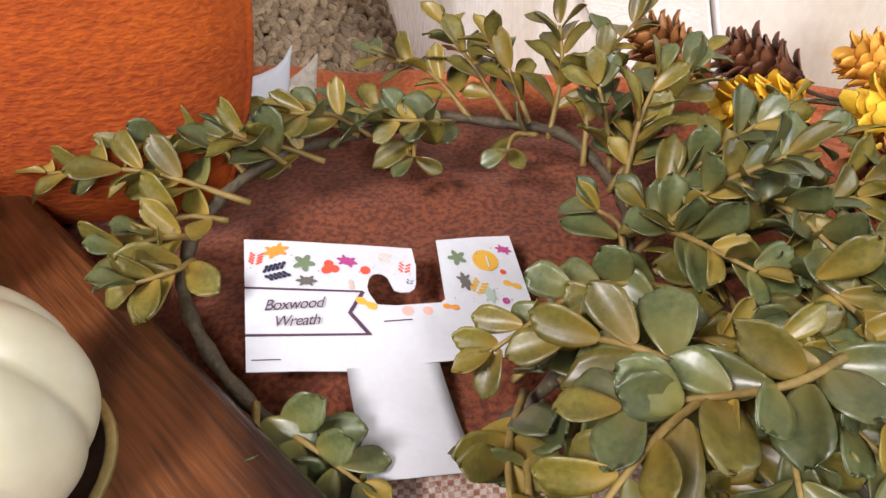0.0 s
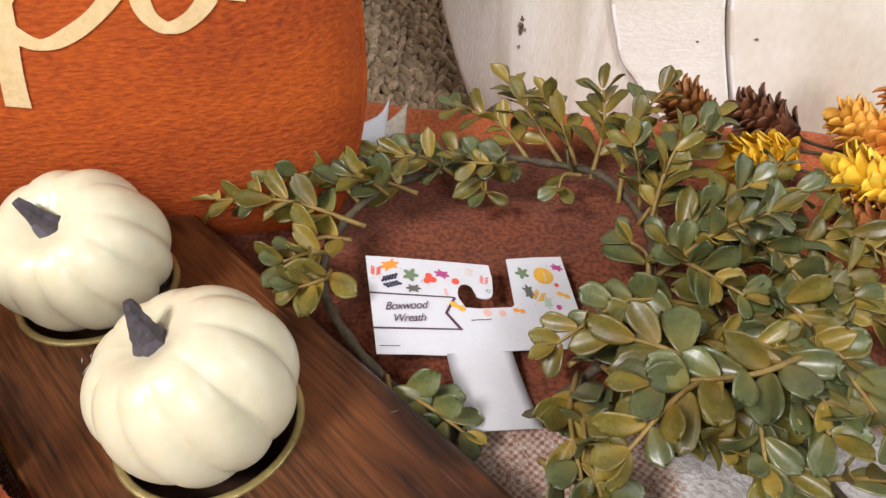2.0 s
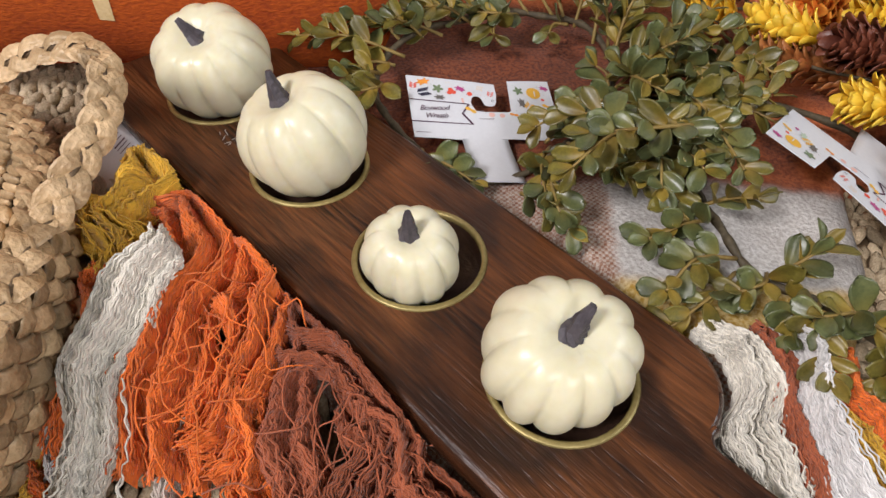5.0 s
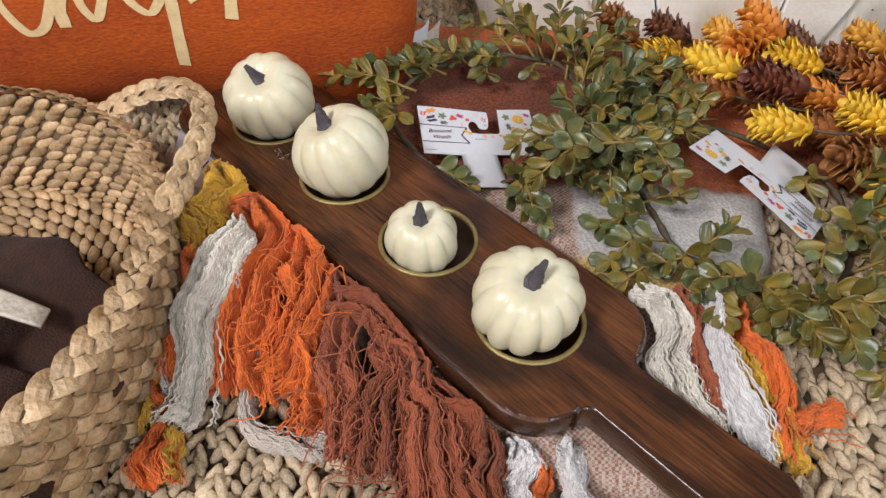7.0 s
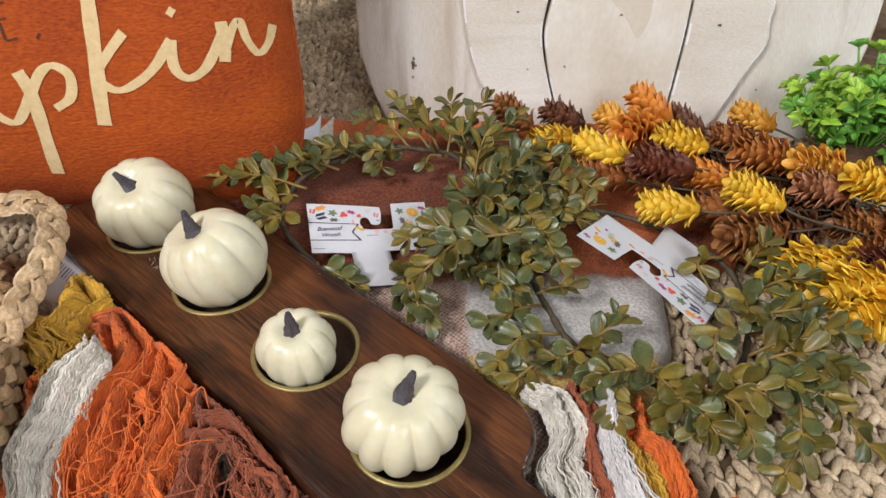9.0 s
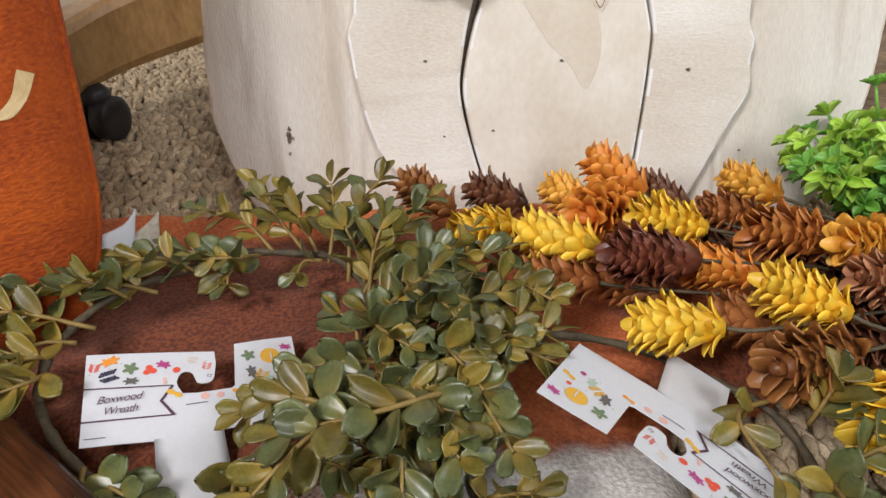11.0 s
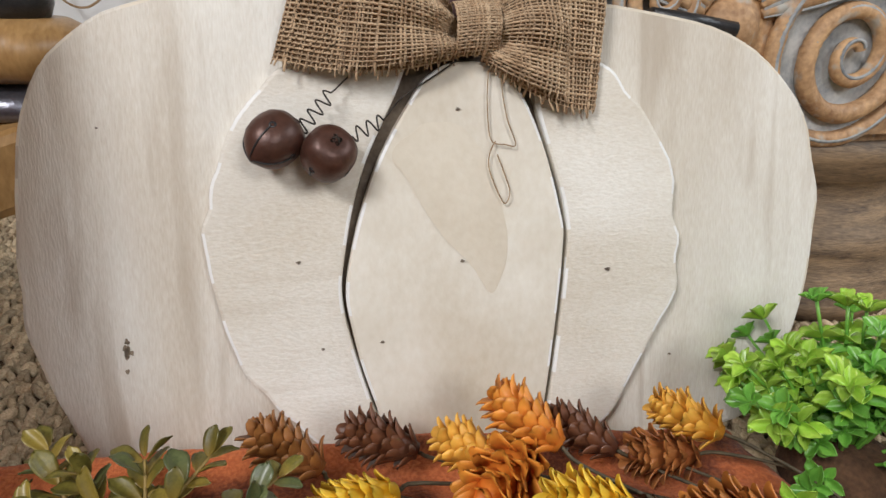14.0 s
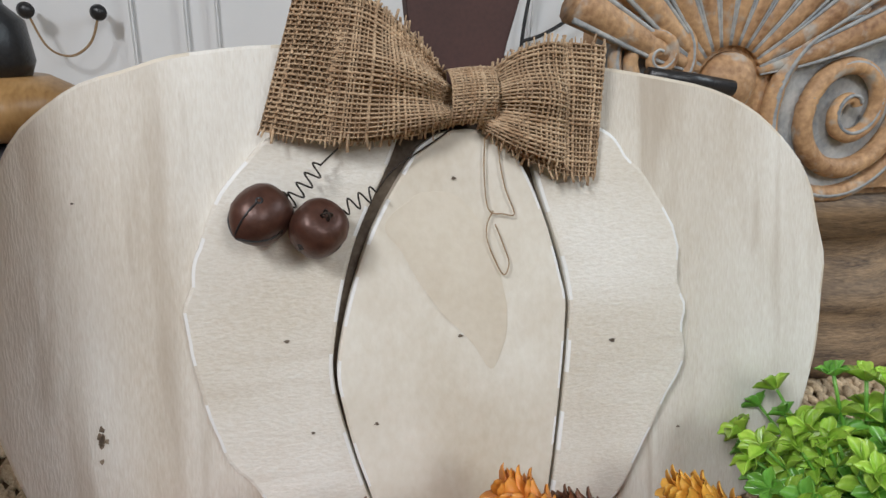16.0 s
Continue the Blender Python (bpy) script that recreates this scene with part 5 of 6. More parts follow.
sprig(wreath_a, (0.053, 0.187, 0.050), (0.049, 0.183, 0.055), 3)
sprig(wreath_a, (0.031, 0.167, 0.045), (0.024, 0.105, 0.055), 5)
sprig(wreath_a, (0.007, 0.135, 0.040), (0.031, 0.102, 0.045), 6)
sprig(wreath_a, (0.066, 0.215, 0.050), (0.157, 0.196, 0.068), 9)
sprig(wreath_a, (0.085, 0.213, 0.060), (0.117, 0.158, 0.072), 8)
sprig(wreath_a, (0.075, 0.190, 0.060), (0.103, 0.138, 0.071), 8)
sprig(wreath_a, (0.093, 0.182, 0.060), (0.122, 0.128, 0.068), 8)
sprig(wreath_a, (0.071, 0.185, 0.060), (0.079, 0.121, 0.060), 7)
sprig(wreath_a, (0.123, 0.240, 0.060), (0.165, 0.218, 0.070), 6)
sprig(wreath_a, (0.098, 0.236, 0.070), (0.118, 0.187, 0.075), 7)
sprig(wreath_a, (0.076, 0.228, 0.060), (0.090, 0.187, 0.075), 6)
sprig(wreath_a, (0.068, 0.206, 0.050), (0.060, 0.142, 0.055), 6)
sprig(wreath_a, (0.131, 0.214, 0.060), (0.159, 0.180, 0.060), 6)
sprig(wreath_b, (0.105, 0.161, 0.045), (0.078, 0.159, 0.064), 4)
sprig(wreath_b, (0.096, 0.197, 0.050), (0.072, 0.230, 0.066), 6)
sprig(wreath_b, (0.105, 0.169, 0.050), (0.137, 0.191, 0.069), 6)
sprig(wreath_b, (0.108, 0.129, 0.040), (0.127, 0.115, 0.060), 4)
sprig(wreath_b, (0.111, 0.118, 0.040), (0.070, 0.093, 0.050), 5)
sprig(wreath_b, (0.117, 0.090, 0.040), (0.072, 0.059, 0.050), 6)
sprig(wreath_b, (0.114, 0.080, 0.040), (0.074, 0.045, 0.040), 5)
sprig(wreath_b, (0.134, 0.079, 0.040), (0.149, 0.080, 0.060), 4)
sprig(wreath_b, (0.145, 0.067, 0.040), (0.127, 0.039, 0.045), 4)
sprig(wreath_b, (0.152, 0.064, 0.040), (0.134, 0.014, 0.050), 6)
sprig(wreath_b, (0.171, 0.054, 0.040), (0.135, 0.039, 0.060), 4)
sprig(wreath_b, (0.178, 0.045, 0.040), (0.190, 0.004, 0.045), 6)
sprig(wreath_b, (0.189, 0.044, 0.040), (0.208, -0.004, 0.045), 6)
sprig(wreath_b, (0.209, 0.050, 0.040), (0.220, 0.018, 0.060), 5)
sprig(wreath_b, (0.220, 0.052, 0.040), (0.274, 0.034, 0.060), 8)
sprig(wreath_b, (0.224, 0.054, 0.040), (0.256, 0.020, 0.055), 7)
sprig(wreath_b, (0.230, 0.051, 0.040), (0.240, 0.005, 0.040), 7)
sprig(wreath_b, (0.240, 0.046, 0.035), (0.274, -0.004, 0.040), 7)
sprig(wreath_b, (0.235, 0.065, 0.040), (0.265, 0.057, 0.063), 6)
sprig(wreath_b, (0.251, 0.100, 0.040), (0.270, 0.082, 0.064), 5)
sprig(wreath_b, (0.265, 0.146, 0.040), (0.274, 0.149, 0.064), 4)
sprig(wreath_b, (0.261, 0.122, 0.040), (0.286, 0.109, 0.066), 5)
sprig(wreath_b, (0.247, 0.041, 0.030), (0.225, -0.013, 0.030), 6)
sprig(wreath_b, (0.246, 0.079, 0.040), (0.290, 0.063, 0.060), 7)
sprig(wreath_b, (0.243, 0.089, 0.040), (0.201, 0.049, 0.055), 4)
sprig(wreath_b, (0.201, 0.048, 0.040), (0.184, 0.012, 0.040), 5)
sprig(wreath_b, (0.257, 0.163, 0.040), (0.226, 0.113, 0.050), 3)
sprig(wreath_b, (0.231, 0.051, 0.050), (0.264, 0.037, 0.065), 6)
sprig(wreath_b, (0.186, 0.053, 0.035), (0.160, 0.016, 0.035), 5)
sprig(wreath_b, (0.094, 0.183, 0.050), (0.072, 0.134, 0.055), 5)
sprig(wreath_b, (0.114, 0.196, 0.050), (0.158, 0.223, 0.068), 6)
sprig(wreath_b, (0.089, 0.213, 0.050), (0.129, 0.244, 0.072), 6)
sprig(wreath_b, (0.083, 0.198, 0.050), (0.051, 0.181, 0.055), 5)
sprig(wreath_b, (0.088, 0.205, 0.050), (0.017, 0.178, 0.055), 7)
sprig(wreath_b, (0.091, 0.163, 0.060), (0.102, 0.130, 0.066), 5)

# a raised branch that reaches over the card
sprig(wreath_b, (0.102, 0.158, 0.074), (0.040, 0.138, 0.082), 6, 1.05)
sprig(wreath_b, (0.070, 0.147, 0.080), (0.028, 0.116, 0.076), 5, 1.05)
sprig(wreath_b, (0.060, 0.146, 0.080), (0.034, 0.166, 0.074), 4, 1.05)

# fuller growth along the back of the hoop and over the throw
for base, tip, pairs in (((-0.070, 0.272, 0.052), (-0.112, 0.276, 0.066), 6), ((-0.030, 0.305, 0.052), (-0.072, 0.298, 0.056), 6),
                         ((0.020, 0.318, 0.052), (-0.022, 0.338, 0.074), 6), ((0.046, 0.312, 0.052), (0.028, 0.340, 0.080), 6), ((0.012, 0.316, 0.052), (-0.020, 0.300, 0.062), 5),
                         ((-0.083, 0.240, 0.048), (-0.102, 0.224, 0.056), 4), ((-0.050, 0.172, 0.034), (-0.020, 0.150, 0.034), 5), ((0.075, 0.243, 0.05), (0.110, 0.246, 0.088), 7),
                         ((0.070, 0.262, 0.05), (0.104, 0.292, 0.086), 7)):
    sprig(wreath_a, base, tip, pairs)
for base, tip, pairs in (((0.100, 0.150, 0.044), (0.086, 0.112, 0.050), 6), ((0.160, 0.060, 0.036), (0.178, 0.026, 0.046), 6), ((0.205, 0.050, 0.032), (0.236, 0.034, 0.056), 7),
                         ((0.250, 0.092, 0.030), (0.282, 0.084, 0.052), 7), ((0.258, 0.124, 0.032), (0.240, 0.088, 0.052), 6), ((0.130, 0.080, 0.040), (0.108, 0.060, 0.050), 5)):
    sprig(wreath_b, base, tip, pairs)


# ---- printed hang tags on the wreaths ----
INKS = {k: surface("print_" + k, c, c, 200, 0.55, 0) for k, c in dict(orange=(0.80, 0.30, 0.04), plum=(0.42, 0.06, 0.22), moss=(0.16, 0.22, 0.12), red=(0.72, 0.09, 0.05),
        slate=(0.13, 0.12, 0.11), gold=(0.75, 0.42, 0.05), navy=(0.03, 0.03, 0.06), sage=(0.42, 0.52, 0.42), blush=(0.75, 0.45, 0.38), sand=(0.7, 0.58, 0.45)).items()}


def hang_tag(origin, right_end, low_end, sag, tail_curl, label):
    """A white card tag cut with a hook, a printed upper part and a bent tail. origin: its upper left corner."""
    o, r, d = np.array(origin), np.array(right_end), np.array(low_end)
    e1, e2 = r - o, d - o
    n = np.cross(e1, e2)
    n = -n / np.linalg.norm(n)
    if n[2] < 0:
        n = -n
    base = (float(o[0]), float(o[1]), 0.02)
    ob = thing("hang_tag", base, label, "hang tag", "printed wreath tags")

    def at(s, t, lift=0.0):
        bend = sag * math.sin(math.pi * min(max(s, 0), 1)) + (tail_curl * (t - 1.05) ** 2 if t > 1.05 else 0)
        return o + e1 * s + e2 * t + n * (lift + bend) - np.array(base)

    def flat(name, pts, lift, material, thick=0.0, words=""):
        bm = bmesh.new()
        bm.faces.new([bm.verts.new(at(s, t, lift)) for s, t in pts])
        bmesh.ops.triangulate(bm, faces=bm.faces[:])
        if thick:
            bmesh.ops.recalc_face_normals(bm, faces=bm.faces)
            more = bmesh.ops.extrude_face_region(bm, geom=bm.faces[:])
            bmesh.ops.translate(bm, verts=[v for v in more["geom"] if isinstance(v, bmesh.types.BMVert)], vec=Vector(-n * thick))
            bmesh.ops.recalc_face_normals(bm, faces=bm.faces)
        return part(name, bm, material, ob, words, smooth=False)

    def strip_card(name, s0a, s1a, ts, words=""):
        """A bent part of the card between two sides, row by row."""
        verts, faces = [], []
        for lift in (0.0, -0.0005):
            for t in ts:
                a, b = s0a(t), s1a(t)
                verts += [at(a + (b - a) * q / 6, t, lift) for q in range(7)]
        k = len(ts)
        for i in range(k - 1):
            for q in range(6):
                j = i * 7 + q
                faces += [(j, j + 7, j + 8, j + 1), (k * 7 + j, k * 7 + j + 1, k * 7 + j + 8, k * 7 + j + 7)]
            for j in (i * 7, i * 7 + 6):
                faces.append((j, j + 7, k * 7 + j + 7, k * 7 + j))
        raw(name, verts, faces, M["paper"], ob, words)

    flat("card", [(0, 0), (0.15, 0.03), (0.3, 0.065), (0.45, 0.097), (0.596, 0.127), (0.598, 0.28), (0.585, 0.427), (0.575, 0.47), (0.555, 0.495), (0.525, 0.495), (0.502, 0.477), (0.486, 0.37), (0.472, 0.345), (0.455, 0.335),
                  (0.435, 0.345), (0.421, 0.375), (0.410, 0.44), (0.413, 0.491), (0.435, 0.584), (0.5, 0.598), (0.66, 0.585), (0.678, 0.56), (0.688, 0.3), (0.697, 0.052), (0.85, 0.02), (1.0, 0.0),
                  (1.0, 0.5), (1.0, 1.0), (0.8, 1.01), (0.62, 1.02), (0.45, 1.04), (0.30, 1.045), (0.15, 1.02), (0.0, 1.0), (0.0, 0.5)], 0.0, M["paper"], 0.0005)
    strip_card("tail", lambda t: 0.305 + 0.02 * (t - 1), lambda t: 0.605 + 0.04 * (t - 1), [1.03 + 0.72 * i / 11 for i in range(12)], "bent white card tail")
    up = 0.0003
    for pts in ([(0.0, 0.395), (0.39, 0.475), (0.398, 0.49), (0.0, 0.412)], [(0.398, 0.49), (0.345, 0.64), (0.331, 0.64), (0.385, 0.482)], [(0.331, 0.64), (0.345, 0.636), (0.402, 0.81), (0.385, 0.808)], [(0.0, 0.748), (0.39, 0.798), (0.402, 0.815), (0.0, 0.766)],
                [(0.017, 0.925), (0.106, 0.936), (0.106, 0.944), (0.017, 0.933)], [(0.447, 0.714), (0.546, 0.708), (0.546, 0.717), (0.447, 0.723)]):
        flat("rule", pts, up, M["ink"])

    def shape(kind, s, t, size, turn, ink):
        k = np.linalg.norm(e1) / np.linalg.norm(e2)
        rim = {"disc": lambda a: 1.0, "leaf": lambda a: 0.2 + 0.8 * abs(math.cos(a)) ** 3, "star": lambda a: 0.45 + 0.55 * abs(math.cos(2.5 * a)) ** 1.5, "oak": lambda a: (0.45 + 0.55 * abs(math.cos(a))) * (0.78 + 0.22 * math.cos(8 * a)),
               "clover": lambda a: 0.5 + 0.5 * abs(math.cos(1.5 * a))}[kind]
        m = 36
        pts = [(s + size * rim(a) * math.cos(a + turn), t + size * k * rim(a) * math.sin(a + turn)) for a in (6.2832 * i / m for i in range(m))]
        flat("print", pts, up, INKS[ink])

    def fern(s, t, size, turn, ink, pairs=4):
        for i in range(pairs):
            for q in (-0.9, 0.9):
                c = size * (i / pairs - 0.4)
                shape("leaf", s + c * math.cos(turn) + 0.35 * size * math.cos(turn + q), t + (c * math.sin(turn) + 0.35 * size * math.sin(turn + q)) * 1.8, size * 0.24, turn + q, ink)

    fern(0.037, 0.19, 0.05, -1.4, "red")
    shape("oak", 0.107, 0.115, 0.050, -0.3, "orange")
    fern(0.089, 0.295, 0.075, -0.25, "navy", 5)
    shape("star", 0.201, 0.228, 0.040, 0.2, "moss")
    shape("oak", 0.205, 0.375, 0.038, 0.1, "slate")
    shape("clover", 0.289, 0.276, 0.034, 0.4, "red")
    shape("oak", 0.352, 0.228, 0.040, 0.4, "plum")
    shape("disc", 0.412, 0.31, 0.018, 0, "red")
    shape("leaf", 0.356, 0.424, 0.022, 1.5, "blush")
    fern(0.482, 0.205, 0.045, 0.3, "sand", 3)
    fern(0.552, 0.31, 0.045, -1.3, "red", 3)
    fern(0.562, 0.42, 0.025, -1.2, "navy", 2)
    shape("leaf", 0.398, 0.575, 0.040, 0.6, "gold")
    shape("star", 0.761, 0.213, 0.038, 0.6, "moss")
    shape("disc", 0.869, 0.237, 0.050, 0, "gold")
    shape("oak", 0.955, 0.138, 0.036, 0.3, "plum")
    shape("oak", 0.768, 0.42, 0.045, 1.4, "slate")
    fern(0.808, 0.48, 0.06, -1.0, "gold", 4)
    shape("oak", 0.850, 0.535, 0.040, 1.5, "sage")
    shape("leaf", 0.945, 0.45, 0.035, 0.4, "gold")
    shape("disc", 0.925, 0.34, 0.012, 0, "red")
    shape("disc", 0.902, 0.585, 0.014, 0, "plum")
    shape("disc", 0.535, 0.645, 0.020, 0, "blush")
    shape("disc", 0.606, 0.650, 0.018, 0, "blush")
    shape("leaf", 0.692, 0.625, 0.030, 0.2, "orange")
    for k in range(170):
        s, t = rng.uniform(0.01, 0.98), rng.uniform(0.03, 0.6)
        if (s < 0.58 and 0.16 * s / 0.6 + 0.02 < t < 0.36) or (0.71 < s and 0.05 < t < 0.6):
            c = 0.006
            a = rng.uniform(0, 3.1)
            flat("print", [(s, t), (s + c * math.cos(a), t + 2 * c * math.sin(a)), (s + c * math.cos(a) + 0.002, t + 2 * c * math.sin(a) + 0.004), (s + 0.002, t + 0.004)], up, INKS[("slate", "sage", "blush", "sand")[k % 4]])
    for text, s, t, size in (("Boxwood", 0.058, 0.592, 0.205), ("Wreath", 0.085, 0.715, 0.155), ("1", 0.858, 0.30, 0.020)):
        fc = bpy.data.curves.new("writing", "FONT")
        fc.body, fc.size, fc.shear = text, 0.01, 0.35 if len(text) > 1 else 0.0
        fc.space_character = 0.9
        tmp = new("writing", fc)
        me = bpy.data.meshes.new_from_object(tmp.evaluated_get(bpy.context.evaluated_depsgraph_get()))
        bpy.data.objects.remove(tmp)
        fit = size * float(np.linalg.norm(e1)) / max(v.co.x for v in me.vertices)
        for v in me.vertices:
            v.co = at(s + v.co.x * fit / float(np.linalg.norm(e1)), t - 1.15 * v.co.y * fit / float(np.linalg.norm(e2)), 0.0007)
        part_of("writing", me, M["ink"] if len(text) > 1 else M["paper"], ob, "dark plum lettering" if len(text) > 1 else "white numeral", smooth=False)
    return ob


hang_tag((-0.066, 0.236, 0.050), (0.031, 0.252, 0.037), (-0.057, 0.185, 0.039), 0.0015, 0.012, "white printed card tag with leaf pattern caught in the wreath")
hang_tag((0.207, 0.080, 0.050), (0.137, 0.150, 0.076), (0.241, 0.122, 0.036), 0.001, 0.004, "white printed card tag with leaf pattern resting on the leaves")


# ---- picks of artificial cones ----
def scale_mesh(long, half, curl, material):
    """One plastic scale along +x, keeled and curling up to a point."""
    verts, faces = [], []
    for along, w, h in ((0, 0.5, 0), (0.3, 0.90, 0.05), (0.6, 1.0, 0.22), (0.85, 0.74, 0.50), (1.0, 0.36, 0.85)):
        for e, push in ((-1, -0.30), (0, 0.16), (1, -0.30)):
            verts.append((along * long, e * w * half, h * curl * long + push * w * half))
    n = len(verts)
    verts += [(x, y, z - 0.0007) for x, y, z in verts]
    for q in range(4):
        for e in range(2):
            j = q * 3 + e
            faces += [(j, j + 1, j + 4, j + 3), (n + j, n + j + 3, n + j + 4, n + j + 1)]
        for e in (0, 2):
            j = q * 3 + e
            faces.append((j, j + 3, n + j + 3, n + j) if e == 0 else (j, n + j, n + j + 3, j + 3))
    me = bpy.data.meshes.new("scale")
    me.from_pydata(verts, [], faces)
    me.update()
    me.materials.append(material)
    me.polygons.foreach_set("use_smooth", [True] * len(me.polygons))
    return me


SCALES = {k: [scale_mesh(0.0146, 0.0046, c, m) for c in (0.16, 0.38)] for k, m in CONE.items()}
CONE_WORDS = dict(yellow="bright yellow", amber="golden amber", orange="burnt orange", copper="copper orange", rust="rusty brown", umber="umber brown", dark="dark chocolate brown", maroon="maroon brown", pink="pinkish tan")


def cone(colour, tip, base):
    """A cone of separate overlapping scales round a core, on a stem."""
    ob = thing("cone_pick", base, CONE_WORDS[colour] + " artificial cone with layered scales on a stem", "cone", "artificial cones")
    a, b = Vector(base), Vector(tip)
    d = b - a
    long = max(d.length, 0.046)
    wide = 0.0255 * min(1.2, long / 0.048) * (1.12 if colour == "maroon" else 1.0)
    turn = d.to_track_quat("X", "Z").to_matrix().to_4x4() @ Matrix.Rotation(rng.uniform(0, 6.28), 4, "X")
    rows = 8 if colour != "maroon" else 11
    for k in range(rows):
        s = (k + 0.4) / rows
        r = wide / 2 * max(0.05, math.sin(math.pi * min(0.97, 0.20 + 0.76 * s))) ** 0.75 * 0.54
        n = 3 if k == rows - 1 else (8 if 0.08 < s < 0.72 else 6)
        open_out = radians((15 if colour == "maroon" else 25 if k else 38) - 6 * s) * rng.uniform(0.75, 1.25)
        for i in range(n):
            ang = 2 * math.pi * (i + 0.5 * (k % 2)) / n + rng.normal(0, 0.06)
            size = wide / 0.0255 * (0.78 + 0.34 * math.sin(math.pi * s)) * rng.uniform(0.92, 1.08)
            m = turn @ Matrix.Rotation(ang, 4, "X") @ Matrix.Translation((long * (0.84 * s - 0.01), 0, r)) @ Matrix.Rotation(-open_out, 4, "Y") @ Matrix.Diagonal((size, size, size, 1))
            sc = new("scale", SCALES[colour][int(rng.integers(0, 2))])
            sc.parent, sc.matrix_basis = ob, m
    core = [(wide * 0.20, 0.0), (wide * 0.33, long * 0.2), (wide * 0.34, long * 0.45), (wide * 0.24, long * 0.7), (wide * 0.08, long * 0.9)]
    part("core", lathe(core, 8), CONE[colour], ob).matrix_basis = turn @ Matrix.Rotation(math.pi / 2, 4, "Y")
    x, y, z = base
    end = np.array((0.44 - x, 0.235 + 0.03 * rng.normal() - y, 0.016 - z))
    first = np.array(-d.normalized()) * 0.02
    tubes("stem", [curve([(0, 0, 0), first, first * 1.4 + end * 0.35 + np.array((0, 0, 0.005)), end], 14)], np.linspace(0.0013, 0.0009, 14), M["hoop"], ob, "dark brown plastic stem", sides=5)
    return ob


cone("umber", (0.107, 0.357, 0.075), (0.137, 0.348, 0.055))
cone("dark", (0.148, 0.369, 0.065), (0.191, 0.359, 0.049))
cone("yellow", (0.128, 0.312, 0.060), (0.173, 0.324, 0.055))
cone("yellow", (0.157, 0.273, 0.081), (0.202, 0.253, 0.075))
cone("orange", (0.228, 0.353, 0.091), (0.261, 0.324, 0.070))
cone("amber", (0.205, 0.340, 0.070), (0.233, 0.322, 0.060))
cone("orange", (0.200, 0.286, 0.075), (0.247, 0.333, 0.060))
cone("yellow", (0.230, 0.281, 0.080), (0.277, 0.274, 0.070))
cone("dark", (0.276, 0.354, 0.060), (0.303, 0.337, 0.050))
cone("rust", (0.155, 0.254, 0.065), (0.199, 0.243, 0.060))
cone("maroon", (0.198, 0.232, 0.085), (0.249, 0.234, 0.075))
cone("yellow", (0.195, 0.193, 0.070), (0.237, 0.183, 0.070))
cone("orange", (0.258, 0.244, 0.065), (0.289, 0.235, 0.060))
cone("yellow", (0.260, 0.201, 0.084), (0.302, 0.183, 0.070))
cone("rust", (0.251, 0.220, 0.050), (0.295, 0.199, 0.050))
cone("umber", (0.247, 0.162, 0.060), (0.302, 0.172, 0.055))
cone("amber", (0.335, 0.353, 0.066), (0.369, 0.332, 0.055))
cone("rust", (0.304, 0.331, 0.050), (0.351, 0.329, 0.045))
cone("copper", (0.293, 0.262, 0.075), (0.347, 0.255, 0.065))
cone("amber", (0.327, 0.229, 0.080), (0.378, 0.236, 0.070))
cone("pink", (0.321, 0.208, 0.075), (0.364, 0.198, 0.070))
cone("yellow", (0.361, 0.187, 0.090), (0.387, 0.182, 0.080))
cone("yellow", (0.272, 0.122, 0.050), (0.321, 0.152, 0.050))
cone("yellow", (0.307, 0.125, 0.050), (0.356, 0.148, 0.050))
cone("yellow", (0.284, 0.095, 0.060), (0.349, 0.119, 0.055))
cone("yellow", (0.300, 0.077, 0.055), (0.352, 0.107, 0.050))
cone("maroon", (0.330, 0.120, 0.060), (0.370, 0.136, 0.055))
cone("dark", (0.264, 0.288, 0.040), (0.314, 0.296, 0.040))
cone("dark", (0.313, 0.244, 0.040), (0.368, 0.255, 0.040))
cone("dark", (0.347, 0.222, 0.040), (0.392, 0.215, 0.040))
cone("rust", (0.360, 0.175, 0.040), (0.404, 0.180, 0.040))
cone("rust", (0.209, 0.266, 0.050), (0.243, 0.245, 0.045))
cone("dark", (0.289, 0.180, 0.045), (0.340, 0.192, 0.045))
cone("umber", (0.348, 0.185, 0.050), (0.393, 0.186, 0.050))


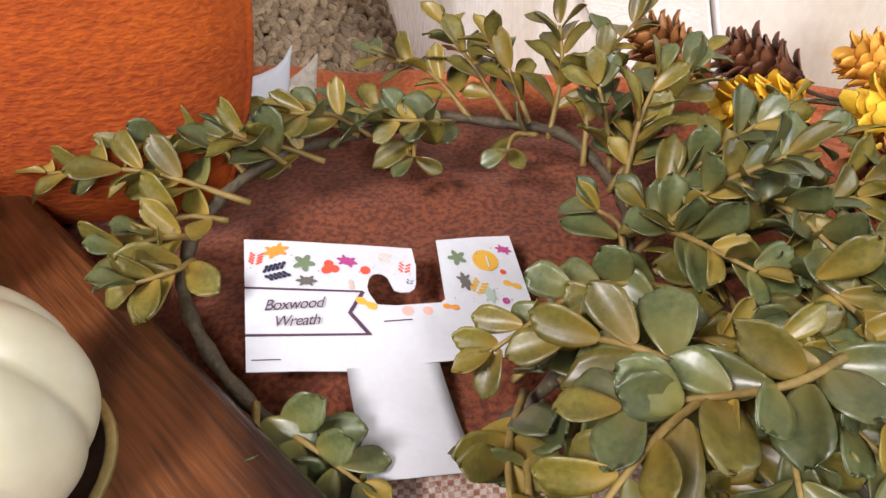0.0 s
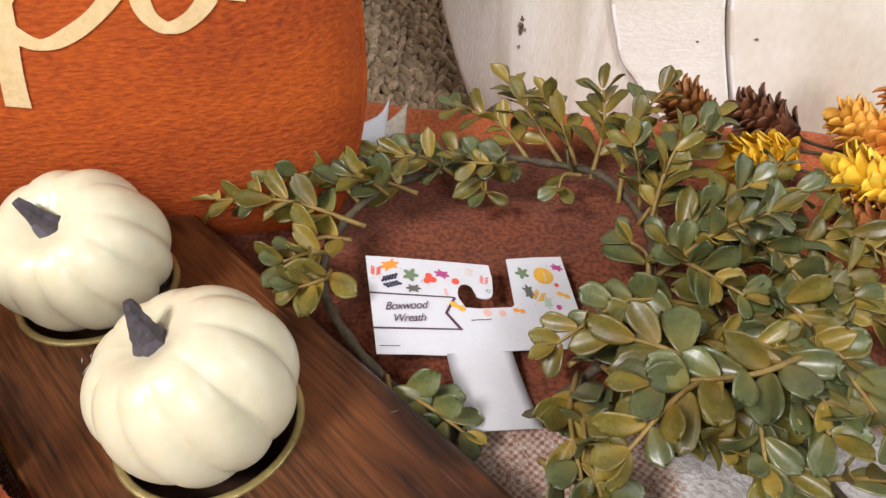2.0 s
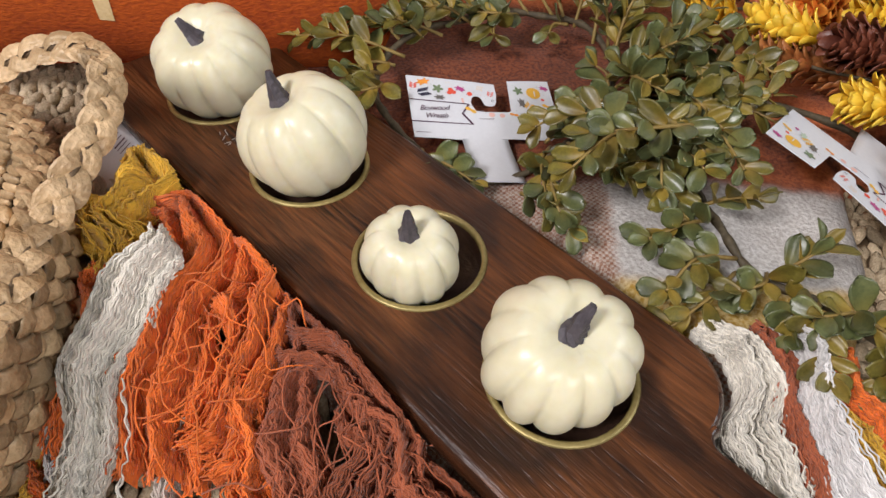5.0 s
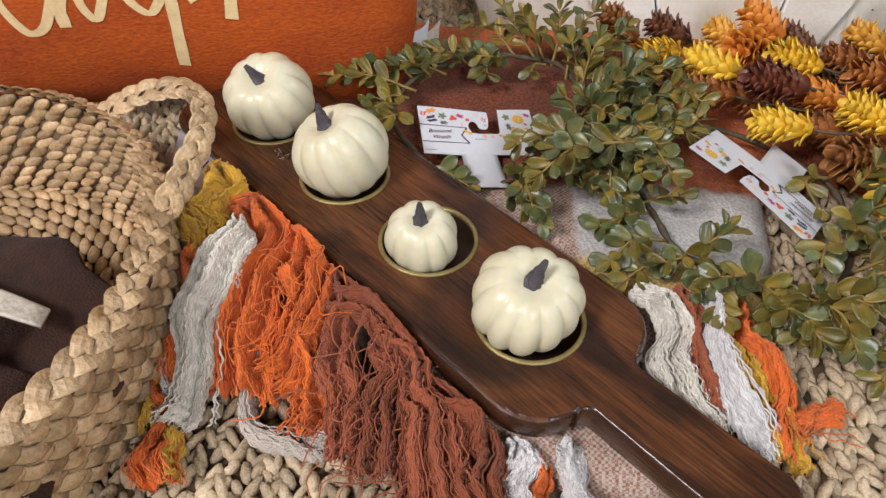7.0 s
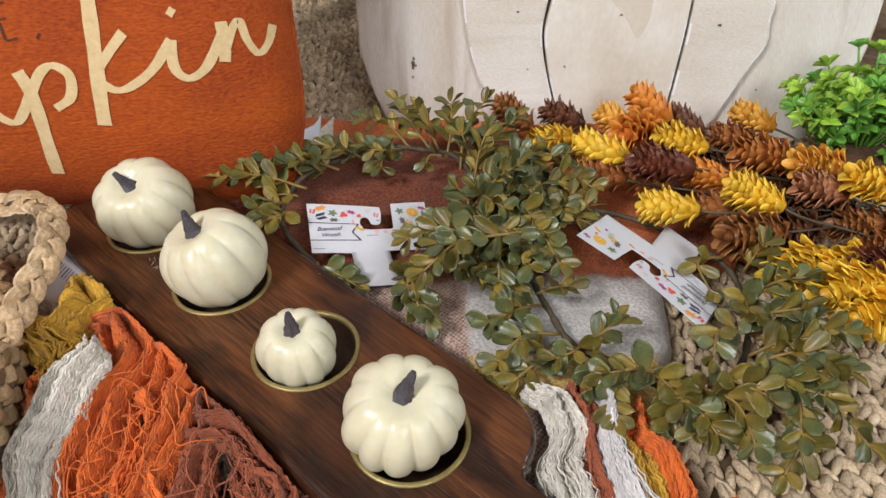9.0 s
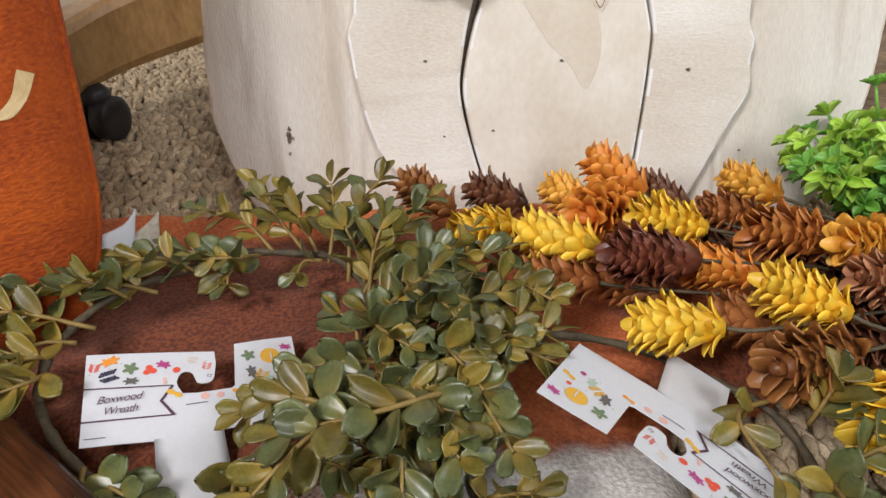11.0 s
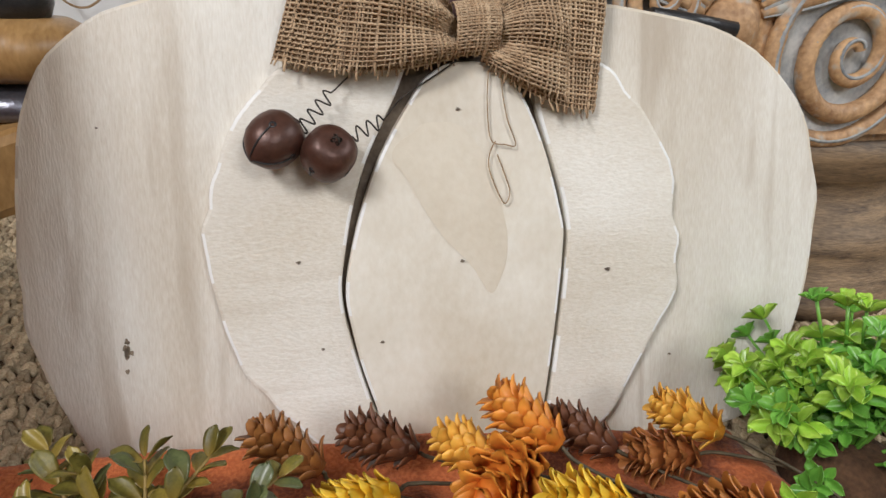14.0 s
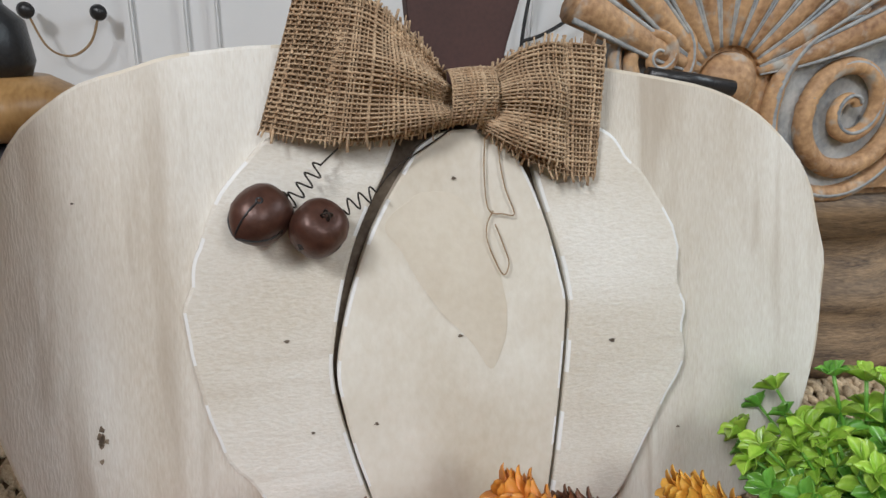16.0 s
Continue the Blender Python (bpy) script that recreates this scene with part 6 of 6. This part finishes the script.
# ---- bright green artificial bush ----
bush = thing("boxwood_bush", (0.458, 0.325, 0.0), "bright green artificial boxwood bush with small glossy leaves", "plant")
SMALL = [leaf_mesh(0.0142, 0.0086, 0.45, 0.0, BRIGHT[0]), leaf_mesh(0.0125, 0.0088, 0.35, 0.0, BRIGHT[1]), leaf_mesh(0.0150, 0.0086, 0.6, 0.0, BRIGHT[0])]
stems = []
for k in range(62):
    a, e = rng.uniform(0, 6.283), rng.uniform(0.0, 1.45)
    reach = rng.uniform(0.060, 0.100) if k % 6 else rng.uniform(0.098, 0.114)
    tip = np.array((reach * math.cos(a) * math.cos(e), 0.85 * reach * math.sin(a) * math.cos(e), 0.048 + 0.80 * reach * math.sin(e)))
    p = curve([(0, 0, 0.02), tip * 0.5 + np.array((0, 0, 0.012)), tip], 10)
    stems.append(p)
    for i in (4, 6, 7, 9):
        t = p[i] - p[i - 1]
        t = t / np.linalg.norm(t)
        e1 = np.cross(t, (0.2, 0.1, 1.0))
        e1 /= np.linalg.norm(e1)
        e2 = np.cross(e1, t)
        spin = rng.uniform(0, 6.28)
        inner = 1 if i < 6 else int(rng.integers(0, 3))
        for q in range(4 if i < 9 else 5):
            out = math.cos(spin + q * 1.4) * e1 + math.sin(spin + q * 1.4) * e2
            set_leaf(bush, SMALL[inner], p[i] + np.array(bush.location), out * 0.9 + t * (0.45 if i < 9 else 0.75), t + rng.normal(0, 0.2, 3), float(rng.uniform(0.8, 1.15)))
tubes("stem", stems, 0.0011, BRIGHT[1], bush, "thin green plastic stems", sides=5)
bm = lathe([(0.028, 0.0), (0.036, 0.012), (0.034, 0.030), (0.018, 0.040)], 20)
part("base", bm, M["soil"], bush, "brown fibre base")


# ---- seagrass basket ----
basket = thing("seagrass_basket", (-0.390, 0.0, 0.0), "woven natural seagrass basket with braided handles", "basket")
B = np.array(basket.location)


def weave_wall():
    """Inside: rows of slanting twisted strips; outside: stacked flat braids; a coiled floor."""
    places, ways, ups = [], [], []
    rows = 10
    for k in range(rows):
        z = 0.006 + 0.0088 * k
        r = 0.168 + 0.014 * math.sin(1.5 * k / rows)
        n = 74
        for i in range(n):
            a = 2 * math.pi * (i + 0.5 * (k % 2)) / n + rng.normal(0, 0.006)
            ca, sa = math.cos(a), math.sin(a)
            places.append(((r - 0.0025) * ca, (r - 0.0025) * sa, z + rng.normal(0, 0.0005)))
            ways.append((-sa - 0.12 * ca, ca - 0.12 * sa, -0.52 + rng.normal(0, 0.09)))
            ups.append((ca, sa, 0))
    places, ways, ups = np.array(places), np.array(ways), np.array(ups)
    n = len(places)
    sizes = np.stack((rng.uniform(0.0036, 0.0048, n), rng.uniform(0.0020, 0.0030, n), rng.uniform(0.0092, 0.0112, n)), 1)
    z = ways / np.linalg.norm(ways, axis=1)[:, None]
    y = ups - (ups * z).sum(1)[:, None] * z
    y /= np.linalg.norm(y, axis=1)[:, None]
    turns = np.stack((np.cross(y, z), y, z), 2)
    tagged(beads("weave", places, turns, sizes, M["seagrass"], basket, rings=6, sides=6), "rows of twisted seagrass", kind="stuff")
    flat, ways, ups = [], [], []
    for k in range(15):
        r = 0.012 + 0.0105 * k
        m = max(6, int(6.283 * r / 0.0135))
        for i in range(m):
            a = 6.283 * (i + 0.5 * (k % 2)) / m
            flat.append((r * math.cos(a), r * math.sin(a), 0.008 + rng.normal(0, 0.0005)))
            ways.append((-math.sin(a) + 0.5 * math.cos(a), math.cos(a) + 0.5 * math.sin(a), 0))
    z = np.array(ways)
    z /= np.linalg.norm(z, axis=1)[:, None]
    y = np.tile((0.0, 0.0, 1.0), (len(z), 1))
    turns = np.stack((np.cross(y, z), y, z), 2)
    size = np.tile((0.0046, 0.0028, 0.0100), (len(z), 1))
    tagged(beads("base_weave", np.array(flat), turns, size, M["seagrass"], basket, rings=5, sides=6), "coiled seagrass floor", kind="stuff")
    part("bottom", lathe([(0.168, 0.001), (0.168, 0.006)], 48), M["seagrass_shade"], basket, "flat woven bottom")
    # dark wall behind the strips, its colour imitates shade in the weave
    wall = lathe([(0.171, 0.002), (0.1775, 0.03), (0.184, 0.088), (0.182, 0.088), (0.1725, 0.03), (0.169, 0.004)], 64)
    part("wall", wall, M["seagrass_shade"], basket, "plain basket wall coloured dark as shade between the strips")


weave_wall()


def plait(path, width, period, face):
    """Pieces of a flat three-strand braid along path; face: the direction its flat side looks to at each point."""
    length = float(np.linalg.norm(np.diff(path, axis=0), axis=1).sum())
    n = max(24, int(length / period * 16))
    p, out = curve(path, n), curve(face, n)
    tan = np.gradient(p, axis=0)
    tan /= np.linalg.norm(tan, axis=1)[:, None]
    out = out - (out * tan).sum(1)[:, None] * tan
    out /= np.linalg.norm(out, axis=1)[:, None]
    lat = np.cross(tan, out)
    total = 2 * math.pi * length / period
    pieces = []
    for strand in range(3):
        start = 2 * math.pi * strand / 3
        first = math.floor((start - 0.75 * math.pi) / math.pi)
        for c in range(first, int((start + total) / math.pi) + 1):
            lo, hi = max(start, c * math.pi - 0.42 * math.pi), min(start + total, c * math.pi + 0.92 * math.pi)
            if hi - lo < 1.2:
                continue
            phi = np.linspace(lo, hi, 11)
            at = (phi - start) / total * (n - 1)
            pick = lambda q: np.stack([np.interp(at, np.arange(n), q[:, d]) for d in range(3)], 1)
            o, l = pick(out), pick(lat)
            mid = pick(p) + l * (0.30 * width * np.sin(phi))[:, None] + o * (0.13 * width * np.sin(2 * phi))[:, None] + rng.normal(0, 0.0003, 3)
            t = np.gradient(mid, axis=0)
            t /= np.linalg.norm(t, axis=1)[:, None]
            across = np.cross(o, t)
            across /= np.linalg.norm(across, axis=1)[:, None]
            up = np.cross(t, across)
            half = width * rng.uniform(0.22, 0.30) * np.array([0.45, 0.75, 0.95, 1, 1, 1, 1, 1, 0.95, 0.75, 0.45])
            ring = [(-1, 0), (-0.72, 0.8), (-0.25, 0.75), (0.1, 1.15), (0.6, 0.8), (1, 0), (0.5, -0.8), (-0.5, -0.8)]
            verts = np.stack([mid + across * (half * u)[:, None] + up * (0.042 * width * v) for u, v in ring], 1).reshape(-1, 3)
            faces = [(8 * i + j, 8 * i + (j + 1) % 8, 8 * i + 8 + (j + 1) % 8, 8 * i + 8 + j) for i in range(10) for j in range(8)]
            pieces.append((verts, faces + [tuple(range(8))[::-1], tuple(range(80, 88))]))
    return p, pieces


def braid(name, path, width, period, face, parent, label):
    """A braided band whose strips are parts of their own."""
    p, pieces = plait(path, width, period, face)
    # dark core, painted shade between the braided strips
    core = tubes(name, [p], width * 0.10, M["seagrass_shade"], parent, label, sides=6)
    for verts, faces in pieces:
        raw("strip", verts, faces, M["seagrass"], core, smooth=False)
    return core


def outer_wall():
    verts, faces, count = [], [], 0
    a = np.linspace(0, 6.2832, 60)
    for k in range(5):
        z, r = 0.010 + 0.0158 * k, 0.1765 + 0.0026 * k
        ring = np.stack((r * np.cos(a + k), r * np.sin(a + k), np.full(60, z)), 1)
        for v, f in plait(ring, 0.0200, 0.044, np.stack((np.cos(a + k), np.sin(a + k), np.full(60, 0.1)), 1))[1]:
            verts.append(v)
            faces += [tuple(q + count for q in g) for g in f]
            count += len(v)
    tagged(raw("outer_weave", np.concatenate(verts), faces, M["seagrass"], basket, "wide plaited seagrass strips"), kind="stuff")


outer_wall()


turn = np.linspace(0, 6.2832, 60)
braid("rim", np.stack((0.186 * np.cos(turn), 0.186 * np.sin(turn), np.full(60, 0.091)), 1), 0.0175, 0.042,
      np.stack((0.55 * np.cos(turn), 0.55 * np.sin(turn), np.full(60, 0.85)), 1), basket, "braided seagrass rim")
handle = np.array([(0.098, 0.157, 0.088), (0.133, 0.149, 0.110), (0.171, 0.138, 0.125), (0.190, 0.128, 0.124), (0.195, 0.107, 0.111), (0.189, 0.078, 0.100), (0.181, 0.052, 0.088)])
facing = np.array([(0.2, -0.5, 0.8), (0.2, -0.5, 0.8), (0.5, -0.4, 0.8), (0.7, -0.2, 0.7), (0.7, -0.3, 0.6), (0.7, -0.3, 0.6), (0.6, -0.1, 0.8)])
braid("handle", handle, 0.0170, 0.042, facing, basket, "braided seagrass loop handle")
braid("handle", handle * np.array((-1, -1, 1)), 0.0170, 0.042, facing * np.array((-1, -1, 1)), basket, "braided seagrass loop handle")

fleece = thing("brown_fleece", (-0.365, -0.045, 0.008), "dark brown fleece cloth stuffed into the basket", "cloth")
bm = bmesh.new()
bmesh.ops.create_icosphere(bm, subdivisions=5, radius=1)
for v in bm.verts:
    q = 1 + 0.30 * noise.noise(v.co * 1.9) + 0.10 * noise.noise(v.co * 4.5) - 0.22 * max(0.0, 1 - abs(v.co.y - 0.35 * v.co.x + 0.05) / 0.16)
    v.co = Vector((v.co.x * 0.150 * q, v.co.y * 0.125 * q - 0.012, 0.036 + v.co.z * 0.036 * q))
part("cloth", bm, M["brown_felt"], fleece)
sheet("strap", [[(-0.36, 0.018, 0.074), (-0.32, 0.006, 0.080), (-0.286, -0.004, 0.080), (-0.258, -0.010, 0.070)],
                [(-0.36, 0.000, 0.078), (-0.32, -0.012, 0.083), (-0.280, -0.022, 0.082), (-0.256, -0.024, 0.072)]], M["herring"], fleece, 0.002, "cream herringbone webbing strap")

paper = thing("price_tag", (-0.235, 0.16, 0.03), "white paper price label with dark bars beside the serving board", "label")
sheet("card", [[(-0.262, 0.205, 0.042), (-0.236, 0.182, 0.040), (-0.210, 0.158, 0.038)], [(-0.262, 0.180, 0.036), (-0.238, 0.162, 0.037), (-0.216, 0.144, 0.037)],
               [(-0.258, 0.150, 0.026), (-0.242, 0.140, 0.030), (-0.224, 0.128, 0.034)]], M["paper"], paper, 0.0005)
for k in range(14):
    a = np.array((-0.252 + 0.0026 * k, 0.1880 - 0.0022 * k, 0.0405 - 0.00018 * k))
    w = 0.0007 if k % 3 else 0.0013
    d = np.array((-0.0035, -0.0085, -0.0018))
    e = np.array((0.76, -0.65, -0.05)) * w
    raw("bar", [p - np.array(paper.location) + np.array((0, 0, 0.0009)) for p in (a, a + e, a + e + d, a + d)], [(0, 1, 2, 3)], M["ink"], paper, "dark printed bar", smooth=False)


# ---- furniture at the back ----
leg = thing("pedestal_base", (-0.22, 0.78, 0.0), "golden brown curved wooden pedestal foot with a black iron cap", "table base")
path = curve([(0.0, -0.095, 0.088), (0.03, -0.05, 0.098), (0.08, -0.005, 0.110), (0.16, 0.04, 0.126), (0.28, 0.09, 0.14)], 24)
verts, faces = [], []
section = [(-1, -0.75), (-0.8, -1), (0.8, -1), (1, -0.75), (1, 0.72), (0.86, 0.92), (0.6, 1), (-0.6, 1), (-0.86, 0.92), (-1, 0.72)]
for k, q in enumerate(path):
    tan = path[min(k + 1, 23)] - path[max(k - 1, 0)]
    flat = np.array((tan[1], -tan[0], 0)) / math.hypot(tan[0], tan[1])
    tall = 0.034 + 0.012 * k / 23
    verts += [q + flat * 0.027 * u + np.array((0, 0, tall * v)) for u, v in section]
for k in range(23):
    faces += [(10 * k + j, 10 * k + (j + 1) % 10, 10 * k + 10 + (j + 1) % 10, 10 * k + 10 + j) for j in range(10)]
faces += [tuple(range(10))[::-1], tuple(range(230, 240))]
raw("foot", verts, faces, M["oak"], leg, "curved golden brown wooden foot", smooth=False)
caster = part("caster", lathe([(0.010, 0.030), (0.017, 0.036), (0.017, 0.052), (0.009, 0.060)], 20), M["black"], leg, "black plastic twin-wheel caster")
caster.location = (0.026, -0.092, 0)
for off in (-0.012, 0.012):
    bm = lathe([(0.005, -0.0092), (0.017, -0.0098), (0.0225, -0.0094), (0.0238, -0.0080), (0.0238, 0.0080), (0.0225, 0.0094), (0.017, 0.0098), (0.005, 0.0092)], 32)
    wheel = part("wheel", bm, M["black"], caster, "glossy black caster wheel")
    wheel.matrix_basis = Matrix.Translation((off, -0.35 * off, 0.0235)) @ Matrix.Rotation(radians(-20), 4, "Z") @ Matrix.Rotation(radians(90), 4, "Y")
part("collar", lathe([(0.05, 0.150), (0.068, 0.154), (0.075, 0.166), (0.062, 0.180), (0.03, 0.188)], 32), M["pewter"], leg, "dark pewter collar").location = (0.09, 0.07, 0)
part("post", lathe([(0.05, 0.188), (0.070, 0.196), (0.078, 0.215), (0.074, 0.235), (0.05, 0.248)], 32, lambda a, k: 1 + 0.02 * math.sin(9 * a)), M["oak"], leg, "turned golden brown bulb").location = (0.09, 0.07, 0)
part("rod", lathe([(0.034, 0.246), (0.040, 0.262), (0.036, 0.30), (0.020, 0.315), (0.020, 0.60)], 24), M["black"], leg, "black iron upright").location = (0.09, 0.07, 0)

carving = thing("carved_ornament", (0.54, 0.56, 0.0), "weathered carved wooden capital with scrolls and fluted leaves", "ornament")


def volute(cx, cz, r, turns, thick, spin):
    """A raised scroll: a dished disc with a spiral roll and a rolled border."""
    bm = bmesh.new()
    bmesh.ops.create_circle(bm, cap_ends=True, segments=40, radius=r, matrix=Matrix.Translation((cx, -0.004, cz)) @ Matrix.Rotation(math.pi / 2, 4, "X"))
    more = bmesh.ops.extrude_face_region(bm, geom=bm.faces[:])
    bmesh.ops.translate(bm, verts=[v for v in more["geom"] if isinstance(v, bmesh.types.BMVert)], vec=(0, 0.03, 0))
    bmesh.ops.recalc_face_normals(bm, faces=bm.faces)
    part("disc", bm, M["graywash"], carving, "gray washed recess", smooth=False)
    s = np.linspace(0, 1, 110)
    ang = spin + 6.283 * turns * s
    rad = r * (0.08 + 0.72 * s ** 1.15)
    line = np.stack((cx + rad * np.cos(ang), -0.008 - 0.006 * (1 - s), cz + rad * np.sin(ang)), 1)
    tubes("scroll", [line], thick * (0.55 + 0.65 * s), M["carved"], carving, "raised spiral scroll", sides=8)
    tubes("scroll_edge", [line + np.array((0, -thick * 0.62, thick * 0.35))], thick * 0.20, M["graywash"], carving, "gray washed scroll edge", sides=6)
    circle = np.array([(cx + r * 0.97 * math.cos(a), -0.006, cz + r * 0.97 * math.sin(a)) for a in np.linspace(0, 6.283, 48)[:-1]])
    tubes("border", [circle], thick * 0.95, M["carved"], carving, "", sides=8, loop=True)
    tubes("border", [circle * np.array((1, 1, 1)) + np.array((0, -thick * 0.7, 0))], thick * 0.3, M["graywash"], carving, "gray washed groove", sides=6, loop=True)


bm = bmesh.new()
box(bm, -0.135, 0.0, 0.165, 0.26, 0.10, 0.44)
bmesh.ops.bevel(bm, geom=bm.edges[:], offset=0.012, segments=2, affect="EDGES")
part("block", bm, M["carved"], carving, "weathered carved block", smooth=False)
volute(0.070, 0.250, 0.078, 2.0, 0.0080, 0.6)
volute(-0.122, 0.290, 0.034, 1.7, 0.0055, 1.2)
part("boss", lathe([(0.026, 0.0), (0.024, 0.010), (0.014, 0.018), (0.002, 0.020)], 24), M["carved"], carving, "carved round boss").matrix_basis = pose(-0.050, 0.002, 0.270, 90, 0, 0)
for k in range(11):
    a = radians(15 + 15 * k)
    c, d = math.cos(a), math.sin(a)
    line = curve([(-0.050 + 0.030 * c, -0.002, 0.274 + 0.026 * d), (-0.050 + 0.075 * c, -0.006, 0.278 + 0.07 * d), (-0.050 + 0.15 * c, -0.010, 0.288 + 0.15 * d)], 12)
    tubes("flute", [line], np.linspace(0.0040, 0.0155, 12), M["carved"], carving, "carved fluted ray", sides=10)
    edge_way = np.linspace(0.003, 0.013, 12)[:, None]
    for q in (-1, 1):
        tubes("ridge", [line + edge_way * np.array((-q * d, -0.75, q * c))], np.linspace(0.0010, 0.0022, 12), M["graywash"], carving, "gray washed ridge", sides=6)
part("column", lathe([(0.16, 0.0), (0.166, 0.018), (0.158, 0.024), (0.160, 0.042), (0.150, 0.048), (0.156, 0.066), (0.154, 0.085), (0.138, 0.090), (0.134, 0.104), (0.126, 0.110), (0.128, 0.132), (0.138, 0.138), (0.142, 0.155), (0.150, 0.168)], 48), M["turned"], carving, "turned weathered wooden base").location = (0.12, 0.12, 0)
rod = thing("black_rod", (0.44, 0.53, 0.0), "short black metal easel arm behind the wooden pumpkin", "easel")
tubes("arm", [[(-0.04, 0.0, 0.278), (0.0, 0.0, 0.274), (0.034, 0.0, 0.269)]], 0.0062, M["black"], rod, sides=12)
tubes("leg", [[(-0.03, 0.005, 0.275), (-0.03, 0.02, 0.10), (-0.03, 0.03, 0.0)]], 0.006, M["black"], rod, sides=10)
knobs = thing("coat_hook", (-0.29, 1.80, 0.30), "two dark knobs with a jute string loop on the door", "hook")
for x in (-0.075, 0.07):
    part("knob", lathe([(0.006, -0.03), (0.008, 0.0), (0.016, 0.006), (0.018, 0.016), (0.010, 0.024)], 16), M["black"], knobs, "round dark knob").matrix_basis = pose(x, 0.0, 0.01, 90, 0, 0)
tubes("string", [curve([(-0.075, -0.01, 0.008), (-0.045, -0.012, -0.065), (0.0, -0.012, -0.085), (0.045, -0.012, -0.055), (0.07, -0.01, 0.008)], 24)], 0.0028, M["twine"], knobs, "loop of jute string", sides=6)
cable = thing("black_cable", (0.8, 1.78, 0.0), "thin black electric cable hanging in front of the door", "cable")
tubes("cord", [curve([(0.02, 0, 0.0), (0.0, 0, 0.12), (0.0, 0.0, 0.28), (0.02, 0, 0.42), (0.06, 0, 0.6)], 30), curve([(0.0, 0, 0.27), (0.06, 0, 0.29), (0.14, 0, 0.34), (0.2, 0, 0.42)], 20)], 0.005, M["black"], cable, sides=8)
